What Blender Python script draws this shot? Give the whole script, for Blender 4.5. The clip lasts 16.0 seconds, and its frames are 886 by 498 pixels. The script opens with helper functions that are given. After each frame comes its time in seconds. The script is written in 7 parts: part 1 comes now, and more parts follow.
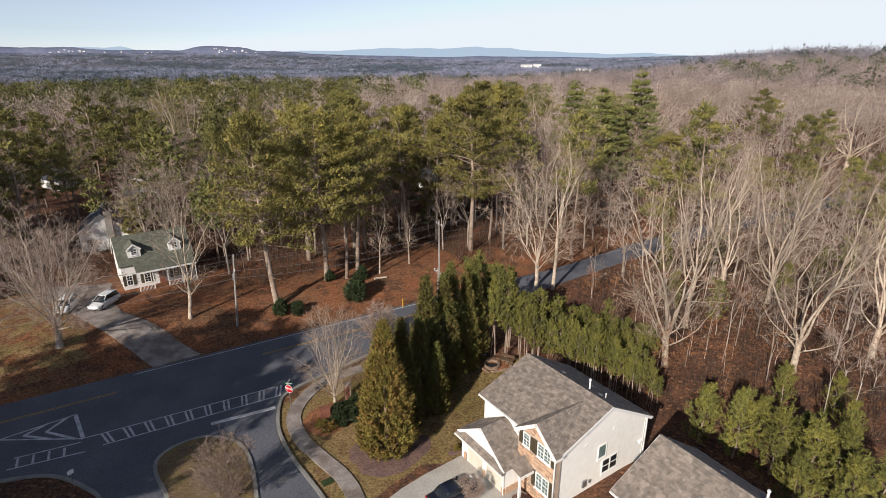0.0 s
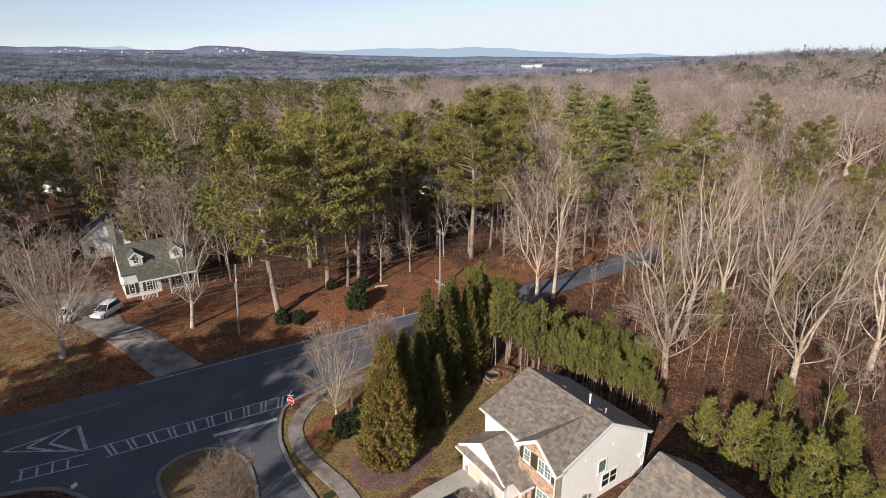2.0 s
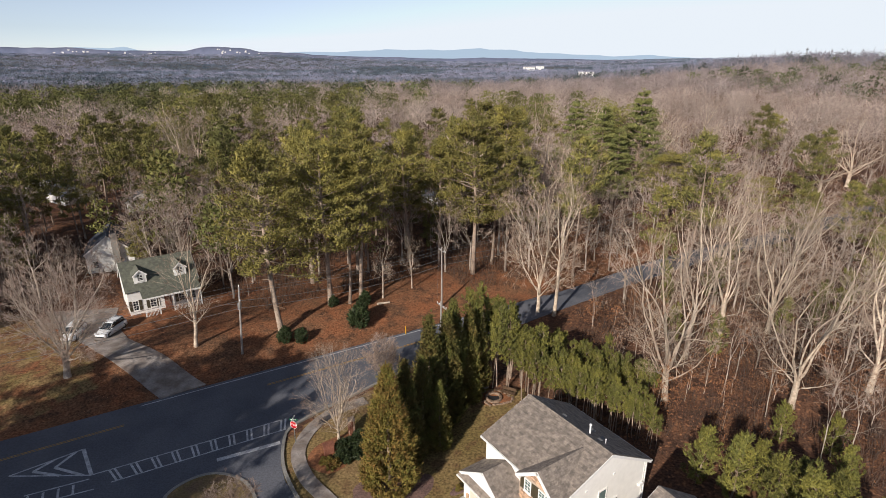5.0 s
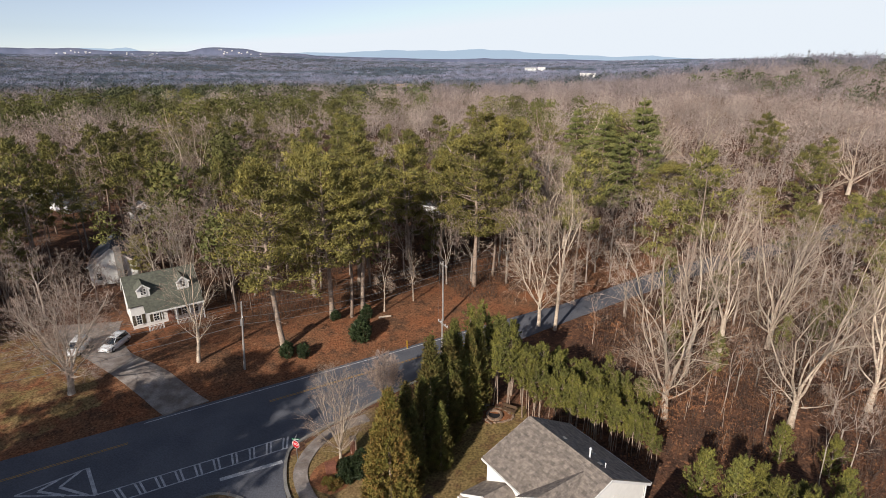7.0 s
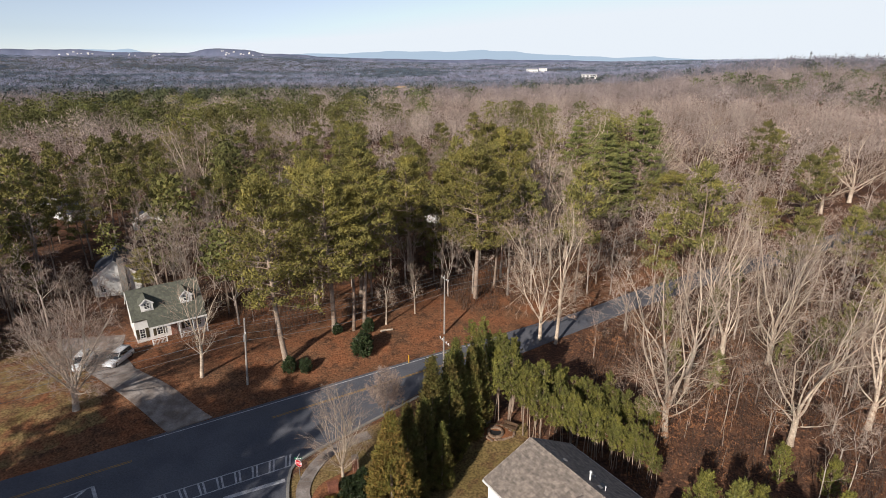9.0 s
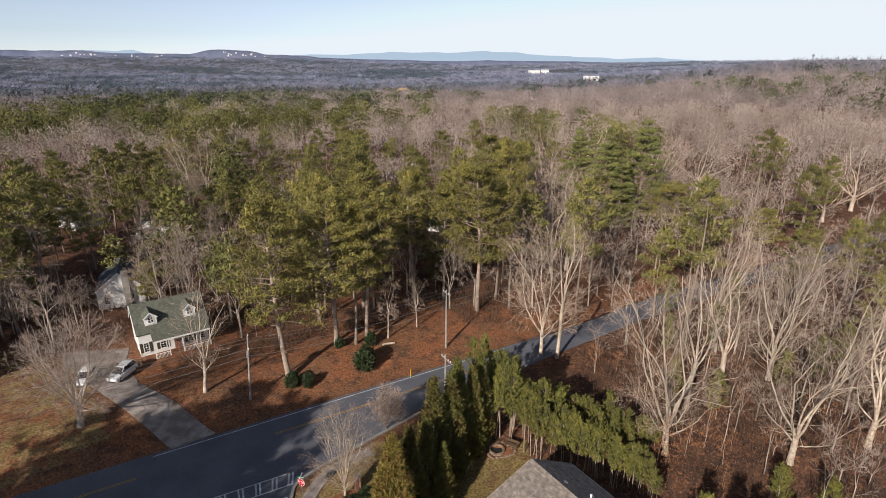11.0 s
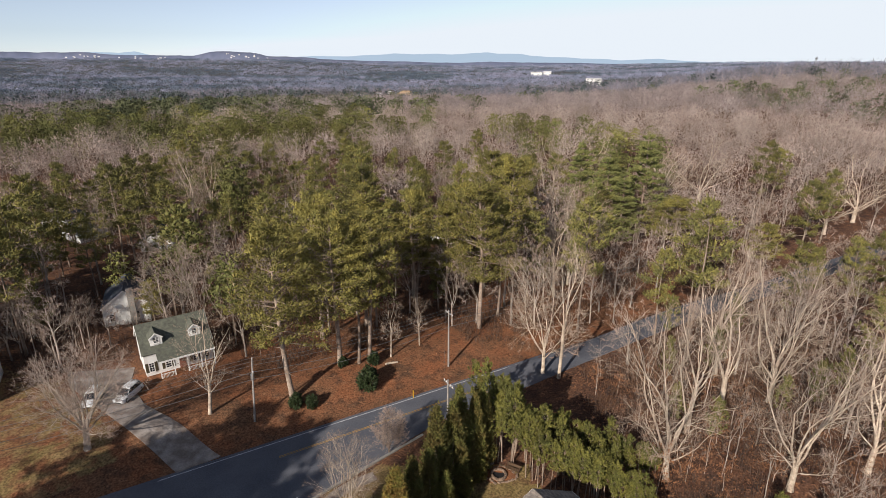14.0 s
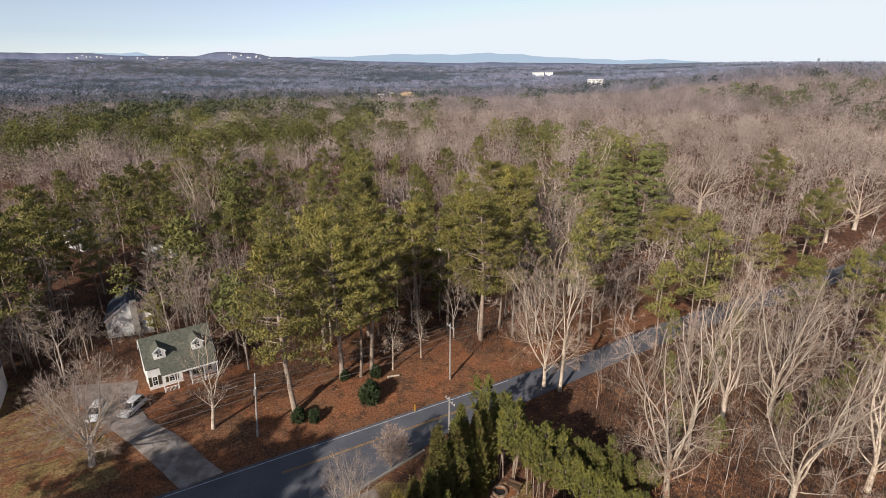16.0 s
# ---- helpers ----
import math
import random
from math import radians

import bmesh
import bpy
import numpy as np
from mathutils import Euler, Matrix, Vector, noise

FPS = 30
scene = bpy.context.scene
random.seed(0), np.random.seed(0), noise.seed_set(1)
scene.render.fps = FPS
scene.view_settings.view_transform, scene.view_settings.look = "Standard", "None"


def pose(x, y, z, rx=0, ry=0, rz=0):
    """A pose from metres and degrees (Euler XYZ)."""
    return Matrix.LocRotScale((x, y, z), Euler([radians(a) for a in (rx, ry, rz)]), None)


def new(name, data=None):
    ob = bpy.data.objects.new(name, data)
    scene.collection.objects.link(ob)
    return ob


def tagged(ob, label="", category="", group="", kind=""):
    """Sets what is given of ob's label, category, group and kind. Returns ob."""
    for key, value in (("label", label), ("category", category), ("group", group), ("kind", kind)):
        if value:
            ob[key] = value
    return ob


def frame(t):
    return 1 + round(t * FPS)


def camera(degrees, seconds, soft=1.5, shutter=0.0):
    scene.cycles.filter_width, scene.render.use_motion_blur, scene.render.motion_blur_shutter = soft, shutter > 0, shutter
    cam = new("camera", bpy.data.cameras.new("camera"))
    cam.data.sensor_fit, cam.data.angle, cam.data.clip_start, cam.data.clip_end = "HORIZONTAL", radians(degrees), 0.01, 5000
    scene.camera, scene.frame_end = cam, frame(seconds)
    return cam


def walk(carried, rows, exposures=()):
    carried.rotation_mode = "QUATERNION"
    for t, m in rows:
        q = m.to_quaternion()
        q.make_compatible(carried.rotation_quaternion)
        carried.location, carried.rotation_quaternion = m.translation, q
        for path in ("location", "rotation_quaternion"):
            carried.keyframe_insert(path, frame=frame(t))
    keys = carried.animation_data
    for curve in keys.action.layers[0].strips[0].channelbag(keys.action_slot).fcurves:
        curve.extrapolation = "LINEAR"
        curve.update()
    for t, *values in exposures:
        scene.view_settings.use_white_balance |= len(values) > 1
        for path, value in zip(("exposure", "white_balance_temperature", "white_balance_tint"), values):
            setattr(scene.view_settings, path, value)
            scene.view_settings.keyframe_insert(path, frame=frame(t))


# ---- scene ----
cam = camera(78.0, 16.0, 0.5)
# seconds, eye x, y, z, yaw, pitch, roll: a drone that climbs almost straight up
ROWS = [
    (0.0, 0.000, 0.000, 34.540, 0.000, -19.561, 0.000),
    (1.0, -0.007, 0.081, 35.240, 0.035, -19.572, -0.025),
    (2.0, -0.090, 0.150, 35.901, 0.067, -19.568, -0.085),
    (3.0, -0.140, 0.262, 36.570, 0.112, -19.565, -0.140),
    (3.5, -0.145, 0.316, 36.954, 0.146, -19.545, -0.158),
    (4.0, -0.135, 0.388, 37.440, 0.185, -19.510, -0.166),
    (6.5, -0.130, 0.785, 40.150, 0.380, -19.440, -0.177),
    (8.0, -0.145, 1.005, 41.760, 0.482, -19.410, -0.168),
    (9.0, -0.140, 1.140, 42.830, 0.575, -19.370, -0.150),
    (11.5, -0.175, 1.480, 45.540, 0.803, -19.280, -0.152),
    (13.0, -0.210, 1.670, 47.085, 0.922, -19.215, -0.142),
    (14.5, -0.200, 1.880, 48.690, 1.050, -19.190, -0.090),
    (16.0, -0.205, 2.150, 50.380, 1.165, -19.190, -0.050),
]
walk(cam, [(t, pose(x, y, z, 90 + pitch, roll, yaw)) for t, x, y, z, yaw, pitch, roll in ROWS])

# ---- light ----
SUN_EL, SUN_AZ = 26.5, 30.0  # elevation; shadows point this far to the right of straight ahead
EXPOSURE = 0.0
sky_world = bpy.data.worlds.new("sky")
scene.world = sky_world
sky_world.use_nodes = True
wn = sky_world.node_tree.nodes
sky_tex = wn.new("ShaderNodeTexSky")
sky_tex.sky_type = "NISHITA"
sky_tex.sun_disc = False
sky_tex.sun_elevation = radians(SUN_EL)
sky_tex.sun_rotation = radians(180 + SUN_AZ)
sky_tex.altitude = 1500.0
sky_tex.air_density, sky_tex.dust_density, sky_tex.ozone_density = 0.85, 0.0, 1.6
wn["Background"].inputs["Strength"].default_value = 0.104
pale = wn.new("ShaderNodeHueSaturation")
pale.inputs["Saturation"].default_value = 0.46  # thin high haze makes the sky pale
sky_world.node_tree.links.new(sky_tex.outputs[0], pale.inputs["Color"])
cool = wn.new("ShaderNodeVectorMath")
cool.operation = "MULTIPLY"
cool.inputs[1].default_value = (0.93, 0.99, 1.11)
sky_world.node_tree.links.new(pale.outputs[0], cool.inputs[0])
even = wn.new("ShaderNodeVectorMath")
even.operation = "MINIMUM"  # the haze evens out the brightness above the horizon
even.inputs[1].default_value = (7.9, 8.5, 9.2)
sky_world.node_tree.links.new(cool.outputs[0], even.inputs[0])
sky_world.node_tree.links.new(even.outputs[0], wn["Background"].inputs["Color"])
sun_data = bpy.data.lights.new("sun", "SUN")
sun_data.energy, sun_data.angle, sun_data.color = 5.7, radians(0.6), (1.0, 0.905, 0.81)
sun = new("sun", sun_data)
sdir = Vector((math.sin(radians(SUN_AZ)) * math.cos(radians(SUN_EL)), math.cos(radians(SUN_AZ)) * math.cos(radians(SUN_EL)), -math.sin(radians(SUN_EL))))
sun.rotation_euler = sdir.to_track_quat("-Z", "Y").to_euler()
scene.view_settings.exposure = EXPOSURE


# ---- materials ----
def material(name, base, rough=0.85, vary=0.25, scale=3.0, fine=25.0, bump=0.15, metal=0.0, tint=None, rand=0.0, island=0.0, spec=0.3, tone=0.0, fleck=0.0):
    """A surface with two scales of noise in world metres; tint: a second colour in patches; rand, island, tone: variation by object, by loose piece and by tree."""
    m = bpy.data.materials.new(name)
    m.use_nodes = True
    nt = m.node_tree
    n, l = nt.nodes, nt.links
    bsdf = n["Principled BSDF"]
    bsdf.inputs["Roughness"].default_value, bsdf.inputs["Metallic"].default_value = rough, metal
    bsdf.inputs["Specular IOR Level"].default_value = spec
    geo = n.new("ShaderNodeNewGeometry")
    big, small = n.new("ShaderNodeTexNoise"), n.new("ShaderNodeTexNoise")
    big.inputs["Scale"].default_value, big.inputs["Detail"].default_value = 1.0 / scale, 4.0
    small.inputs["Scale"].default_value, small.inputs["Detail"].default_value = fine, 3.0
    for t in (big, small):
        l.new(geo.outputs["Position"], t.inputs["Vector"])
    mix = n.new("ShaderNodeMix")
    mix.data_type = "RGBA"
    b = Vector(base)
    other = Vector(tint) if tint else b * (1 - vary)
    mix.inputs["A"].default_value, mix.inputs["B"].default_value = (*b, 1), (*other, 1)
    ramp = n.new("ShaderNodeMapRange")
    ramp.inputs["From Min"].default_value, ramp.inputs["From Max"].default_value = 0.38, 0.62
    l.new(big.outputs["Fac"], ramp.inputs["Value"])
    if fleck:  # the second colour also by loose piece
        piece, blend = n.new("ShaderNodeNewGeometry"), n.new("ShaderNodeMix")
        blend.inputs["Factor"].default_value = fleck
        l.new(ramp.outputs["Result"], blend.inputs["A"])
        l.new(piece.outputs["Random Per Island"], blend.inputs["B"])
        l.new(blend.outputs["Result"], mix.inputs["Factor"])
    else:
        l.new(ramp.outputs["Result"], mix.inputs["Factor"])
    val = n.new("ShaderNodeMapRange")
    val.inputs["From Min"].default_value, val.inputs["From Max"].default_value = 0.3, 0.7
    val.inputs["To Min"].default_value, val.inputs["To Max"].default_value = 1 - vary, 1 + vary
    l.new(small.outputs["Fac"], val.inputs["Value"])
    out = val.outputs["Result"]
    for amount, node, socket in ((rand, "ShaderNodeObjectInfo", "Random"), (island, "ShaderNodeNewGeometry", "Random Per Island")):
        if amount:
            src, rng = n.new(node), n.new("ShaderNodeMapRange")
            rng.inputs["To Min"].default_value, rng.inputs["To Max"].default_value = 1 - amount, 1 + amount
            l.new(src.outputs[socket], rng.inputs["Value"])
            mul = n.new("ShaderNodeMath")
            mul.operation = "MULTIPLY"
            l.new(out, mul.inputs[0])
            l.new(rng.outputs["Result"], mul.inputs[1])
            out = mul.outputs[0]
    if tone:
        att, rng = n.new("ShaderNodeAttribute"), n.new("ShaderNodeMapRange")
        att.attribute_name = "tone"
        rng.inputs["To Min"].default_value, rng.inputs["To Max"].default_value = 1 - tone, 1 + tone
        l.new(att.outputs["Fac"], rng.inputs["Value"])
        mul = n.new("ShaderNodeMath")
        mul.operation = "MULTIPLY"
        l.new(out, mul.inputs[0])
        l.new(rng.outputs["Result"], mul.inputs[1])
        out = mul.outputs[0]
    scl = n.new("ShaderNodeVectorMath")
    scl.operation = "SCALE"
    l.new(mix.outputs["Result"], scl.inputs[0])
    l.new(out, scl.inputs["Scale"])
    l.new(scl.outputs[0], bsdf.inputs["Base Color"])
    if bump:
        bp = n.new("ShaderNodeBump")
        bp.inputs["Strength"].default_value, bp.inputs["Distance"].default_value = bump, 0.05
        l.new(small.outputs["Fac"], bp.inputs["Height"])
        l.new(bp.outputs[0], bsdf.inputs["Normal"])
    return m


ASPHALT = material("asphalt", (0.098, 0.104, 0.125), 0.9, 0.2, 5.0, 6.0, 0.2, tint=(0.125, 0.13, 0.15))
CONCRETE = material("concrete", (0.32, 0.285, 0.26), 0.85, 0.22, 1.6, 5.0, 0.15, tint=(0.185, 0.152, 0.132))
CONCRETE_P = material("pale_concrete", (0.44, 0.42, 0.385), 0.85, 0.12, 2.5, 6.0, 0.15, tint=(0.37, 0.345, 0.31))
KERB = material("kerb_concrete", (0.27, 0.26, 0.24), 0.85, 0.2, 2.0, 12.0, 0.15)
PAINT_W = material("white_road_paint", (0.55, 0.56, 0.58), 0.8, 0.3, 0.7, 14.0, 0.1, tint=(0.36, 0.37, 0.39))
PAINT_Y = material("yellow_road_paint", (0.42, 0.25, 0.07), 0.8, 0.3, 0.7, 14.0, 0.1, tint=(0.28, 0.18, 0.07))
SIDING_W = material("white_painted_siding", (0.78, 0.77, 0.74), 0.65, 0.05, 3.0, 4.0, 0.05)
TRIM = material("white_trim", (0.80, 0.79, 0.76), 0.5, 0.05, 2.0, 8.0, 0.03)
SHINGLE = material("grey_brown_shingles", (0.20, 0.175, 0.15), 0.9, 0.25, 0.55, 6.0, 0.3, tint=(0.125, 0.108, 0.095), rand=0.2)
STONE = material("tan_stone", (0.52, 0.34, 0.22), 0.85, 0.3, 0.5, 9.0, 0.3, rand=0.35, tint=(0.44, 0.30, 0.21))
MORTAR = material("mortar", (0.46, 0.36, 0.28), 0.9, 0.2, 1.0, 15.0, 0.2)
BRICK = material("red_brick", (0.21, 0.085, 0.055), 0.85, 0.25, 0.6, 12.0, 0.3, rand=0.25)
GLASS = material("window_glass", (0.15, 0.21, 0.20), 0.12, 0.2, 1.5, 2.0, 0.0, spec=0.6)
GLASS_D = material("dark_window_glass", (0.02, 0.025, 0.03), 0.1, 0.2, 1.5, 2.0, 0.0, spec=0.6)
SHUTTER = material("olive_shutter", (0.075, 0.06, 0.035), 0.6, 0.15, 1.0, 12.0, 0.1)
DOOR_P = material("cream_garage_door", (0.66, 0.60, 0.50), 0.6, 0.05, 2.0, 6.0, 0.05)
WOOD = material("weathered_wood", (0.12, 0.075, 0.045), 0.85, 0.25, 0.8, 14.0, 0.2)
POLE_W = material("grey_pole_wood", (0.34, 0.31, 0.28), 0.85, 0.2, 0.8, 10.0, 0.2)
METAL = material("grey_metal", (0.42, 0.43, 0.44), 0.4, 0.1, 1.0, 10.0, 0.0, metal=0.8)
PVC = material("white_pipe", (0.75, 0.75, 0.74), 0.5, 0.05, 1.0, 10.0, 0.0)
CABLE = material("cable", (0.16, 0.16, 0.16), 0.6, 0.1, 1.0, 5.0, 0.0)
BARK_PALE = material("pale_bark", (0.60, 0.505, 0.395), 0.9, 0.25, 1.2, 4.0, 0.3, tint=(0.40, 0.315, 0.24), rand=0.15)
BARK_BROWN = material("brown_bark", (0.22, 0.165, 0.13), 0.9, 0.25, 0.8, 8.0, 0.2, tint=(0.15, 0.11, 0.09), rand=0.15)
TWIG = material("bare_twigs", (0.385, 0.285, 0.215), 0.9, 0.2, 3.0, 3.0, 0.0, tint=(0.29, 0.205, 0.155), rand=0.22)
TWIG_DARK = material("brown_twigs", (0.39, 0.305, 0.25), 0.9, 0.2, 3.0, 3.0, 0.0, tint=(0.29, 0.21, 0.17), rand=0.3)
NEEDLE_W = material("woodland_pine_needles", (0.19, 0.167, 0.046), 0.8, 0.2, 2.0, 2.0, 0.0, tint=(0.11, 0.107, 0.035), rand=0.3, island=0.4)
BARK_GREY = material("grey_bark", (0.44, 0.375, 0.315), 0.9, 0.25, 1.5, 6.0, 0.25, tint=(0.27, 0.22, 0.18), rand=0.3)
BARK_PINE = material("pine_bark", (0.33, 0.26, 0.205), 0.9, 0.3, 1.2, 6.0, 0.3, tint=(0.215, 0.155, 0.115), rand=0.15)
NEEDLE = material("pine_needles", (0.24, 0.206, 0.052), 0.75, 0.2, 2.5, 2.0, 0.0, tint=(0.155, 0.14, 0.042), rand=0.2, island=0.4)
NEEDLE_Y = material("young_pine_needles", (0.16, 0.148, 0.032), 0.7, 0.2, 1.5, 2.0, 0.0, tint=(0.10, 0.102, 0.026), rand=0.2, island=0.4)
NEEDLE_D = material("dark_conifer_needles", (0.215, 0.215, 0.07), 0.75, 0.2, 2.0, 2.0, 0.0, tint=(0.14, 0.15, 0.05), rand=0.15, island=0.35)
CYPRESS = material("cypress_foliage", (0.18, 0.178, 0.035), 0.8, 0.2, 1.2, 2.0, 0.0, tint=(0.165, 0.085, 0.026), rand=0.12, island=0.35, fleck=0.6)
CYPRESS_G = material("green_cypress_foliage", (0.13, 0.145, 0.034), 0.8, 0.2, 1.6, 2.0, 0.0, tint=(0.12, 0.08, 0.024), rand=0.2, island=0.4, fleck=0.5)
HOLLY = material("dark_shrub_leaves", (0.034, 0.05, 0.018), 0.6, 0.2, 1.0, 3.0, 0.0, rand=0.2, island=0.4)
BRUSH = material("dry_brush", (0.10, 0.066, 0.048), 0.9, 0.2, 3.0, 3.0, 0.0, tint=(0.065, 0.046, 0.037), island=0.4)
LITTER = material("dead_leaves", (0.34, 0.155, 0.07), 0.9, 0.25, 2.0, 4.0, 0.0, tint=(0.20, 0.098, 0.05), island=0.4)


# ---- mesh helpers ----
def mesh_of(name, verts, faces, mats=(), smooth=False):
    me = bpy.data.meshes.new(name)
    me.from_pydata([tuple(v) for v in verts], [], [tuple(f) for f in faces])
    for m in mats:
        me.materials.append(m)
    if smooth:
        me.polygons.foreach_set("use_smooth", [True] * len(me.polygons))
    me.update()
    return me


def tri_mesh(name, tris, mat):
    """A mesh of loose triangles from an array n x 3 x 3."""
    tris = np.asarray(tris, np.float32)
    n = len(tris)
    me = bpy.data.meshes.new(name)
    me.vertices.add(3 * n)
    me.vertices.foreach_set("co", tris.reshape(-1))
    me.loops.add(3 * n)
    me.loops.foreach_set("vertex_index", np.arange(3 * n, dtype=np.int32))
    me.polygons.add(n)
    me.polygons.foreach_set("loop_start", np.arange(0, 3 * n, 3, dtype=np.int32))
    me.polygons.foreach_set("loop_total", np.full(n, 3, np.int32))
    me.materials.append(mat)
    me.update()
    me.validate()
    return me


def child(name, me, parent, label=""):
    ob = new(name, me)
    ob.parent = parent
    if label:
        tagged(ob, label)
    return ob


def part(name, bm, mat, parent, label="", smooth=False):
    me = bpy.data.meshes.new(name)
    bm.to_mesh(me)
    bm.free()
    me.materials.append(mat)
    if smooth:
        me.polygons.foreach_set("use_smooth", [True] * len(me.polygons))
    return child(name, me, parent, label) if parent else (tagged(new(name, me), label) if label else new(name, me))


def empty(name, m, label, category, group="", kind=""):
    ob = new(name)
    ob.empty_display_size = 0.3
    ob.matrix_basis = m
    return tagged(ob, label, category, group, kind)


def add_box(bm, x0, x1, y0, y1, z0, z1):
    vs = [bm.verts.new((x, y, z)) for z in (z0, z1) for y in (y0, y1) for x in (x0, x1)]
    for f in ((0, 2, 3, 1), (4, 5, 7, 6), (0, 1, 5, 4), (2, 6, 7, 3), (0, 4, 6, 2), (1, 3, 7, 5)):
        bm.faces.new([vs[i] for i in f])


def box(x0, x1, y0, y1, z0, z1, bevel=0.0):
    bm = bmesh.new()
    add_box(bm, x0, x1, y0, y1, z0, z1)
    if bevel:
        bmesh.ops.bevel(bm, geom=bm.edges[:], offset=bevel, segments=2, affect="EDGES", profile=0.5)
    return bm


def prism(poly, z0, z1):
    """An upright slab over a polygon in plan."""
    bm = bmesh.new()
    lo = [bm.verts.new((x, y, z0)) for x, y in poly]
    hi = [bm.verts.new((x, y, z1)) for x, y in poly]
    n = len(poly)
    bm.faces.new(hi)
    bm.faces.new(lo[::-1])
    for i in range(n):
        bm.faces.new((lo[i], lo[(i + 1) % n], hi[(i + 1) % n], hi[i]))
    bmesh.ops.recalc_face_normals(bm, faces=bm.faces[:])
    return bm


def cyl(x, y, z0, z1, r0, r1=None, n=10):
    bm = bmesh.new()
    r1 = r0 if r1 is None else r1
    rings = []
    for z, r in ((z0, r0), (z1, r1)):
        rings.append([bm.verts.new((x + r * math.cos(2 * math.pi * i / n), y + r * math.sin(2 * math.pi * i / n), z)) for i in range(n)])
    for i in range(n):
        bm.faces.new((rings[0][i], rings[0][(i + 1) % n], rings[1][(i + 1) % n], rings[1][i]))
    bm.faces.new(rings[1])
    bm.faces.new(rings[0][::-1])
    return bm


class Tubes:
    """Tapered tubes along paths, gathered into one mesh."""

    def __init__(self):
        self.v, self.f = [], []

    def add(self, pts, radii, n):
        start = len(self.v)
        pts = [Vector(p) for p in pts]
        for k, p in enumerate(pts):
            d = (pts[min(k + 1, len(pts) - 1)] - pts[max(k - 1, 0)]).normalized()
            a = d.orthogonal().normalized()
            b = d.cross(a)
            for i in range(n):
                t = 2 * math.pi * i / n
                self.v.append(p + (a * math.cos(t) + b * math.sin(t)) * radii[k])
        for k in range(len(pts) - 1):
            for i in range(n):
                j = (i + 1) % n
                self.f.append((start + k * n + i, start + k * n + j, start + (k + 1) * n + j, start + (k + 1) * n + i))

    def mesh(self, name, mat):
        return mesh_of(name, self.v, self.f, (mat,), True)


# ---- the lie of the land ----
ROAD_A, ROAD_DIR = Vector((-45.9, 47.9)), Vector((math.cos(radians(30.9)), math.sin(radians(30.9))))
ROAD_N = Vector((-ROAD_DIR.y, ROAD_DIR.x))  # to the far side of the road


def road_at(s, off):
    """A place on the main road: s metres along its far white line, off metres beyond it (minus: towards the near side)."""
    p = ROAD_A + ROAD_DIR * s + ROAD_N * off
    return p.x, p.y


def off_road(x, y):
    return (x - ROAD_A.x) * ROAD_N.x + (y - ROAD_A.y) * ROAD_N.y


def along(x, y):
    return (x - ROAD_A.x) * ROAD_DIR.x + (y - ROAD_A.y) * ROAD_DIR.y


def step(a, b, x):
    t = min(max((x - a) / (b - a), 0.0), 1.0)
    return t * t * (3 - 2 * t)


def ground(x, y):
    d = off_road(x, y)
    r = math.hypot(x, y)
    z = 0.0
    if d > 0:
        z = 1.7 * step(1.0, 11.0, d) + 0.25 * step(4, 20, d) * noise.noise((x / 9, y / 9, 0.3))
    else:
        z = 1.1 * step(6, 26, x) * step(46, 62, y) + 0.7 * step(22, 34, x) + 0.35 * step(50, 60, y) * step(-6, 4, x) * step(-8, -14, d)
    z += 0.5 * step(11.5, 6.0, math.hypot(x - 9.5, (y - 38.0) * 0.95))  # the pad of the near house
    z += step(60, 130, r) * 0.8 * noise.noise((x / 26, y / 26, 1.7))
    far = step(250, 900, r)
    z += far * (5.0 * noise.noise((x / 420, y / 420, 4.2)) + 2.5 * noise.noise((x / 150, y / 150, 7.7)))
    az = math.atan2(x, max(y, 1.0))
    z += (48.0 * step(0.05, -0.35, az) + 14.0) * step(2400, 4400, r)  # the rise to the far hills
    z -= 34.0 * step(260, 1150, r) * step(0.55, 0.0, az)  # the wide valley ahead
    z += 17.0 * step(350, 950, r) * step(0.28, 0.62, az) * (1 - 0.7 * step(1100, 1900, r))  # the wooded ridge to the right
    return z


# ---- ground: one sheet to the horizon ----
def graded(lo, hi, fine_lo, fine_hi, fine, grow):
    mid = list(np.arange(fine_lo, fine_hi + 0.01, fine))
    up, w = [], fine
    while (up[-1] if up else mid[-1]) < hi:
        w *= grow
        up.append((up[-1] if up else mid[-1]) + w)
    down, w = [], fine
    while (down[-1] if down else mid[0]) > lo:
        w *= grow
        down.append((down[-1] if down else mid[0]) - w)
    return down[::-1] + mid + up


def inside(x, y, poly):
    hit, n = False, len(poly)
    for i in range(n):
        (x0, y0), (x1, y1) = poly[i], poly[(i + 1) % n]
        if (y0 > y) != (y1 > y) and x < (x1 - x0) * (y - y0) / (y1 - y0) + x0:
            hit = not hit
    return hit


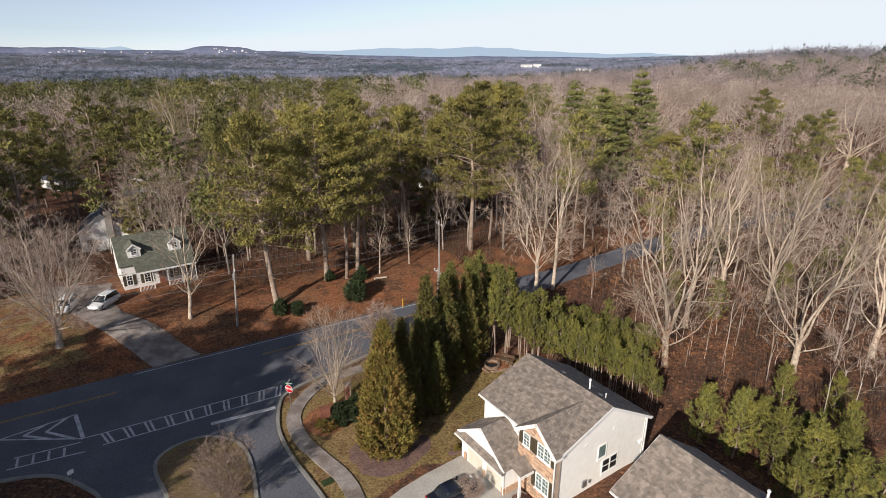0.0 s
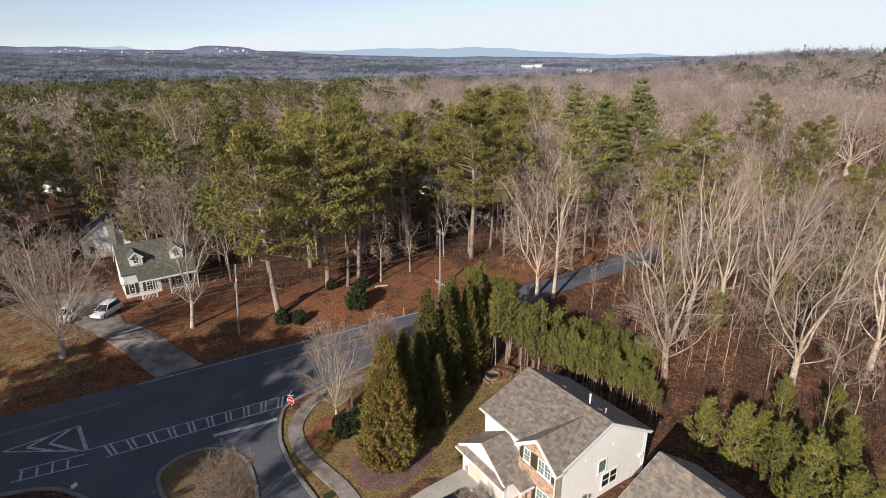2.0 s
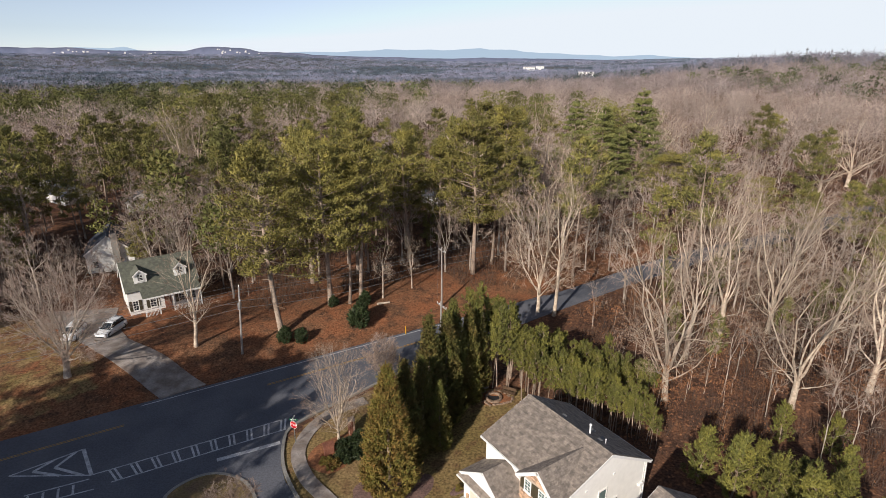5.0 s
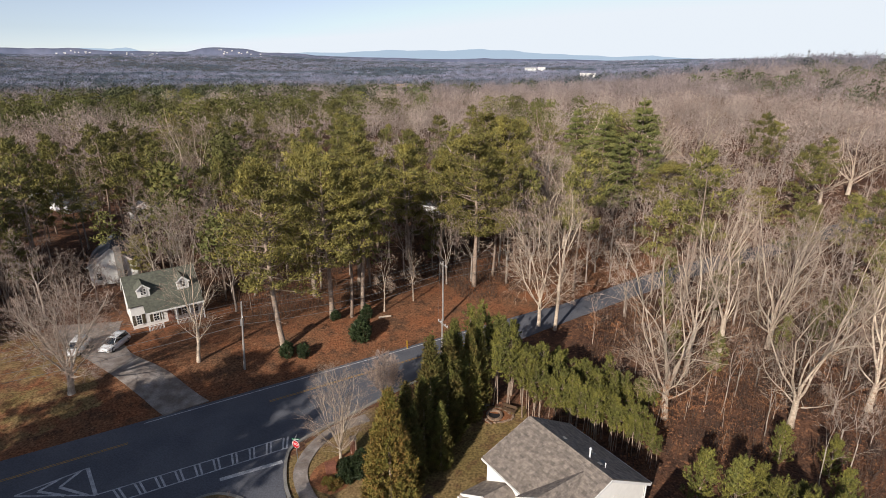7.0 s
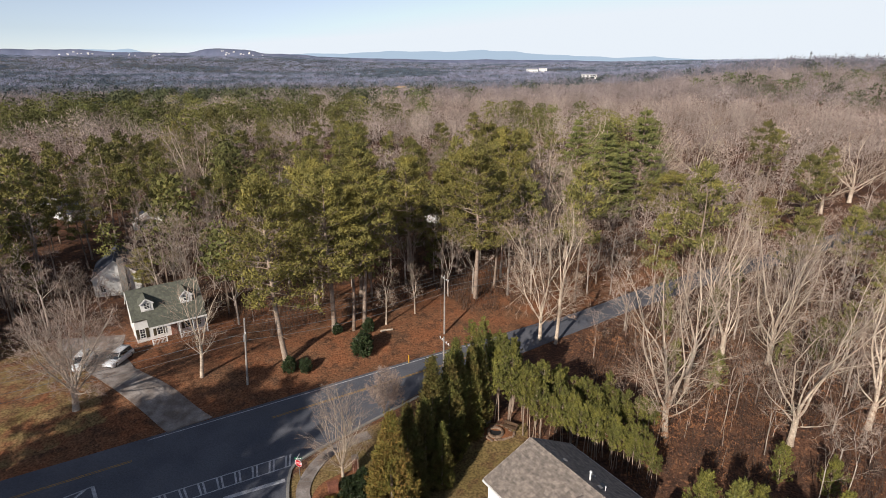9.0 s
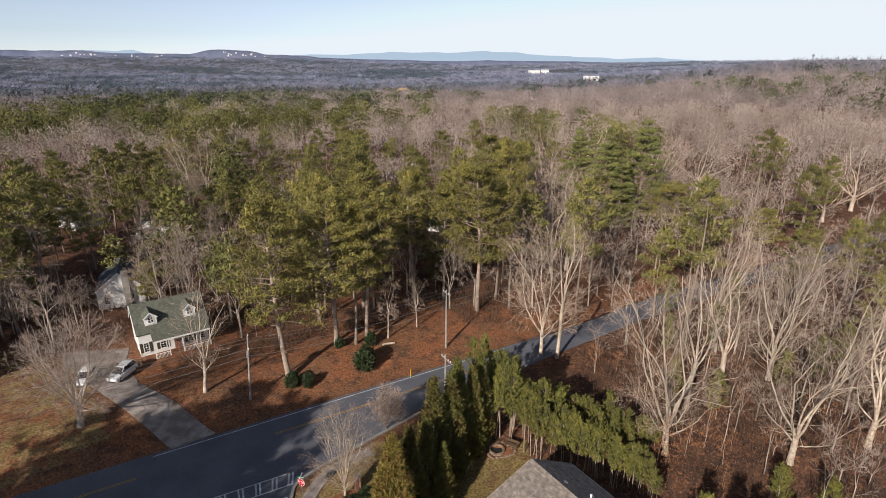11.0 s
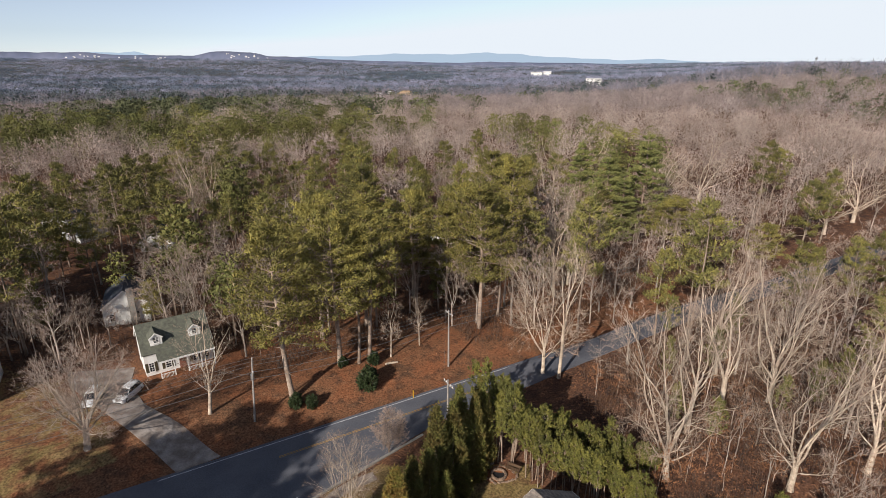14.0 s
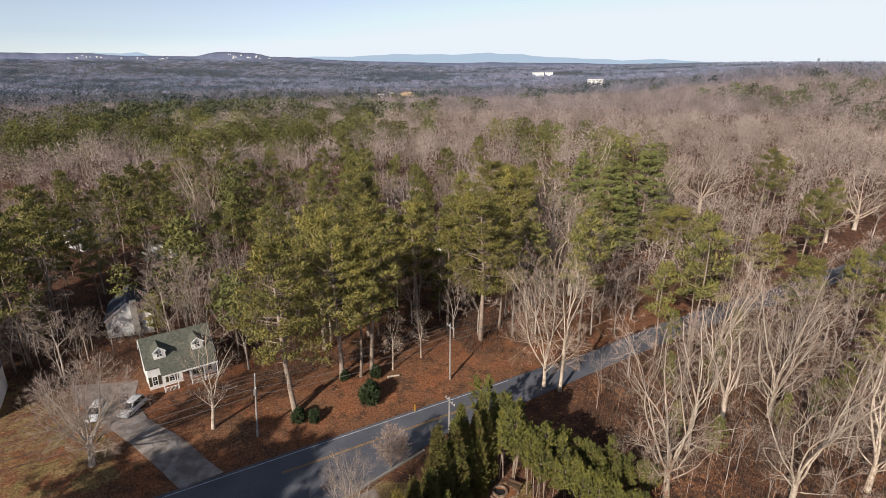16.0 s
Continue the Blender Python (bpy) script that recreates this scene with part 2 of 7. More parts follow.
YARD = [(-14, 53), (-9, 57), (4, 58), (9, 57.5), (12, 48), (7, 44), (3, 41), (-2, 39), (-6, 35), (-6.5, 30), (-9, 30), (-16, 43), (-16, 49)]
FRONT_LAWN = [(-90, 42), (-62, 40), (-47, 50), (-41, 58), (-52, 69), (-58, 72), (-75, 78), (-95, 70)]
THROAT = [road_at(-60, -6), road_at(-60, -12.5), (-38.5, 37.4), (-36.2, 38.1), (-33.6, 38.2), (-30.6, 37.2), (-27.9, 35.4), (-25.5, 31), (-24.5, 20), (-2, 20), (-5, 28),
          (-9.9, 35.5), (-11.6, 37.6), (-14.1, 40.8), (-15.4, 42.6), (-16.3, 44.6), (-17.0, 46.8), (-17.3, 48.8), (-17.0, 50.4), (-16.0, 51.9), (-14.3, 53.4), road_at(42, -8.2), road_at(48, -6.6), road_at(62, -6)]


def build_ground():
    xs = graded(-4800, 4800, -72, 62, 1.0, 1.16)
    ys = graded(-700, 5200, 18, 120, 1.0, 1.13)
    verts, lawn, straw, away = [], [], [], []
    for y in ys:
        for x in xs:
            d = off_road(x, y)
            z = ground(x, y)
            if -6.3 < d < 0.6 and math.hypot(x, y) < 230 or inside(x, y, THROAT):
                z -= 0.12
            verts.append((x, y, z))
            a = 1.0 if inside(x, y, YARD) else 0.0
            b = 1.0 if inside(x, y, FRONT_LAWN) else 0.0
            lawn.append(max(a, b * 0.5))
            s = step(-1, 1.5, d) * step(36, 22, d) * step(62, 40, x) * step(-80, -50, x)
            straw.append(s)
            # share of haze colour, growing with distance
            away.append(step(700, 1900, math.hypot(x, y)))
    nx = len(xs)
    faces = [(j * nx + i, j * nx + i + 1, (j + 1) * nx + i + 1, (j + 1) * nx + i) for j in range(len(ys) - 1) for i in range(nx - 1)]
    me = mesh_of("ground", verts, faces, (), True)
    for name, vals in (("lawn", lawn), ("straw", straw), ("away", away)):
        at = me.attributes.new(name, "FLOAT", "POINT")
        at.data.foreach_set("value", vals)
    m = bpy.data.materials.new("soil_grass_and_leaves")
    m.use_nodes = True
    n, l = m.node_tree.nodes, m.node_tree.links
    bsdf = n["Principled BSDF"]
    bsdf.inputs["Roughness"].default_value = 0.95
    bsdf.inputs["Specular IOR Level"].default_value = 0.1
    geo = n.new("ShaderNodeNewGeometry")

    def noise_of(scale, detail=5.0):
        t = n.new("ShaderNodeTexNoise")
        t.inputs["Scale"].default_value, t.inputs["Detail"].default_value = scale, detail
        l.new(geo.outputs["Position"], t.inputs["Vector"])
        return t.outputs["Fac"]

    def ramp(src, a, b, lo=0.0, hi=1.0):
        r = n.new("ShaderNodeMapRange")
        for key, v in (("From Min", a), ("From Max", b), ("To Min", lo), ("To Max", hi)):
            r.inputs[key].default_value = v
        l.new(src, r.inputs["Value"])
        return r.outputs["Result"]

    def mixed(f, a, b):
        x = n.new("ShaderNodeMix")
        x.data_type = "RGBA"
        l.new(f, x.inputs["Factor"])
        for key, v in (("A", a), ("B", b)):
            if isinstance(v, tuple):
                x.inputs[key].default_value = (*v, 1)
            else:
                l.new(v, x.inputs[key])
        return x.outputs["Result"]

    def masked(name, scale):
        at = n.new("ShaderNodeAttribute")
        at.attribute_name = name
        add = n.new("ShaderNodeMath")
        add.operation = "ADD"
        l.new(at.outputs["Fac"], add.inputs[0])
        l.new(ramp(noise_of(scale), 0.25, 0.75, -0.35, 0.35), add.inputs[1])
        return ramp(add.outputs[0], 0.35, 0.65)

    floor_c = mixed(ramp(noise_of(0.35), 0.35, 0.65), (0.085, 0.046, 0.032), (0.155, 0.078, 0.046))
    straw_c = mixed(ramp(noise_of(0.22), 0.35, 0.65), (0.225, 0.093, 0.046), (0.165, 0.088, 0.05))
    lawn_c = mixed(ramp(noise_of(0.16), 0.38, 0.62), (0.245, 0.168, 0.082), (0.185, 0.138, 0.056))
    straw_c = mixed(ramp(noise_of(0.55, 7.0), 0.50, 0.66, 0.0, 0.75), straw_c, (0.075, 0.047, 0.032))
    straw_c = mixed(ramp(noise_of(1.6, 7.0), 0.55, 0.68, 0.0, 0.6), straw_c, (0.26, 0.135, 0.075))
    floor_c = mixed(ramp(noise_of(0.8, 7.0), 0.46, 0.62, 0.0, 0.8), floor_c, (0.07, 0.043, 0.032))
    floor_c = mixed(ramp(noise_of(1.9, 7.0), 0.56, 0.68, 0.0, 0.6), floor_c, (0.36, 0.17, 0.085))
    c = mixed(masked("straw", 0.3), floor_c, straw_c)
    lawn_c = mixed(ramp(noise_of(0.7, 7.0), 0.50, 0.66, 0.0, 0.7), lawn_c, (0.135, 0.075, 0.042))
    c = mixed(masked("lawn", 0.5), c, lawn_c)
    # haze painted on: far soil fades from brown to blue-grey
    haze_at = n.new("ShaderNodeAttribute")
    haze_at.attribute_name = "away"
    c = mixed(haze_at.outputs["Fac"], c, (0.115, 0.115, 0.12))
    grain = ramp(noise_of(4.0, 9.0), 0.3, 0.7, 0.45, 1.55)
    scl = n.new("ShaderNodeVectorMath")
    scl.operation = "SCALE"
    l.new(c, scl.inputs[0])
    l.new(grain, scl.inputs["Scale"])
    l.new(scl.outputs[0], bsdf.inputs["Base Color"])
    bp = n.new("ShaderNodeBump")
    bp.inputs["Strength"].default_value, bp.inputs["Distance"].default_value = 0.3, 0.06
    l.new(noise_of(12.0, 6.0), bp.inputs["Height"])
    l.new(bp.outputs[0], bsdf.inputs["Normal"])
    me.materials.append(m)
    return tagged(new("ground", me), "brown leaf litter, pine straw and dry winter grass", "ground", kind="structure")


build_ground()


# ---- roads and paths ----
def strip_mesh(name, left, right, lift, mat, n=40, m=4, thick=0.12):
    """A paved strip between two edge lines, laid on the land."""
    def at(line, t):
        seg = [math.dist(line[i], line[i + 1]) for i in range(len(line) - 1)]
        d = t * sum(seg)
        for i, s in enumerate(seg):
            if d <= s or i == len(seg) - 1:
                f = min(d / s, 1.0)
                return line[i][0] + (line[i + 1][0] - line[i][0]) * f, line[i][1] + (line[i + 1][1] - line[i][1]) * f
            d -= s
    verts, faces = [], []
    for k in range(n + 1):
        a, b = at(left, k / n), at(right, k / n)
        for j in range(m + 1):
            x, y = a[0] + (b[0] - a[0]) * j / m, a[1] + (b[1] - a[1]) * j / m
            verts.append((x, y, ground(x, y) + lift))
    for k in range(n):
        for j in range(m):
            i = k * (m + 1) + j
            faces.append((i, i + 1, i + m + 2, i + m + 1))
    base = len(verts)
    rim = [k * (m + 1) for k in range(n + 1)] + [n * (m + 1) + j for j in range(1, m + 1)] + [k * (m + 1) + m for k in range(n - 1, -1, -1)] + list(range(m - 1, 0, -1))
    for i in rim:
        x, y, z = verts[i]
        verts.append((x, y, z - thick))
    for k in range(len(rim)):
        k2 = (k + 1) % len(rim)
        faces.append((rim[k], rim[k2], base + k2, base + k))
    me = mesh_of(name, verts, faces, (mat,))
    bm = bmesh.new()
    bm.from_mesh(me)
    bmesh.ops.recalc_face_normals(bm, faces=bm.faces[:])
    bm.to_mesh(me)
    bm.free()
    return me


road = tagged(new("road", strip_mesh("road", [road_at(s, 0.55) for s in range(-160, 190, 10)], [road_at(s, -6.3) for s in range(-160, 190, 10)], 0.034, ASPHALT, 90, 4)),
              "dark asphalt two-lane road with white edge lines", "road", kind="structure")
side_road = part("side_road", prism(THROAT, -0.1, 0.03), ASPHALT, None)
tagged(side_road, "dark asphalt side street opening at the junction", "road", kind="structure")


def line_mark(a, b, width, z, mat, name, parent):
    a, b = Vector(a), Vector(b)
    nrm = Vector((-(b - a).y, (b - a).x)).normalized() * width / 2
    return part(name, prism([a + nrm, a - nrm, b - nrm, b + nrm], z - 0.004, z), mat, parent)


for s0 in range(-150, 170, 20):
    line_mark(road_at(s0, 0), road_at(s0 + 20, 0), 0.14, 0.040, PAINT_W, "white_edge_line", road)
    if s0 >= 60 or s0 < -15:
        line_mark(road_at(s0, -5.9), road_at(s0 + 20, -5.9), 0.13, 0.040, PAINT_W, "white_edge_line", road)
for a, b in ((-150, 10.5), (26, 170)):
    for o in (-2.9, -3.13):
        line_mark(road_at(a, o), road_at(b, o), 0.11, 0.040, PAINT_Y, "yellow_centre_line", road)
# hatched triangle of paint where the turning lane begins
TRI = [Vector((-42.2, 42.9)), Vector((-37.4, 46.8)), Vector((-34.3, 43.1))]
for a, b, w in ((0, 1, 0.16), (1, 2, 0.35), (2, 0, 0.16)):
    line_mark(TRI[a], TRI[b], w, 0.038, PAINT_W, "painted_island_line", side_road)
for f in (0.3, 0.58):
    tip = TRI[0].lerp((TRI[1] + TRI[2]) / 2, f)
    line_mark(tip, TRI[0].lerp(TRI[1], min(f + 0.32, 1.0)), 0.3, 0.0385, PAINT_W, "painted_chevron", side_road)
    line_mark(tip, TRI[0].lerp(TRI[2], min(f + 0.32, 1.0)), 0.3, 0.0385, PAINT_W, "painted_chevron", side_road)
# crossing with two long lines and pairs of rungs
NEAR_A, NEAR_B, FAR_A, FAR_B = Vector((-31.9, 42.2)), Vector((-17.4, 50.2)), Vector((-34.2, 43.2)), Vector((-18.5, 51.7))
line_mark(NEAR_A, NEAR_B, 0.14, 0.038, PAINT_W, "crossing_line", side_road)
line_mark(FAR_A, FAR_B, 0.14, 0.038, PAINT_W, "crossing_line", side_road)
for k in range(10):
    f = 0.03 + k * 0.104
    for df in (0.0, 0.026):
        a, b = NEAR_A.lerp(NEAR_B, f + df), FAR_A.lerp(FAR_B, f + df + 0.045)
        line_mark(a, b, 0.2, 0.0385, PAINT_W, "crossing_rung", side_road)
line_mark((-23.0, 45.3), (-17.4, 48.0), 0.5, 0.038, PAINT_W, "stop_bar", side_road)
line_mark((-38.5, 38.9), (-33.0, 41.3), 0.14, 0.038, PAINT_W, "crossing_line", side_road)
line_mark((-38.9, 40.4), (-34.2, 42.6), 0.14, 0.038, PAINT_W, "crossing_line", side_road)
for k in range(4):
    a = Vector((-38.5, 38.9)).lerp(Vector((-33.0, 41.3)), 0.12 + 0.2 * k)
    line_mark(a, a + Vector((-0.7, 1.2)), 0.2, 0.0385, PAINT_W, "crossing_rung", side_road)
part("manhole_cover", cyl(-13.8, 37.7, 0.028, 0.036, 0.36, n=20), CABLE, side_road, "dark iron manhole cover")


def ribbon(points, width):
    """Left and right edge lines along a centre line."""
    left, right = [], []
    for i, p in enumerate(points):
        a, b = Vector(points[max(i - 1, 0)]), Vector(points[min(i + 1, len(points) - 1)])
        d = (b - a).normalized()
        nrm = Vector((-d.y, d.x)) * width / 2
        left.append(tuple(Vector(p) + nrm))
        right.append(tuple(Vector(p) - nrm))
    return left, right


def smooth_line(points, n=6):
    """Points along a soft curve through the given ones."""
    pts = [Vector(p) for p in points]
    out = []
    for i in range(len(pts) - 1):
        p0, p1, p2, p3 = pts[max(i - 1, 0)], pts[i], pts[i + 1], pts[min(i + 2, len(pts) - 1)]
        for k in range(n):
            t = k / n
            q = 0.5 * (2 * p1 + (p2 - p0) * t + (2 * p0 - 5 * p1 + 4 * p2 - p3) * t * t + (3 * p1 - p0 - 3 * p2 + p3) * t ** 3)
            out.append(tuple(q))
    return out + [tuple(pts[-1])]


KERB_R = smooth_line([(-4.6, 28), (-9.7, 35.4), (-11.4, 37.6), (-13.9, 40.8), (-16.1, 44.6), (-17.1, 48.6), (-16.8, 50.6), (-14.2, 53.6), road_at(44, -8.2)])
tagged(new("kerb", strip_mesh("kerb", *ribbon(KERB_R, 0.32), 0.14, KERB, 60, 1, 0.3)), "pale concrete kerb along the side street", "kerb", kind="structure")
KERB_L = smooth_line([(-40, 37.0), (-36.2, 38.0), (-33.6, 38.1), (-30.6, 37.0), (-27.9, 35.2), (-25.6, 31), (-24.6, 22)])
tagged(new("kerb", strip_mesh("kerb", *ribbon(KERB_L, 0.32), 0.14, KERB, 50, 1, 0.3)), "pale concrete kerb round the street corner", "kerb", kind="structure")
ISLAND = smooth_line([(-14.4, 33), (-16.6, 38.6), (-19.0, 42.2), (-22.3, 43.4), (-24.6, 42.4), (-25.8, 40.4), (-24.9, 38.2), (-22.6, 35.4), (-20, 30), (-17, 27), (-14.4, 28.5), (-14.4, 33)])
tagged(new("kerb", strip_mesh("kerb", *ribbon(ISLAND, 0.32), 0.14, KERB, 80, 1, 0.3)), "pale concrete kerb round the planted island", "kerb", kind="structure")
ISLAND_SOIL = material("island_soil", (0.15, 0.10, 0.062), 0.95, 0.3, 1.2, 6.0, 0.4, tint=(0.17, 0.125, 0.055))
tagged(part("planted_island", prism(ISLAND[:-1], 0.0, 0.12), ISLAND_SOIL, None), "brown mulch and dry grass on the median", "ground", kind="structure")
WALK = smooth_line([(-5.0, 27), (-6.3, 32), (-7.2, 35.6), (-8.7, 38.1), (-11.0, 40.4), (-13.3, 42.8), (-14.9, 45.7), (-15.1, 48.2), (-14.3, 51.0), (-12.6, 53.4), (-9.4, 55.6)])
WALK_L, WALK_R = ribbon(WALK, 1.45)
walkway = tagged(new("sidewalk", strip_mesh("sidewalk", WALK_L, WALK_R, 0.10, CONCRETE, 70, 1)), "pale concrete sidewalk curving past the corner", "sidewalk", kind="structure")
for k in range(3, len(WALK) - 1, 2):
    line_mark(WALK_L[k], WALK_R[k], 0.03, 0.105 + max(ground(*WALK[k]), 0), KERB, "sidewalk_joint", walkway)
drive = tagged(new("driveway", strip_mesh("near_driveway", [(-5.6, 34.4), (-3.4, 36.8), (-1.4, 38.5), (2.0, 40.6)], [(-3.0, 28.0), (0.5, 29.5), (4.6, 32.0), (6.9, 35.6)], 0.07, CONCRETE_P, 24, 10)),
               "pale concrete driveway in front of the garage", "driveway", kind="structure")
far_drive = tagged(new("driveway", strip_mesh("far_driveway", [(-33.7, 55.6), (-37.4, 58.2), (-41.7, 60.8), (-48.4, 65.2), (-52.0, 67.8), (-57.3, 71.4), (-60, 75)],
                                              [(-29.6, 58.7), (-35.7, 62.6), (-40.5, 65.3), (-43.7, 67.2), (-47.0, 70.7), (-49.0, 73.5), (-50.5, 77)], 0.07, CONCRETE, 40, 6)),
                   "long pale concrete driveway up to the white house", "driveway", kind="structure")


# ---- trees ----
def bent(rng, start, d, length, n, wob, lift):
    """A wandering path: n steps from start along d, with sideways wobble and a pull upwards."""
    pts, p, d = [Vector(start)], Vector(start), Vector(d).normalized()
    for _ in range(n):
        d = (d + Vector((rng.uniform(-wob, wob), rng.uniform(-wob, wob), rng.uniform(-wob, wob) + lift))).normalized()
        p = p + d * (length / n)
        pts.append(p.copy())
    return pts, d


def around(rng, d, angle):
    """A direction that leaves d by that angle, to any side."""
    a = d.orthogonal().normalized()
    b = d.cross(a)
    t = rng.uniform(0, 2 * math.pi)
    return (d * math.cos(angle) + (a * math.cos(t) + b * math.sin(t)) * math.sin(angle)).normalized()


def bare_tree_meshes(seed, height, trunk_r, fork, stems, spread, crown=0.3, kids=(9, 6, 6), twig_w=0.03, twig_len=0.9, gnarl=0.2, boughs=0, sides=(6, 4, 3), segs=(8, 5, 2), bark=None, twig=None, lean=0.0, up=0.10):
    """Trunk with limbs, and the twigs, of a leafless tree. Stems leave the fork by up to spread and bend upwards; branches leave them alternately,
    stay inside a crown of radius crown * height, and end in fine forked twigs."""
    rng = random.Random(seed)
    tubes, twigs = Tubes(), []
    trunk, d = bent(rng, (0, 0, -0.3), Vector((lean, 0, 1)), height * fork + 0.3, 5, 0.06, 0.05)
    tubes.add(trunk, [trunk_r * (1.35, 1.08, 1.0, 0.96, 0.93, 0.9)[i] for i in range(6)], 8)
    mid = Vector((0, 0, height * 0.6))

    def room(p, e):
        """How far from p along e to the crown's edge."""
        s = Vector((1 / (crown * height), 1 / (crown * height), 1 / (0.42 * height)))
        q, v = Vector(((p - mid)[i] * s[i] for i in range(3))), Vector((e[i] * s[i] for i in range(3)))
        a, b, c = v.dot(v), q.dot(v), q.dot(q) - 1
        return max((-b + math.sqrt(max(b * b - a * c, 0.0))) / a, 0.0)

    def spray(p, e, length, count):
        """Fine twigs round a branch end, each with two forks."""
        for _ in range(count):
            v = around(rng, e, rng.uniform(0.15, 0.9))
            v.z += 0.12
            v.normalize()
            w = v.orthogonal().normalized()
            w.rotate(Matrix.Rotation(rng.uniform(0, 6.28), 3, v))
            n = length * rng.uniform(0.55, 1.15)
            bend = p + v * n * 0.5 + w * n * rng.uniform(0.04, 0.16)
            s = v.cross(w) * twig_w * 0.5
            tip = bend + (v + w * rng.uniform(-0.5, 0.3)).normalized() * n * 0.55
            twigs.append((p - s, p + s, bend))
            twigs.append((bend.lerp(p, 0.25) - s * 0.8, bend.lerp(p, 0.25) + s * 0.8, tip))
            twigs.append((bend - s * 0.6, bend + s * 0.6, bend + (v - w * rng.uniform(0.5, 1.0)).normalized() * n * 0.5))

    def limb(p, e, length, r, level):
        n = segs[level]
        pts, last = bent(rng, p, e, length, n, gnarl * (1.0, 1.25, 1.4)[level], up * (1.0, 0.5, 0.3)[level])
        tip = (0.14, 0.22, 0.35)[level]
        radii = [r * (1 - (1 - tip) * (i / n) ** 0.85) for i in range(n + 1)]
        tubes.add(pts, radii, sides[level])
        if level == 2:
            for i in range(1, n + 1):
                spray(pts[i], (pts[i] - pts[i - 1]).normalized(), twig_len, max(1, round(kids[2] / n * (0.7 if i < n else 1.3))))
            return
        count = kids[level]
        low = 0.2 if level == 0 else 0.25
        for k in range(count):
            f = low + (1 - low) * (k + rng.uniform(0.1, 0.9)) / count
            i = min(int(f * n), n - 1)
            q = pts[i].lerp(pts[i + 1], f * n - i)
            seg = (pts[i + 1] - pts[i]).normalized()
            out = Vector((q.x, q.y, 0))
            v = around(rng, seg, rng.uniform(0.55, 1.05))
            if out.length > 0.5 and v.dot(out) < 0 and rng.random() < 0.6:
                v = (v - 2 * v.dot(out.normalized()) * out.normalized()).normalized()
            long = min(length * rng.uniform(0.28, 0.55) * (1.15 - 0.5 * f), room(q, v) * rng.uniform(0.75, 1.0))
            if long > 0.35:
                limb(q, v, long, max(twig_w * 0.55, radii[i] * rng.uniform(0.32, 0.55)), level + 1)
        spray(pts[-1], last, twig_len, 4)

    for k in range(stems):
        t = 2 * math.pi * (k + rng.uniform(-0.3, 0.3)) / stems
        a = spread * rng.uniform(0.5, 1.1) * (0.3 if k == 0 and stems > 2 else 1.0)
        e = Vector((math.cos(t) * math.sin(a), math.sin(t) * math.sin(a), math.cos(a)))
        p = trunk[-1].lerp(trunk[-2], rng.random())
        top = Vector((e.x * 0.75, e.y * 0.75, e.z)).normalized()
        limb(p, e, room(p, top) * rng.uniform(0.86, 1.08), trunk_r * (0.62 if stems < 4 else 0.46) * rng.uniform(0.7, 1.1), 0)
    for k in range(boughs):
        t = 2 * math.pi * (k + rng.uniform(-0.3, 0.3)) / max(boughs, 1) + 0.7
        a = rng.uniform(0.75, 1.1)
        e = Vector((math.cos(t) * math.sin(a), math.sin(t) * math.sin(a), math.cos(a)))
        p = trunk[-1].lerp(trunk[3], rng.random())
        limb(p, e, crown * height * rng.uniform(0.75, 1.1), trunk_r * 0.3, 0)
    me_t = tri_mesh("crown", [[tuple(v) for v in t] for t in twigs], twig or TWIG)
    return tubes.mesh("trunk", bark or BARK_PALE), me_t


def tree_thing(name, label, category, meshes, m, group=""):
    """meshes: rows of part name and mesh."""
    top = empty(name, m, label, category, group)
    for part_name, me in meshes:
        child(part_name, me, top)
    return top


def needles(seed, at, axis, size, per, blade, width, spread, stretch=0.0):
    """Tufts of needle sprays: for each centre, per slim triangles that spread round its axis. stretch: how far a tuft runs along its axis."""
    rs = np.random.RandomState(seed)
    c, a = np.repeat(np.array(at, float), per, 0), np.repeat(np.array(axis, float), per, 0)
    n = len(c)
    base = c + rs.normal(0, 0.4, (n, 3)) * size + a * (rs.rand(n, 1) - 0.5) * stretch
    d = a + rs.normal(0, spread, (n, 3))
    d /= np.linalg.norm(d, axis=1)[:, None] + 1e-6
    off = base + d * blade * 0.4 - c + a * 0.15
    off /= np.linalg.norm(off, axis=1)[:, None] + 1e-6
    away = c * np.array((1, 1, 0))
    away /= np.linalg.norm(away, axis=1)[:, None] + 0.3
    s = np.cross(d, off * 0.6 + away * 0.5 + np.array((0, 0, 0.35)) + rs.normal(0, 0.25, (n, 3)))
    s *= width * 0.5 * (0.6 + 0.7 * rs.rand(n, 1)) / (np.linalg.norm(s, axis=1)[:, None] + 1e-6)
    return np.stack([base - s, base + s, base + d * blade * (0.6 + 0.6 * rs.rand(n, 1))], 1)


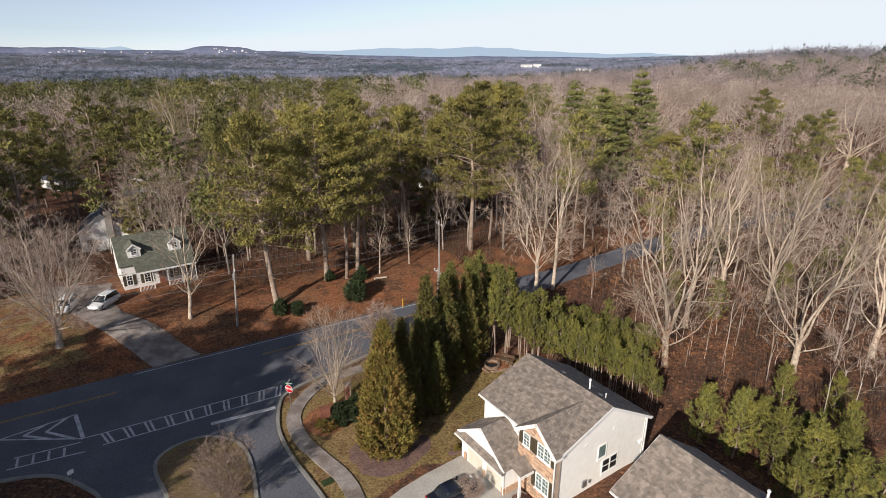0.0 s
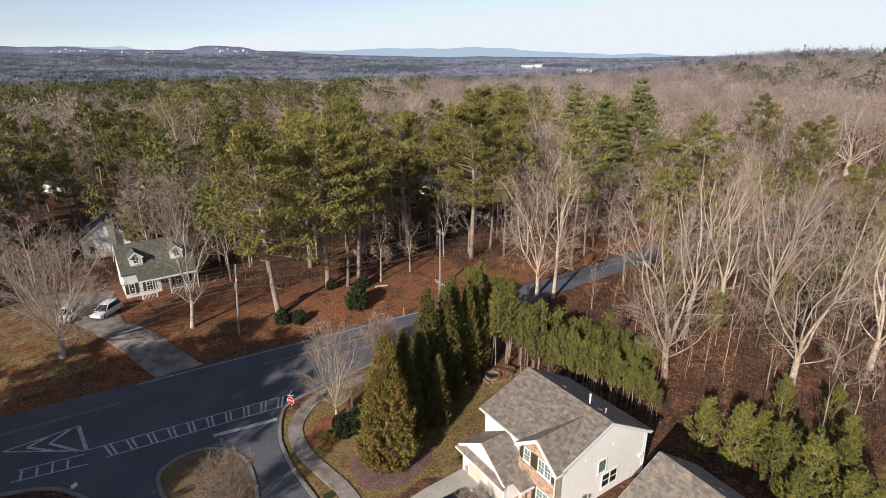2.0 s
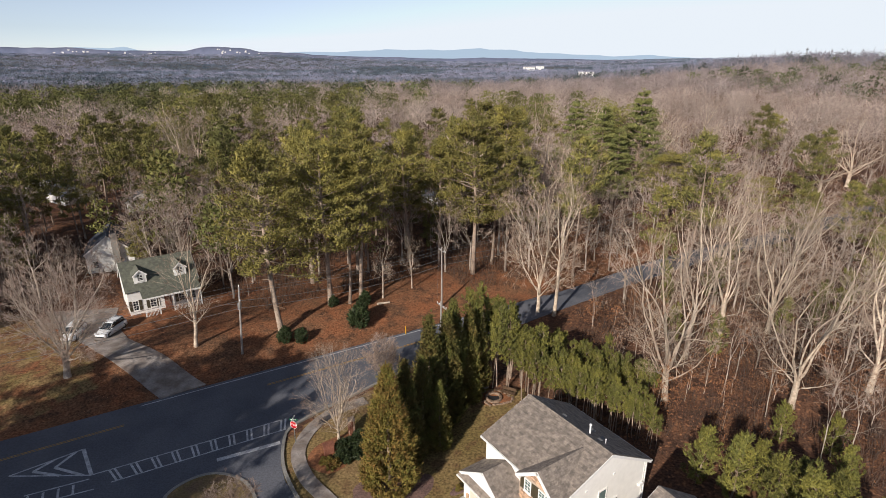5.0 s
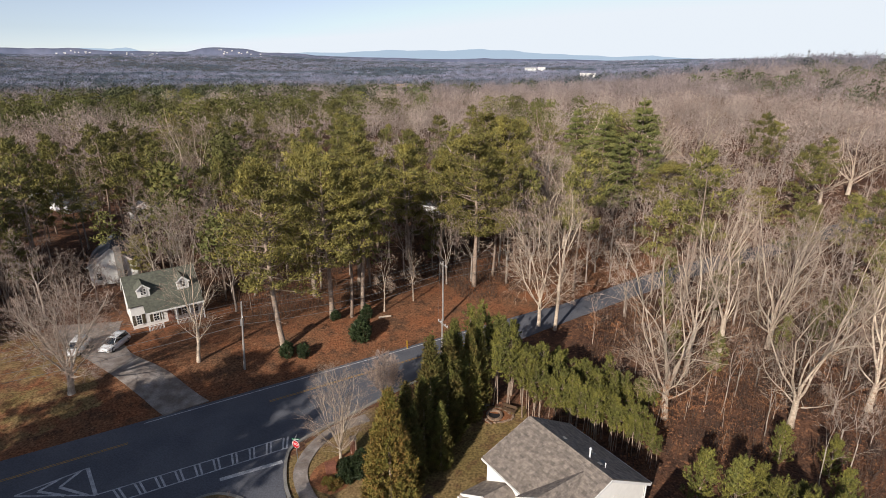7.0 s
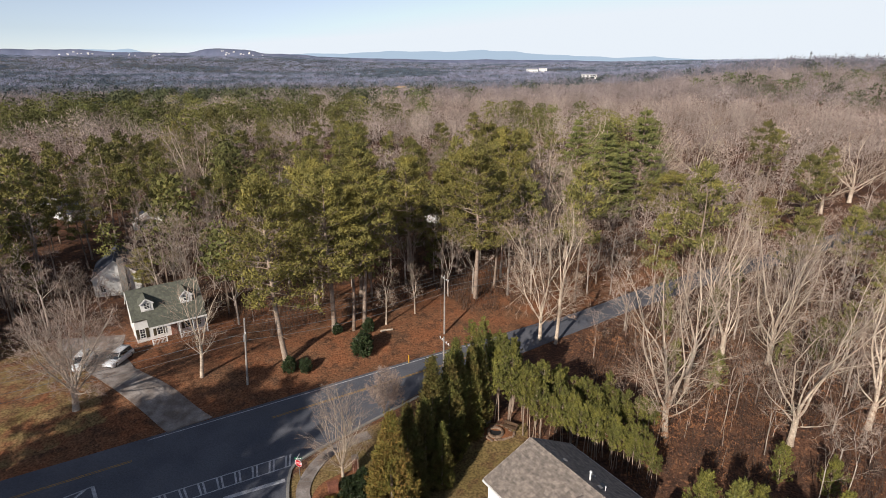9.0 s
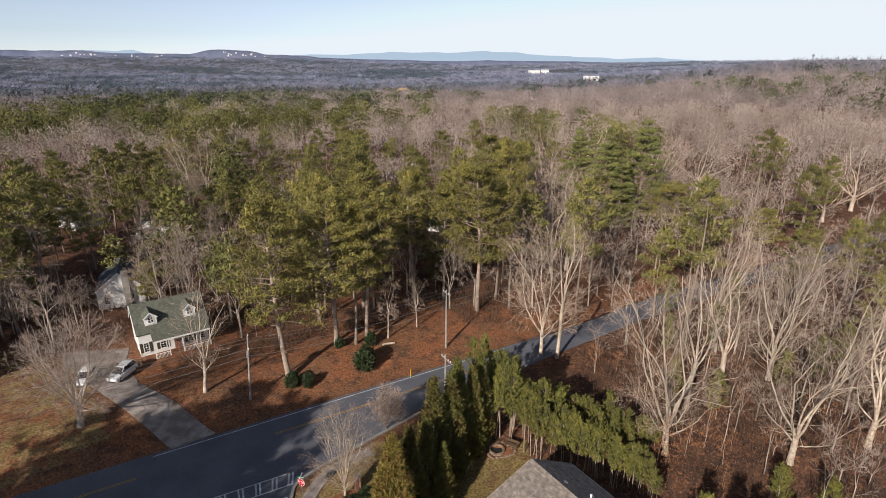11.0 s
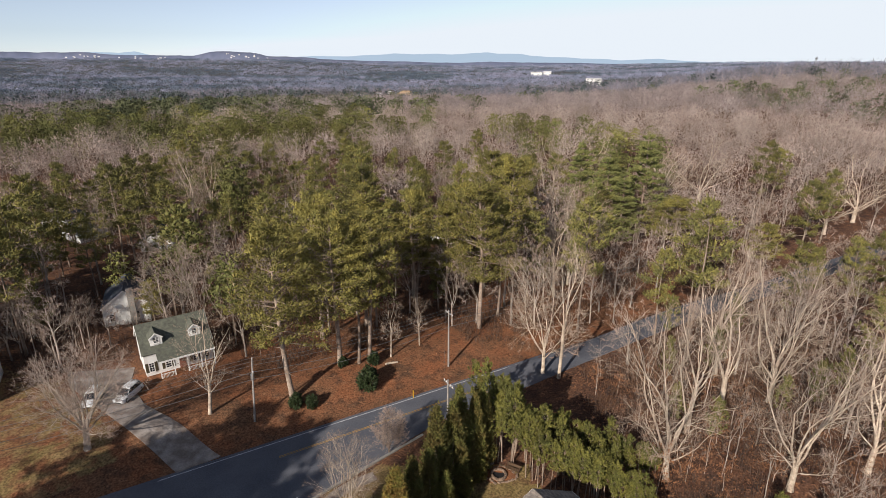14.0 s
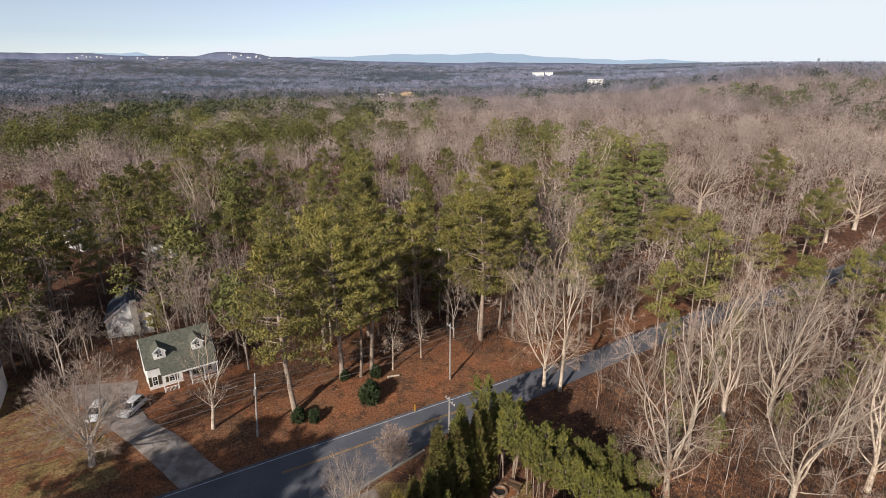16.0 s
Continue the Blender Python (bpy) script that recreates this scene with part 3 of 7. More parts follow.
def pine_meshes(seed, height, crown_from, radius, trunk_r, boughs, twigs, per, leaf, lean=(0, 0), blade=0.5, width=0.16, size=0.32, layered=False, sides=4):
    """A tall pine: a bare trunk with snags, and boughs whose side branches carry needle tufts, with gaps between the plates of foliage."""
    rng = random.Random(seed)
    tubes, at, axis = Tubes(), [], []
    n = 9
    trunk = [Vector((lean[0] * i / n + 0.25 * math.sin(i / n * 5 + seed), lean[1] * i / n + 0.2 * math.cos(i / n * 4 + seed), -0.3 + (height + 0.1) * i / n * 0.985)) for i in range(n + 1)]
    tubes.add(trunk, [trunk_r * (1.2 if i == 0 else 1 - 0.85 * (i / n) ** 1.3) for i in range(n + 1)], 8 if sides > 3 else 5)

    def on(f):
        i = min(int(f * n), n - 1)
        return trunk[i].lerp(trunk[i + 1], f * n - i)

    for _ in range(6):
        f = rng.uniform(crown_from * 0.5, crown_from)
        t = rng.uniform(0, 6.28)
        pts, _e = bent(rng, on(f), (math.cos(t), math.sin(t), 0.05), radius * rng.uniform(0.2, 0.55), 3, 0.2, 0.02)
        tubes.add(pts, (0.06, 0.045, 0.03, 0.012), 3)
    for k in range(boughs):
        g = (k + rng.random()) / boughs
        if layered:
            g = (round(g * 12) + rng.uniform(-0.22, 0.22)) / 12.5
            r = radius * (1.05 - 0.97 * max(g, 0.0) ** 1.15) * rng.uniform(0.75, 1.12)
            rise = 0.08 - 0.15 * (1 - g)
        else:
            r = radius * (0.42 + 0.62 * math.sin(math.pi * min(0.16 + 0.80 * g, 1.0)) ** 0.8) * rng.uniform(0.5, 1.15) * (1.0 - 0.38 * g * g)
            rise = -0.12 + 0.75 * g + rng.uniform(-0.15, 0.2)
        f = crown_from + (0.985 - crown_from) * g
        t = k * 2.4 + rng.uniform(-0.5, 0.5)
        pts, e = bent(rng, on(min(max(f, 0.05), 0.985)), (math.cos(t), math.sin(t), rise), r, 4, 0.17, 0.05)
        tubes.add(pts, [max(0.025, trunk_r * 0.34 * (1 - g * 0.6)) * (1 - 0.2 * i) for i in range(5)], 3)
        up = Vector((e.x * 0.5, e.y * 0.5, 0.9)).normalized()
        at.append(pts[-1])
        axis.append(up)
        for j in range(twigs):
            s = 0.3 + 0.7 * (j + rng.random()) / twigs
            i = min(int(s * 4), 3)
            q = pts[i].lerp(pts[i + 1], s * 4 - i)
            seg = (pts[i + 1] - pts[i]).normalized()
            flat = Vector((-seg.y, seg.x, 0.0)).normalized() * (1 if j % 2 else -1)
            v = (seg * 0.75 + flat * rng.uniform(0.5, 1.1) + Vector((0, 0, rng.uniform(-0.05, 0.3) if layered else rng.uniform(0.0, 0.6)))).normalized()
            long = r * rng.uniform(0.22, 0.42) * (1.25 - 0.6 * s) + 0.25
            tubes.add([q, q + v * long], (0.03, 0.012), 3)
            for h in (0.4, 0.75, 1.05):
                at.append(q + v * long * h + Vector((rng.gauss(0, 0.1), rng.gauss(0, 0.1), rng.gauss(0.05, 0.08))) * long)
                axis.append((up + v * 0.7).normalized())
    for h in (0.0, 0.4, 0.9):
        at.append(trunk[-1] - Vector((0, 0, h)))
        axis.append(Vector((0, 0, 1)))
    tris = needles(seed, [tuple(p) for p in at], [tuple(p) for p in axis], size * (np.array((1, 1, 0.55)) if layered else np.array((1, 1, 0.8))), per, blade, width, 0.45 if layered else 0.62)
    return tubes.mesh("trunk", BARK_PINE), tri_mesh("crown", tris, leaf)


def young_pine_meshes(seed, height, crown_from, radius, trunk_r, whorls, arms, per, leaf, brush=0.26, width=0.07, side_arms=1, full=0.75):
    """A young pine: whorls of arms that curve upwards, each tipped with long brushes of needles."""
    rng = random.Random(seed)
    tubes, at, axis = Tubes(), [], []
    wave = [Vector((0.12 * math.sin(i * 1.3 + seed), 0.12 * math.cos(i * 1.1 + seed), height * i / 5 - (0.2 if i == 0 else 0))) for i in range(6)]
    tubes.add(wave, [trunk_r * (1.15 - 0.2 * i) for i in range(6)], 5)

    def tip(pts):
        for h in (0.62, 1.0):
            i = min(int(h * (len(pts) - 1)), len(pts) - 2)
            d = (pts[i + 1] - pts[i]).normalized()
            at.append(pts[i].lerp(pts[i + 1], min(h * (len(pts) - 1) - i, 1.0)))
            axis.append((d + Vector((0, 0, 0.35))).normalized())

    for k in range(whorls):
        g = k / whorls
        z = height * (crown_from + (0.97 - crown_from) * g)
        i = min(int(z / height * 5), 4)
        base = wave[i].lerp(wave[i + 1], z / height * 5 - i)
        for j in range(arms):
            t = 6.28 * (j + rng.uniform(-0.3, 0.3)) / arms + k * 1.1
            r = radius * ((1 - g) ** full * (0.72 + 0.28 * min(1.0, g / 0.15)) + 0.06) * rng.uniform(0.5, 1.25)
            pts, e = bent(rng, base, (math.cos(t), math.sin(t), 0.35 + 0.7 * g), r, 3, 0.12, 0.2)
            tubes.add(pts, (0.03, 0.024, 0.018, 0.01), 3)
            tip(pts)
            for _ in range(side_arms if r > 0.5 else 0):
                q = pts[1].lerp(pts[2], rng.random())
                v = (around(rng, e, rng.uniform(0.5, 0.9)) + Vector((0, 0, 0.3))).normalized()
                tip([q, q + v * r * 0.25, q + v * r * 0.4 + Vector((0, 0, r * 0.12))])
    for h in (0.0, 0.3, 0.6):
        at.append(wave[-1] + Vector((0, 0, 0.15 - h)))
        axis.append(Vector((0, 0, 1)))
    tris = needles(seed, [tuple(p) for p in at], [tuple(p) for p in axis], brush * 0.38, per, brush * 0.9, width, 1.0, brush * 0.7)
    return tubes.mesh("trunk", BARK_PINE), tri_mesh("crown", tris, leaf)


def cypress_meshes(seed, height, radius, plumes=420, per=24, leaf=None):
    """A dense cone of feathery plumes that lean out and up from a hidden trunk, with shaded clefts between them."""
    rng = random.Random(seed)
    tubes, at, axis = Tubes(), [], []
    tubes.add([(0, 0, -0.2), (0, 0, height * 0.5), (0, 0, height * 0.93)], (0.2, 0.12, 0.03), 6)
    for k in range(plumes):
        g = ((k + rng.random()) / plumes) ** 1.3
        t = k * 2.39996 + rng.uniform(-0.25, 0.25)
        lump = 1 + 0.22 * noise.noise((math.cos(t) * 1.6 + seed, math.sin(t) * 1.6, g * 7))
        r = radius * (1 - g ** 1.45) ** 0.9 * (0.74 + 0.26 * min(1.0, g / 0.1)) * lump * rng.uniform(0.82, 1.02)
        a = Vector((math.cos(t) * 0.55, math.sin(t) * 0.55, 0.85)).normalized()
        c = Vector((r * 0.94 * math.cos(t), r * 0.94 * math.sin(t), 0.3 + g * height * 0.96))
        at.append(c)
        axis.append(a)
        if r > 0.5:
            at.append(c - Vector((math.cos(t), math.sin(t), 0.5)) * 0.4)
            axis.append(a)
    tris = needles(seed, [tuple(p) for p in at], [tuple(p) for p in axis], 0.3, per, 0.3, 0.13, 0.38, 0.6)
    return tubes.mesh("trunk", BARK_PINE), tri_mesh("crown", tris, leaf or CYPRESS)


def shrub_meshes(seed, rx, ry, h, count, leaf, size=0.35):
    """A rounded evergreen shrub: stems and a shell of small leaf sprays."""
    rng = random.Random(seed)
    tubes, at, axis = Tubes(), [], []
    for _ in range(7):
        t = rng.uniform(0, 6.28)
        pts, _e = bent(rng, (0, 0, -0.1), (math.cos(t) * 0.5, math.sin(t) * 0.5, 1), h * 0.75, 3, 0.2, 0.05)
        tubes.add(pts, (0.05, 0.04, 0.025, 0.01), 3)
    for _ in range(count):
        t, g = rng.uniform(0, 6.28), rng.random()
        s = rng.uniform(0.6, 1.0) * math.sqrt(max(0.05, 1 - (2 * g - 0.75) ** 2 * 0.62)) * (0.85 + 0.2 * math.sin(3 * t + seed))
        at.append((rx * s * math.cos(t), ry * s * math.sin(t), 0.1 + g * h * (0.85 + 0.12 * math.sin(2 * t))))
        axis.append((math.cos(t) * 0.6, math.sin(t) * 0.6, 0.7))
    return tubes.mesh("stem", BARK_PINE), tri_mesh("foliage", needles(seed, at, axis, size * 0.5, 5, size, size * 0.45, 0.6), leaf)


def set_tree(meshes, name, label, x, y, scale=1.0, turn=0.0, group="", category="tree", sz=1.0, kinds=("trunk", "crown"), tilt=0.0):
    m = pose(x, y, ground(x, y), 0, tilt, 0) @ pose(0, 0, 0, 0, 0, turn) @ Matrix.Diagonal((scale, scale, scale * sz, 1))
    return tree_thing(name, label, category, list(zip(kinds, meshes)), m, group)


BARE = ("trunk", "crown")
# large leafless trees of the wood beside the houses
big_a = bare_tree_meshes(11, 23.5, 0.36, 0.17, 7, 0.48, 0.35, (11, 6, 5), 0.019, 0.95, 0.25, 5, segs=(11, 6, 2), up=0.10)
big_b = bare_tree_meshes(12, 24.5, 0.36, 0.15, 6, 0.52, 0.36, (11, 6, 5), 0.019, 0.95, 0.27, 4, segs=(11, 6, 2), up=0.10)
big_c = bare_tree_meshes(13, 22.5, 0.33, 0.34, 4, 0.5, 0.25, (11, 6, 5), 0.019, 0.9, 0.27, 1, segs=(10, 5, 2), up=0.15)
GREAT = "great leafless trees of the wood"
set_tree(big_a, "bare_tree", "great pale-barked leafless tree with many rising stems", 25.45, 54.7, 1.0, 40, GREAT, kinds=BARE, tilt=-5.0)
set_tree(big_b, "bare_tree", "great leafless tree with wide forking pale limbs", 39.0, 53.0, 1.0, 75, GREAT, kinds=BARE, tilt=-2.0)
set_tree(big_c, "bare_tree", "tall leafless tree with pale upright stems", 35.3, 63.6, 1.0, 10, GREAT, kinds=BARE)
set_tree(big_c, "bare_tree", "tall leafless tree with pale upright stems", 30.6, 62.0, 0.92, 130, GREAT, kinds=BARE)
set_tree(big_b, "bare_tree", "great leafless tree with wide forking pale limbs", 49.5, 55.5, 0.95, 200, GREAT, kinds=BARE)
set_tree(big_a, "bare_tree", "great pale-barked leafless tree with many rising stems", 45.0, 69.0, 0.95, 160, GREAT, kinds=BARE)
set_tree(big_c, "bare_tree", "tall leafless tree with pale upright stems", 40.5, 76.0, 1.0, 250, GREAT, kinds=BARE)
# leafless trees on the lawns and by the road
lawn_a = bare_tree_meshes(21, 14.5, 0.38, 0.2, 11, 0.72, 0.48, (11, 8, 7), 0.03, 0.75, 0.22, 3, bark=BARK_GREY, twig=TWIG_DARK, up=0.12)
lawn_b = bare_tree_meshes(22, 15.8, 0.24, 0.3, 4, 0.42, 0.30, (9, 5, 4), 0.024, 0.6, 0.2, 3)
set_tree(lawn_a, "bare_tree", "wide leafless lawn tree with a dense crown of twigs", -46.0, 58.0, 1.0, 20, "lawn trees", kinds=BARE, tilt=9.0)
set_tree(lawn_b, "bare_tree", "slender leafless lawn tree with pale bark", -33.6, 65.5, 1.0, 80, "lawn trees", kinds=BARE)
street_a = bare_tree_meshes(23, 11.0, 0.16, 0.14, 9, 0.42, 0.40, (11, 6, 5), 0.015, 0.5, 0.2, 8, up=0.16)
street_b = bare_tree_meshes(24, 6.2, 0.10, 0.12, 11, 0.85, 0.45, (10, 8, 8), 0.028, 0.4, 0.26, 3, bark=BARK_BROWN, twig=TWIG_DARK, up=0.16)
set_tree(street_a, "street_tree", "small leafless street tree with silvery limbs", -11.3, 48.5, 1.0, 0, "street trees", kinds=BARE)
set_tree(street_b, "street_tree", "round leafless ornamental tree on the median", -17.3, 35.2, 1.0, 30, "street trees", kinds=BARE)
set_tree(street_b, "street_tree", "young leafless tree beside the road", -8.1, 59.9, 1.0, 200, "street trees", kinds=BARE)
set_tree(street_b, "ornamental_tree", "small leafless tree beside the driveway", 2.3, 34.9, 0.42, 90, "street trees", kinds=BARE)
# leafless trees in the middle
mid_a = bare_tree_meshes(31, 20.0, 0.28, 0.2, 5, 0.6, 0.42, (10, 5, 4), 0.034, 0.9, 0.3, 4, sides=(5, 3, 3), segs=(9, 4, 1), up=0.13)
mid_b = bare_tree_meshes(32, 21.0, 0.24, 0.42, 3, 0.24, 0.24, (9, 5, 4), 0.034, 0.8, 0.2, 5, sides=(5, 3, 3), segs=(7, 4, 1))
set_tree(mid_a, "bare_tree", "pale leafless tree with drooping boughs beside the road", 14.6, 78.6, 1.08, 15, "roadside bare trees", kinds=BARE)
set_tree(mid_b, "bare_tree", "tall pale leafless tree beside the road", 16.8, 77.0, 1.05, 80, "roadside bare trees", kinds=BARE)
set_tree(mid_b, "bare_tree", "slim leafless tree on the pine straw slope", -10.1, 81.1, 0.52, 120, "roadside bare trees", kinds=BARE)
set_tree(mid_b, "bare_tree", "slim leafless tree on the pine straw slope", -5.6, 85.0, 0.45, 10, "roadside bare trees", kinds=BARE)
set_tree(mid_a, "bare_tree", "leafless tree with spreading pale boughs", 25.0, 112.0, 1.15, 200, "roadside bare trees", kinds=BARE)
set_tree(mid_a, "bare_tree", "leafless tree with spreading pale boughs", 21.0, 106.0, 1.1, 300, "roadside bare trees", kinds=BARE)
set_tree(mid_b, "bare_tree", "tall pale leafless tree", -8.0, 104.0, 1.05, 50, "roadside bare trees", kinds=BARE)

# tall pines across the road
pine_a = pine_meshes(41, 26.0, 0.36, 6.4, 0.42, 66, 7, 11, NEEDLE, (-2.2, 0.5), 0.44, 0.18, 0.6)
pine_b = pine_meshes(42, 25.0, 0.52, 4.8, 0.34, 42, 6, 11, NEEDLE, (0.6, 0), 0.44, 0.18, 0.6)
pine_c = pine_meshes(43, 27.0, 0.36, 6.2, 0.40, 62, 7, 11, NEEDLE, (-0.6, 0), 0.44, 0.18, 0.6)
pine_d = pine_meshes(44, 22.0, 0.44, 4.2, 0.26, 36, 6, 11, NEEDLE, (0.3, 0.3), 0.44, 0.18, 0.6)
TALL = "tall pines across the road"
for me, x, y, s, t in ((pine_a, -23.1, 69.9, 1.0, 0), (pine_a, -18.2, 78.5, 0.97, 120), (pine_b, -13.1, 79.5, 1.0, 0), (pine_d, -14.9, 78.8, 1.0, 40), (pine_c, 5.1, 91.3, 1.0, 0),
                       (pine_d, -1.0, 96.0, 1.0, 80), (pine_c, -22.5, 87.0, 0.95, 70), (pine_b, -7.0, 97.0, 0.98, 170), (pine_b, -15.5, 92.0, 1.05, 20),
                       (pine_d, 1.5, 104.0, 1.1, 310), (pine_d, 8.6, 96.0, 1.0, 10), (pine_c, 12.5, 118.0, 1.0, 130), (pine_b, 8.5, 122.0, 1.1, 66)):
    set_tree(me, "pine_tree", "tall pine with a bare trunk and clumped olive-green crown", x, y, s, t, TALL)
white_pine = pine_meshes(45, 28.0, 0.2, 6.6, 0.36, 90, 6, 8, NEEDLE_D, (0.4, 0), 0.6, 0.22, 0.6, True)
for x, y, s, t in ((38.5, 137.0, 0.92, 0), (48.5, 139.8, 1.06, 60), (41.8, 133.6, 0.74, 120), (34.0, 146.0, 0.95, 200)):
    set_tree(white_pine, "white_pine", "layered dark green pine with tiers of flat boughs", x, y, s, t, "layered pines")

# the row of cypresses beside the lawn
cyp_a = cypress_meshes(51, 13.2, 2.9, 620, 28)
cyp_b = cypress_meshes(52, 12.8, 2.35, 380, 24, CYPRESS_G)
cyp_c = cypress_meshes(53, 13.8, 2.3, 380, 24, CYPRESS_G)
ROW = "row of cypresses"
for me, x, y, s, t in ((cyp_a, -5.2, 41.8, 1.0, 0), (cyp_b, -3.9, 45.0, 0.93, 40), (cyp_c, -2.3, 47.4, 0.78, 90), (cyp_b, -1.7, 50.3, 1.08, 200), (cyp_c, 0.1, 51.9, 0.98, 10), (cyp_b, -0.6, 47.6, 0.62, 77),
                       (cyp_b, 0.8, 54.4, 1.06, 120), (cyp_c, 2.6, 55.5, 0.86, 260), (cyp_b, 3.4, 57.6, 0.98, 300)):
    set_tree(me, "cypress", "dense conical cypress with olive and rusty sprays", x, y, s, t, ROW)

# young pines round the back of the houses
young_a = young_pine_meshes(61, 9.8, 0.44, 1.85, 0.075, 8, 4, 14, NEEDLE_Y, 0.34, 0.11, 2, 0.42)
young_b = young_pine_meshes(62, 10.8, 0.42, 1.9, 0.08, 8, 4, 14, NEEDLE_Y, 0.34, 0.11, 2, 0.42)
young_c = young_pine_meshes(63, 7.6, 0.05, 2.9, 0.11, 9, 5, 20, NEEDLE_Y, 0.38, 0.09, 3, 0.42)
BELT = "belt of young pines"
rng_b = random.Random(5)
for k in range(46):
    f = k / 45
    x, y = 5.0 + 18.5 * f + rng_b.uniform(-0.8, 0.8), 59.5 - 7.0 * f + rng_b.uniform(-1.8, 1.8)
    set_tree((young_a, young_b)[k % 2], "young_pine", "slender young pine with bright green needles", x, y, (1.05 - 0.56 * f) * rng_b.uniform(0.82, 1.12), rng_b.uniform(0, 360), BELT)
for k in range(20):
    f = k / 19
    x, y = 8.8 + 11.0 * f + rng_b.uniform(-0.5, 0.5), 55.2 - 5.6 * f + rng_b.uniform(-0.7, 0.7)
    set_tree((young_a, young_b)[k % 2], "young_pine", "slender young pine with bright green needles", x, y, (0.86 - 0.30 * f) * rng_b.uniform(0.85, 1.1), rng_b.uniform(0, 360), BELT)
for k in range(26):
    f = k / 25
    x, y = 14.0 + 8.0 * f + rng_b.uniform(-0.9, 0.9), 53.4 - 5.0 * f + rng_b.uniform(-1.2, 1.2)
    set_tree((young_a, young_b)[k % 2], "young_pine", "slender young pine with bright green needles", x, y, (0.72 - 0.24 * f) * rng_b.uniform(0.8, 1.1), rng_b.uniform(0, 360), BELT)
for x, y, s, t in ((26.1, 40.2, 0.92, 0), (24.0, 42.4, 0.8, 50), (28.3, 38.0, 0.84, 100), (29.4, 35.4, 0.95, 150), (31.8, 35.5, 0.8, 210), (33.6, 37.2, 0.7, 260), (31.0, 39.0, 0.68, 300), (27.4, 34.0, 0.72, 30),
                   (30.4, 32.4, 0.8, 77), (33.6, 33.0, 0.8, 140), (36.5, 41.0, 0.62, 10), (28.6, 41.2, 0.7, 45), (34.6, 47.6, 0.6, 240), (38.6, 45.6, 0.6, 190)):
    set_tree(young_c, "young_pine", "bushy young pine with bright green candles", x, y, s, t, BELT)
for x, y, s, t in ((4.6, 63.5, 1.05, 0), (6.3, 61.0, 1.0, 120), (3.2, 66.5, 0.9, 30), (8.4, 62.0, 0.8, 200)):
    set_tree(young_b, "young_pine", "young pine at the roadside", x, y, s, t, BELT)

# ---- the woods behind: trees one by one near the clearing ----
OPEN_YARD = [(-95, 30), (-47, 48), (-30, 62), (-30, 74), (-36, 83), (-52, 83), (-56, 78), (-64, 74), (-75, 74), (-95, 60)]


def clear(x, y):
    """Whether a place is kept free of wild trees."""
    d, s = off_road(x, y), along(x, y)
    if (-7.5 < d < 2.0 if s > 78 else -13 < d < 3.5) or -68 < x < -50 and 78 < y < 95 or (x - 35) ** 2 + (y - 119) ** 2 < 150:
        return True
    if d >= 3.5:
        if d < 20 and -40 < s < 62 or d < 7 and s < 78:
            return True
        return inside(x, y, OPEN_YARD)
    return x < 20 or x < 52 and y < 74


def floor_clear(x, y):
    """Whether a place is kept free of brush."""
    d, s = off_road(x, y), along(x, y)
    if -9.5 < d < 3.5:
        return True
    if d >= 3.5:
        return d < 15 and -40 < s < 62 or d < 6 or inside(x, y, OPEN_YARD)
    return x < 19 or y < 42 + 0.12 * (36 - x) or (x < 23 and y < 46)


wild = [bare_tree_meshes(70 + k, (18, 20, 16, 21, 19)[k], 0.17, (0.3, 0.42, 0.2, 0.36, 0.25)[k], 4, 0.6, (0.27, 0.23, 0.32, 0.25, 0.29)[k], (6, 4, 4), 0.055, 1.0, 0.28, 1, (4, 3, 3), (6, 3, 1), BARK_GREY, TWIG_DARK) for k in range(5)]
wild_pine = [pine_meshes(80 + k, (23, 20, 17)[k], (0.42, 0.34, 0.28)[k], (4.4, 4.0, 3.8)[k], 0.22, 26, 4, 10, NEEDLE_W, (0, 0), 0.55, 0.23, 0.75, False, 3) for k in range(3)]
spread_a = bare_tree_meshes(35, 20.0, 0.5, 0.22, 6, 0.85, 0.46, (8, 4, 4), 0.06, 1.0, 0.28, 3, (5, 3, 3), (7, 4, 1), up=0.07)
rng_w = random.Random(9)
WOODS = [(38.5, 137.0), (48.5, 139.8), (41.8, 133.6), (34.0, 146.0)]
for x, y, me, s, t in ((26.6, 143.0, spread_a, 1.15, 40), (82.5, 182.0, spread_a, 1.2, 80), (121.0, 163.0, spread_a, 1.1, 10), (104.0, 150.0, spread_a, 0.95, 210), (36.0, 196.0, spread_a, 1.15, 20), (52.0, 205.0, spread_a, 1.1, 140), (-68.0, 140.0, mid_b, 1.16, 0), (-64.2, 141.5, mid_b, 1.1, 130), (10.5, 141.0, mid_a, 1.15, 160), (66.0, 172.0, mid_a, 1.1, 250)):
    set_tree(me, "bare_tree", "great pale leafless tree standing out of the woods", x, y, s, t, "leafless trees of the woods")
    WOODS.append((x, y))
for x, y, k, s, t in ((97.0, 172.0, 0, 1.0, 140), (103.0, 176.0, 1, 1.0, 30), (76.0, 99.5, 2, 0.85, 250), (82.0, 102.0, 1, 0.75, 10), (70.5, 103.0, 2, 0.7, 90), (29.0, 158.0, 1, 1.05, 60), (44.0, 150.0, 0, 0.95, 310), (20.0, 150.0, 0, 0.95, 20), (36.0, 132.0, 1, 0.8, 120)):
    set_tree(wild_pine[k], "pine_tree", "olive-green pine rising among bare crowns", x, y, s, t, "wild pines of the woods")
    WOODS.append((x, y))
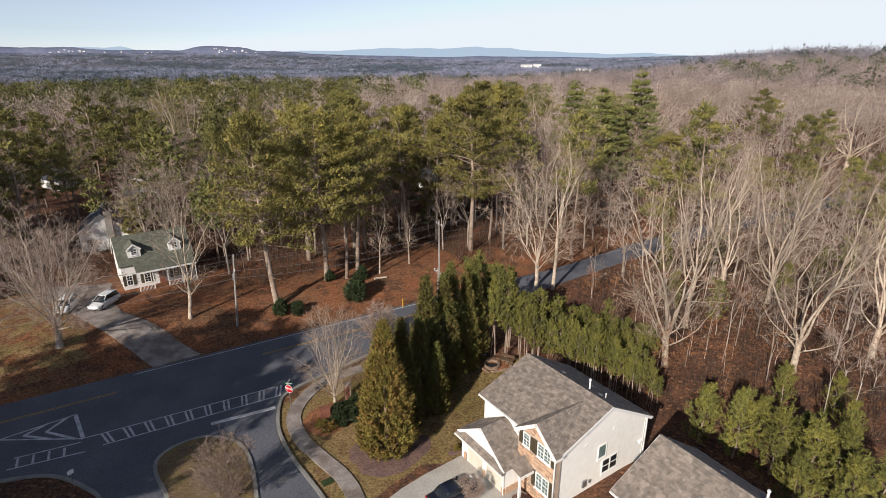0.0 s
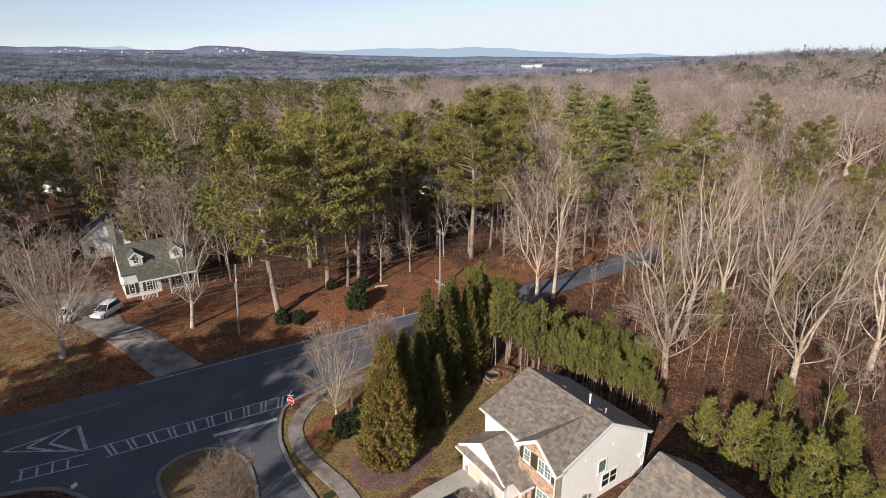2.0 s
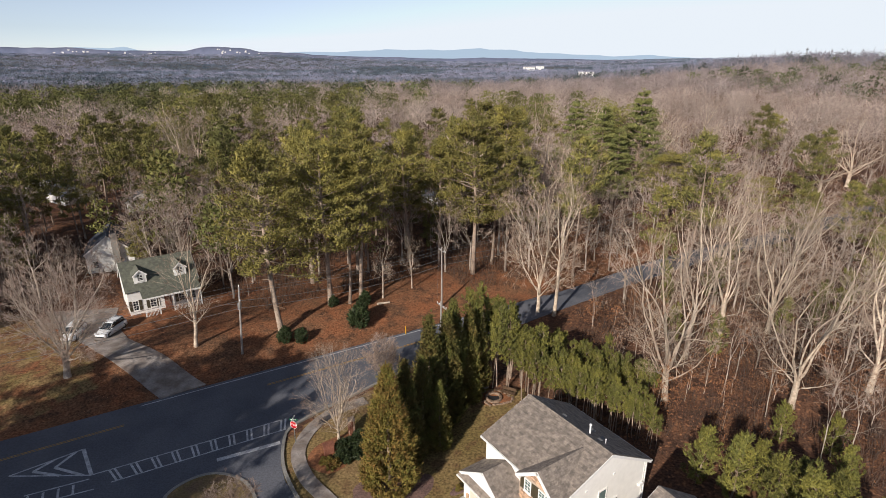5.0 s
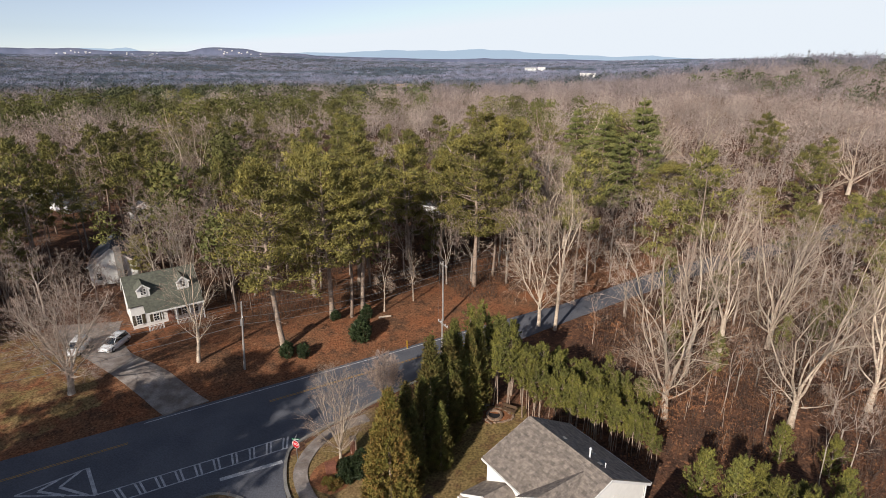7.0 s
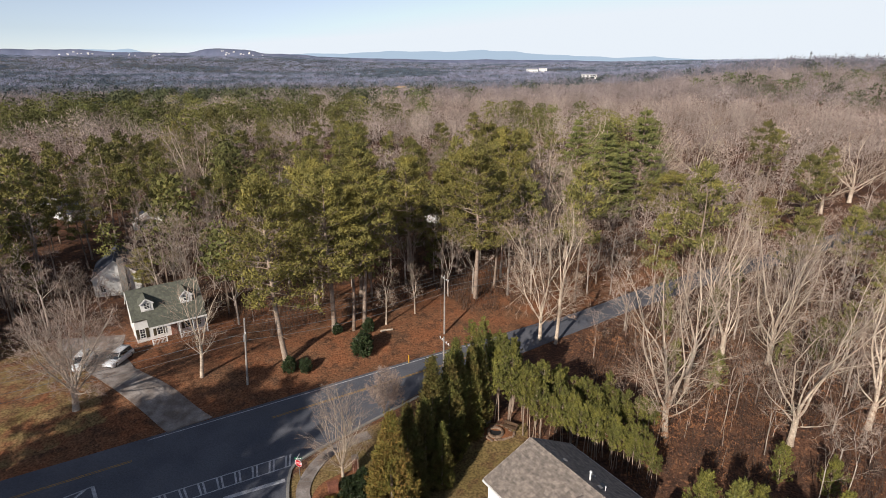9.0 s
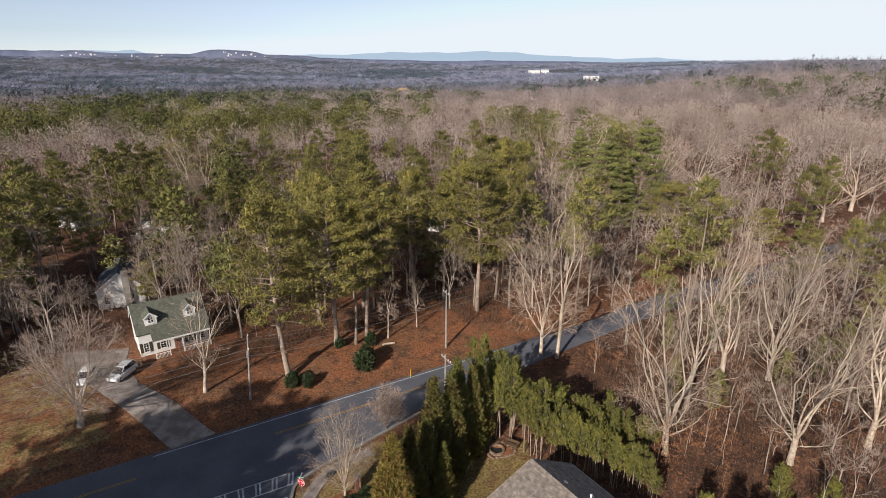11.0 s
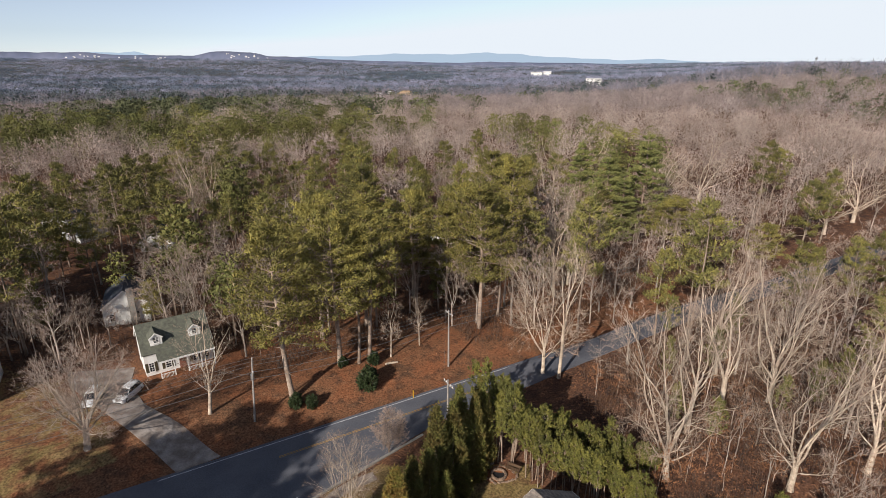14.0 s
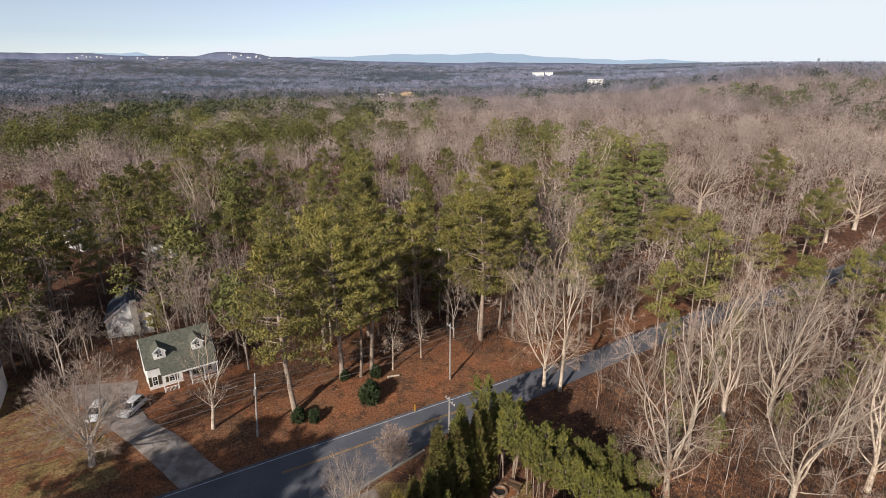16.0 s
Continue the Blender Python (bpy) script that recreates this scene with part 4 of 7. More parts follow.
for x, y, me, s, sz, t in ((54.0, 129.0, pine_c, 1.15, 0.5, 0), (71.0, 121.0, pine_d, 1.0, 0.62, 200)):
    set_tree(me, "pine_tree", "broad olive-green evergreen among bare crowns", x, y, s, t, "wild pines of the woods", sz=sz)
    WOODS.append((x, y))
count_b = count_p = 0
for ring in range(6000):
    r = 62 + 150 * rng_w.random() ** 0.8
    a = rng_w.uniform(-0.78, 0.78)
    x, y = r * math.sin(a), r * math.cos(a)
    gap = 2.8 + r * 0.014
    if clear(x, y) or any((x - u) ** 2 + (y - v) ** 2 < gap * gap for u, v in WOODS):
        continue
    grove = noise.noise((x / 38, y / 38, 2.2)) + (0.3 if x < -22 and 84 < y < 190 else 0.0) - (0.25 if x > 25 else 0.0)
    pine = grove + rng_w.uniform(-0.32, 0.32) > 0.15
    if pine and count_p < 130:
        count_p += 1
        k = rng_w.randrange(3)
        set_tree(wild_pine[k], "pine_tree", "wild pine among the bare woods", x, y, rng_w.uniform(0.58, 1.12), rng_w.uniform(0, 360), "wild pines of the woods")
    elif not pine and count_b < 205:
        count_b += 1
        k = rng_w.randrange(5)
        set_tree(wild[k], "bare_tree", "leafless grey-brown woodland tree", x, y, rng_w.uniform(0.75, 1.08) * (0.8 if x > 25 else 1.0), rng_w.uniform(0, 360), "leafless trees of the woods", kinds=BARE)
    else:
        continue
    WOODS.append((x, y))

# bare trees that shade the floor beside the young pines
rng_q = random.Random(41)
for k in range(6):
    x = rng_q.uniform(36, 52)
    set_tree(wild[k % 5], "bare_tree", "thin leafless tree beside the young pines", x, rng_q.uniform(max(43.0, 1.2 * x - 6), 66), rng_q.uniform(0.45, 0.72), 71 * k, "leafless trees of the woods", kinds=BARE)

# trees that close over the far stretch of the road
rng_r = random.Random(31)
for k in range(44):
    off = rng_r.uniform(2.5, 15) if k % 2 else rng_r.uniform(-22, -8.5)
    x, y = road_at(rng_r.uniform(84, 150), off)
    if any((x - u) ** 2 + (y - v) ** 2 < 8 for u, v in WOODS):
        continue
    WOODS.append((x, y))
    set_tree(wild[k % 5], "bare_tree", "leafless grey-brown woodland tree", x, y, rng_r.uniform(0.7, 1.0), rng_r.uniform(0, 360), "leafless trees of the woods", kinds=BARE)

# the stand of tall pines that shades the junction
rng_s = random.Random(8)
for k in range(40):
    f = (k % 20) / 19
    x, y = -64 + 22 * f + rng_s.uniform(-2, 2), 20 - 2.5 * f + 5.5 * step(0.3, 0.7, f) - 10 * (k // 20) + rng_s.uniform(-3.5, 3.5)
    set_tree(wild_pine[k % 2], "pine_tree", "tall dark pine of the stand beside the side street", x, y, rng_s.uniform(1.0, 1.2), rng_s.uniform(0, 360), "stand of pines by the side street")

for x, y, sc, tn in ((30.5, 70, 0.9, 0), (37, 71, 1.0, 70), (42, 62, 0.8, 140), (47, 63, 0.95, 210), (52, 66, 1.0, 20), (28, 60.5, 0.8, 300), (44, 80, 1.1, 33), (35, 82, 1.0, 99), (53, 58, 0.8, 180), (31.2, 57.0, 0.85, 64)):
    set_tree(young_b, "young_pine", "slim understorey pine in the bare wood", x, y, sc, tn, "understorey pines")
for x, y, sc, tn in ((60.5, 92.0, 0.8, 80), (72.0, 84.0, 0.8, 300)):
    set_tree(wild_pine[1], "pine_tree", "olive-green pine rising among bare crowns", x, y, sc, tn, "wild pines of the woods")

# saplings on the floor of the near wood
sapling = [bare_tree_meshes(95 + k, (7.5, 9.5, 6.0)[k], 0.05, (0.35, 0.5, 0.2)[k], (2, 2, 4)[k], (0.3, 0.2, 0.5)[k], (0.26, 0.2, 0.34)[k], (5, 3, 3), 0.022, 0.5, 0.22, 1, (3, 3, 3), (4, 2, 1), BARK_GREY, TWIG) for k in range(3)]
rng_t = random.Random(12)
placed = 0
while placed < 52:
    x, y = rng_t.uniform(20, 62), rng_t.uniform(42, 92)
    if placed >= 34:
        x, y = rng_t.uniform(-80, -20), rng_t.uniform(76, 104)
    if floor_clear(x, y) or x > 0.8 * y + 6:
        continue
    placed += 1
    set_tree(sapling[placed % 3], "sapling", "thin leafless sapling on the woodland floor", x, y, rng_t.uniform(0.7, 1.25), rng_t.uniform(0, 360), "woodland saplings", kinds=BARE)
# young beeches that keep their dead leaves
def beech_meshes(seed, height):
    rng = random.Random(seed)
    stem, at, axis, twigs = Tubes(), [], [], []
    trunk, _e = bent(rng, (0, 0, -0.1), (0, 0, 1), height, 4, 0.1, 0.1)
    stem.add(trunk, (0.05, 0.04, 0.03, 0.02, 0.01), 4)
    for k in range(16):
        f = 0.2 + 0.8 * k / 16
        i = min(int(f * 4), 3)
        t = k * 2.4
        pts, e = bent(rng, trunk[i].lerp(trunk[i + 1], f * 4 - i), (math.cos(t), math.sin(t), 0.35), height * 0.34 * (1.15 - f) + 0.3, 3, 0.2, 0.03)
        rim = Vector((-e.y, e.x, 0)).normalized() * 0.02
        twigs += [[tuple(p - rim), tuple(p + rim), tuple(q)] for p, q in zip(pts, pts[1:])]
        for p in pts[1:]:
            at.append(tuple(p))
            axis.append((e.x, e.y, 0.3))
    return stem.mesh("trunk", BARK_GREY), tri_mesh("crown", np.concatenate([np.array(twigs), needles(seed, at, axis, 0.3, 12, 0.13, 0.1, 0.8)]), LITTER)


beech = [beech_meshes(101, 4.2), beech_meshes(102, 5.6)]
rng_e = random.Random(14)
for k in range(34):
    x = rng_e.uniform(20.5, 56)
    y = rng_e.uniform(max(46.0, 0.9 * x + 8), 82)
    if not floor_clear(x, y):
        set_tree(beech[k % 2], "beech_sapling", "young beech holding its russet dead leaves", x, y, rng_e.uniform(0.5, 1.15), rng_e.uniform(0, 360), "young beeches")
# bare trees round the white house
for k, (x, y, sc) in enumerate(((-58.5, 84.0, 0.6), (-62.0, 82.5, 0.55), (-55.0, 86.5, 0.6), (-49.5, 85.5, 0.7), (-71, 78, 0.75), (-73, 86, 0.85), (-48, 90, 0.8), (-70, 80, 0.8), (-49, 91, 0.9), (-43.5, 88, 0.85), (-77, 82, 0.8), (-38.5, 92, 0.9), (-52, 97, 0.9), (-74, 92, 0.9), (-33, 88, 0.8))):
    set_tree(wild[k % 5], "bare_tree", "leafless grey tree behind the white house", x, y, sc, 77 * k, "leafless trees of the woods", kinds=BARE)
rng_y = random.Random(23)
for k in range(16):
    set_tree(wild[k % 5], "bare_tree", "leafless grey tree beside the yard", rng_y.uniform(-86, -61), rng_y.uniform(70, 86), rng_y.uniform(0.4, 0.65), 53 * k, "leafless trees of the woods", kinds=BARE)
set_tree(pine_d, "pine_tree", "dark bushy pine behind the white house", -51.5, 86.0, 0.5, 30, "wild pines of the woods")

# pines added beyond the left edge of view, to throw shade on the left woods
for k in range(26):
    x, y = -99 + 7 * (k % 3) + rng_s.uniform(-2.5, 2.5), 58 + 3.6 * (k // 3) * 1.1 + rng_s.uniform(-2, 2)
    set_tree(wild_pine[k % 2], "pine_tree", "unseen tall pine added to shade the left woods", x, y, rng_s.uniform(1.0, 1.2), rng_s.uniform(0, 360), "stand of pines beside the yards")

set_tree(wild_pine[2], "pine_tree", "dark bushy evergreen at the corner of the side street", -35.6, 30.2, 0.5, 20, "stand of pines by the side street")


# ---- the far woods: too many to count ----
def stick(p, q, w, out):
    """A tapering sliver from p to q, its flat side towards out."""
    s = np.cross(q - p, out)
    s *= w * 0.5 / (np.linalg.norm(s) + 1e-9)
    return (p - s, p + s, q)


def leafless_crown(seed, wide, stems, kids, twigs, limb_w, twig_w, twig_len):
    """A far leafless tree, 1 unit high: stems that fan out of a fork into a rounded, lumpy crown of short twigs; limbs and twigs apart."""
    rng = random.Random(seed)
    limbs, fine = [], []
    fork = np.array((0, 0, rng.uniform(0.3, 0.42)))
    c = np.array((0, 0, 0.66))
    low = np.array((0, 0, -0.02))
    limbs += [stick(low, fork * 1.6, limb_w * 1.6, np.array((1, 0, 0))), stick(low, fork * 1.6, limb_w * 1.6, np.array((0, 1, 0)))]

    def dome(phi, theta, f=1.0):
        return c + np.array((math.cos(phi) * math.sin(theta) * wide, math.sin(phi) * math.sin(theta) * wide, math.cos(theta) * 0.33)) * f

    for k in range(stems):
        phi = 6.283 * (k + rng.uniform(-0.35, 0.35)) / stems
        theta = rng.uniform(0.1, 1.3)
        tip = dome(phi, theta, rng.uniform(0.9, 1.08))
        ctl = fork + (tip - fork) * np.array((0.55, 0.55, 0.4)) + np.array([rng.gauss(0, 0.025) for _ in range(3)])
        side = tip - c
        limbs += [stick(fork, ctl + (tip - ctl) * 0.3, limb_w, side), stick(ctl, tip, limb_w * 0.8, side + np.array((0.1, 0.1, 0)))]
        for _ in range(kids):
            p = ctl + (tip - ctl) * rng.uniform(-0.3, 0.6)
            q = dome(phi + rng.gauss(0, 0.6), min(1.8, max(0.05, theta + rng.gauss(0, 0.45))), rng.uniform(0.85, 1.08))
            limbs.append(stick(p, q, limb_w * 0.6, q - c + np.array((0, 0, 0.1))))
    while len(fine) < twigs:
        phi, up = rng.uniform(0, 6.283), rng.uniform(-0.5, 1.0)
        theta = math.acos(up)
        e = np.array((math.cos(phi) * math.sin(theta), math.sin(phi) * math.sin(theta), up))
        lump = noise.noise((e[0] * 2.3 + seed, e[1] * 2.3, e[2] * 2.3))
        if rng.random() > 0.7 + 1.3 * lump:
            continue
        s = dome(phi, theta, (0.97 + 0.3 * lump) * (1 - 0.5 * rng.random() ** 1.6))
        d = e * 0.35 + np.array([rng.gauss(0, 0.55), rng.gauss(0, 0.55), rng.gauss(0.35, 0.5)])
        face = e * 0.8 + np.array([rng.gauss(0, 0.25), rng.gauss(0, 0.25), rng.gauss(0.3, 0.25)])
        fine.append(stick(s, s + d * twig_len * rng.uniform(0.5, 1.3), twig_w * rng.uniform(0.5, 1.3), face))
    return np.array(limbs), np.array(fine)


def pine_crown(seed, wide, pads, per, size, low):
    """A far pine, 1 unit high: a trunk and rounded needle pads with gaps between them."""
    rng = random.Random(seed)
    trunk = np.array([stick(np.array((0, 0, -0.02)), np.array((0, 0, 0.9)), 0.028, np.array(v)) for v in ((1, 0.2, 0), (0.2, 1, 0))])
    out = []
    for k in range(pads):
        g = (k + rng.random()) / pads
        phi = k * 2.4 + rng.uniform(-0.4, 0.4)
        r = wide * math.sqrt(max(0.02, 1 - (1.9 * g - 0.85) ** 2)) * rng.uniform(0.45, 0.85)
        c = np.array((r * math.cos(phi), r * math.sin(phi), low + (0.93 - low) * g))
        pad = wide * rng.uniform(0.26, 0.42)
        for _ in range(per):
            e = np.array([rng.gauss(0, 1) for _i in range(3)])
            e /= np.linalg.norm(e) + 1e-6
            e[2] = abs(e[2]) * 0.8 + e[2] * 0.2
            p = c + e * np.array((1, 1, 0.62)) * pad
            d = e * np.array((0.8, 0.8, 0.5)) + np.array([rng.gauss(0, 0.45) for _i in range(3)]) + np.array((0, 0, 0.5))
            d *= size * rng.uniform(0.6, 1.2) / np.linalg.norm(d)
            face = e * 0.7 + np.array((0.5 * math.cos(phi), 0.5 * math.sin(phi), 0.3)) + np.array([rng.gauss(0, 0.25) for _i in range(3)])
            out.append(stick(p, p + d, size * rng.uniform(0.5, 1.0), face))
    return trunk, np.array(out)


def wood_object(name, label, pieces, mats, category="woods"):
    """pieces: rows of triangles, slot and tone."""
    tris = np.concatenate([p[0] for p in pieces])
    me = tri_mesh(name, tris, mats[0])
    for m in mats[1:]:
        me.materials.append(m)
    slots = np.concatenate([np.full(len(p[0]), p[1], np.int32) for p in pieces])
    tones = np.concatenate([np.full(3 * len(p[0]), p[2], np.float32) for p in pieces])
    if len(me.polygons) == len(slots):
        me.polygons.foreach_set("material_index", slots)
        me.attributes.new("tone", "FLOAT", "POINT").data.foreach_set("value", tones)
    tagged(new(name, me), label, category, kind="stuff")


def far_woods():
    rs = np.random.RandomState(3)
    bare_t = [[leafless_crown(300 + k, (0.30, 0.25, 0.34, 0.28, 0.36, 0.31)[k], 6, 2, 400, 0.006, 0.0105, 0.045) for k in range(6)],
              [leafless_crown(320 + k, (0.30, 0.26, 0.34, 0.31)[k], 3, 1, 170, 0.008, 0.021, 0.06) for k in range(4)],
              [leafless_crown(340 + k, (0.36, 0.32, 0.40)[k], 2, 1, 80, 0.016, 0.036, 0.10) for k in range(3)]]
    pine_t = [[pine_crown(360 + k, (0.24, 0.28, 0.21, 0.26)[k], 22, 27, 0.037, (0.36, 0.28, 0.44, 0.32)[k]) for k in range(4)],
              [pine_crown(370 + k, (0.27, 0.30, 0.24)[k], 13, 11, 0.075, (0.3, 0.25, 0.4)[k]) for k in range(3)],
              [pine_crown(380 + k, (0.30, 0.27)[k], 8, 6, 0.12, 0.25) for k in range(2)]]
    taken = np.array(WOODS)
    bare, pine = [], []
    r = 92.0
    while r < 1300:
        gap = 6.6 + 0.009 * r
        n = int(1.54 * r / gap)
        for k in range(n):
            a = -0.77 + 1.54 * (k + rs.rand()) / n
            rr = r + gap * 0.9 * (rs.rand() - 0.5)
            x, y = rr * math.sin(a), rr * math.cos(a)
            odds, pick, mix = rs.rand(), rs.randint(100), rs.rand()
            if -230 < x < -70 and 900 < y < 1160:
                continue
            if r < 300 and clear(x, y) or -8 < off_road(x, y) < 4 and r < 400:
                continue
            if r < 230 and ((taken - (x, y)) ** 2).sum(1).min() < (4.2 + 0.004 * r) ** 2:
                continue
            grove = noise.noise((x / 26, y / 30, 2.2)) * 0.55 + noise.noise((x / 110, y / 75, 5.2)) * 0.85 + (0.34 * step(0.08, -0.25, a) - 0.17) + (0.12 if a < -0.42 and 220 < r < 520 else 0.0) + (mix - 0.5) * 0.26
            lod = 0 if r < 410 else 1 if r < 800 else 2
            h = (11.0 + 11.0 * odds) * (1 + 0.12 * lod) * (0.85 if r < 220 and x > 25 else 1.0)
            turn = rs.rand() * 6.283
            m = np.array(((math.cos(turn), -math.sin(turn), 0), (math.sin(turn), math.cos(turn), 0), (0, 0, 1)))
            is_pine = grove > 0.17
            t = (pine_t if is_pine else bare_t)[lod]
            limbs, fine = t[pick % len(t)]
            put = np.array((x, y, ground(x, y)))
            wide = 0.85 + 0.4 * rs.rand()
            tone = rs.rand()
            sc = np.array((h * wide, h * wide, h))
            to = pine if is_pine else bare
            to.append((limbs @ m.T * sc + put, 0, tone))
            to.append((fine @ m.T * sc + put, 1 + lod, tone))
        r += gap * 0.9
    # twigs and needles: each farther step has more haze mixed into its colour
    far_limb = material("far_pale_limbs", (0.36, 0.305, 0.26), 0.95, 0.2, 40.0, 0.09, 0.0, tint=(0.27, 0.22, 0.19), tone=0.4)
    twig_haze_mats = [material("far_twigs", c, 0.95, 0.2, 30.0, 0.09, 0.0, tint=d, tone=0.42) for c, d in (((0.36, 0.292, 0.252), (0.29, 0.222, 0.19)), ((0.275, 0.23, 0.217), (0.225, 0.182, 0.172)), ((0.195, 0.18, 0.21), (0.15, 0.147, 0.175)))]
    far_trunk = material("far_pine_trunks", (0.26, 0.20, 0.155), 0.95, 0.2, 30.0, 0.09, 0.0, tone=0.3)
    leaf_haze_mats = [material("far_pine_needles", c, 0.9, 0.2, 30.0, 0.09, 0.0, tint=d, tone=0.4, island=0.25) for c, d in (((0.16, 0.15, 0.045), (0.105, 0.11, 0.036)), ((0.105, 0.112, 0.05), (0.072, 0.083, 0.043)), ((0.072, 0.09, 0.08), (0.052, 0.072, 0.074)))]
    wood_object("far_bare_woods", "leafless grey-brown woods with pale limbs rolling away", bare, (far_limb, *twig_haze_mats))
    wood_object("far_pine_woods", "olive-green pines scattered through the far woods", pine, (far_trunk, *leaf_haze_mats))
    # beyond: crowns that merge into bands
    bare, pine = [], []
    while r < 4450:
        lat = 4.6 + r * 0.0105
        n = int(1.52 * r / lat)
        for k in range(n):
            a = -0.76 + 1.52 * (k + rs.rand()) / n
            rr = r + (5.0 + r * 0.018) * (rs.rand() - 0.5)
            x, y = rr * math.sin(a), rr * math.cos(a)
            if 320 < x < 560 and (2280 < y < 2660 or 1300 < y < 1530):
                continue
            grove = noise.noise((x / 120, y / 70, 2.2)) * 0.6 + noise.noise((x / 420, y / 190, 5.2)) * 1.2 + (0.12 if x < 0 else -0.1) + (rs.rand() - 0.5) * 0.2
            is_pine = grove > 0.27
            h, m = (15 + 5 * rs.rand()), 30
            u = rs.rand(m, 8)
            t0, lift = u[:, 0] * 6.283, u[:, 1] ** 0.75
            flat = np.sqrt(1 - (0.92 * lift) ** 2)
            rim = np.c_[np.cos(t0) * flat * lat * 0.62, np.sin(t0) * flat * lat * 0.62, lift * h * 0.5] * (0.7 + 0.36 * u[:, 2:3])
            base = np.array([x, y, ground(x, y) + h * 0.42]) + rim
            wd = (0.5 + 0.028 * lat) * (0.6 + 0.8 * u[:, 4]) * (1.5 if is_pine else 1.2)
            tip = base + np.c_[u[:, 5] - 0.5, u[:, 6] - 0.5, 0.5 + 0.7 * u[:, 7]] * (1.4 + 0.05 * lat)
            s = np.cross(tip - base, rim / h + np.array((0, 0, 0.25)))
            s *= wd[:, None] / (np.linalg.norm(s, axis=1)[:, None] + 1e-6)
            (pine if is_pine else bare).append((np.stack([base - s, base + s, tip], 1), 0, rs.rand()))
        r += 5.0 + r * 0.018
    # the blue of the air is painted into both woods' base colours
    wood_object("hazed_woods", "distant leafless woods coloured blue-grey for haze", bare, (material("hazed_bare_woods", (0.22, 0.22, 0.29), 0.95, 0.25, 160.0, 0.02, 0.0, tint=(0.16, 0.185, 0.25), tone=0.35),))
    wood_object("hazed_pine_woods", "distant pine woods coloured blue-green for haze", pine, (material("hazed_pine_woods", (0.092, 0.115, 0.132), 0.9, 0.2, 120.0, 0.02, 0.0, tint=(0.074, 0.10, 0.14), tone=0.35),))


far_woods()


def undergrowth():
    """Saplings, dry stems and dead leaves on the floor of the near woods."""
    rng = random.Random(17)
    stems, leaves = [], []
    for _ in range(30000):
        x, y = rng.uniform(-75, 75), rng.uniform(36, 130)
        if floor_clear(x, y) or abs(x) > 0.83 * y + 8 or noise.noise((x / 7, y / 7, 9.1)) < -0.2:
            continue
        if len(stems) > 75000:
            break
        z = ground(x, y)
        for _k in range(5):
            p = Vector((x + rng.gauss(0, 0.5), y + rng.gauss(0, 0.5), z))
            h = rng.uniform(0.7, 2.6) * (1.5 if rng.random() < 0.1 else 1)
            q = p + Vector((rng.gauss(0, 0.28) * h, rng.gauss(0, 0.28) * h, h))
            w = rng.uniform(0.012, 0.035)
            t = rng.uniform(0, 3.14)
            s = Vector((math.cos(t) * w, math.sin(t) * w, 0))
            stems.append((p - s, p + s, q))
        if rng.random() < (0.3 if x > 30 and y < 56 else 0.9 if x > 20 else 0.35):
            for _k in range(12):
                p = Vector((x + rng.gauss(0, 0.6), y + rng.gauss(0, 0.6), z + rng.uniform(0.05, 0.9)))
                e = Vector((rng.uniform(-1, 1), rng.uniform(-1, 1), rng.uniform(-0.5, 0.5))) * 0.16
                f = Vector((rng.uniform(-1, 1), rng.uniform(-1, 1), rng.uniform(-0.5, 0.5))) * 0.16
                leaves.append((p, p + e, p + f))
    for _ in range(30000):
        x, y = rng.uniform(-75, 48), rng.uniform(44, 100)
        d = off_road(x, y)
        if not (0.9 < d < 30) or rng.random() > 0.25 + 0.75 * step(-0.1, 0.3, noise.noise((x / 4, y / 4, 3.3))):
            continue
        if inside(x, y, [(-33.7, 55.6), (-52.0, 67.8), (-60, 75), (-50, 77), (-43.7, 67.2), (-29.6, 58.7)]):
            continue
        p = Vector((x, y, ground(x, y) + 0.02))
        t = rng.uniform(0, 6.28)
        e, f = Vector((math.cos(t), math.sin(t), rng.uniform(0, 0.5))) * rng.uniform(0.1, 0.3), Vector((-math.sin(t), math.cos(t), rng.uniform(0, 0.5))) * rng.uniform(0.05, 0.12)
        leaves.append((p, p + e, p + e * 0.5 + f))
    tagged(new("brush", tri_mesh("brush", [[tuple(v) for v in t] for t in stems], BRUSH)), "dry leafless brush and saplings under the trees", "brush", kind="stuff")
    tagged(new("dead_leaves", tri_mesh("dead_leaves", [[tuple(v) for v in t] for t in leaves], LITTER)), "russet dead leaves in the undergrowth", "leaves", kind="stuff")


undergrowth()


# ---- mountains and hills on the skyline ----
def skyline(name, label, profile, depth, foot, mat):
    """A ridge with a rounded crest, across the view at a great distance. profile: rows of x and height."""
    verts, faces = [], []
    xs = np.linspace(profile[0][0], profile[-1][0], 240)
    zs = np.interp(xs, [p[0] for p in profile], [p[1] for p in profile])
    for x, z in zip(xs, zs):
        z += 2.2 * noise.noise((x / 60, 1.3, depth / 100)) + 1.2 * noise.noise((x / 22, 4.3, depth / 100))
        for f, g in ((0.0, 0.0), (0.6, 0.5), (1.0, 1.0), (1.25, 0.8)):
            verts.append((x, depth + 100 * f, foot + (max(z, foot) - foot) * g))
    for i in range(len(xs) - 1):
        for k in range(3):
            a = i * 4 + k
            faces.append((a, a + 4, a + 5, a + 1))
    return tagged(new(name, mesh_of(name, verts, faces, (mat,), True)), label, "mountains", kind="structure")


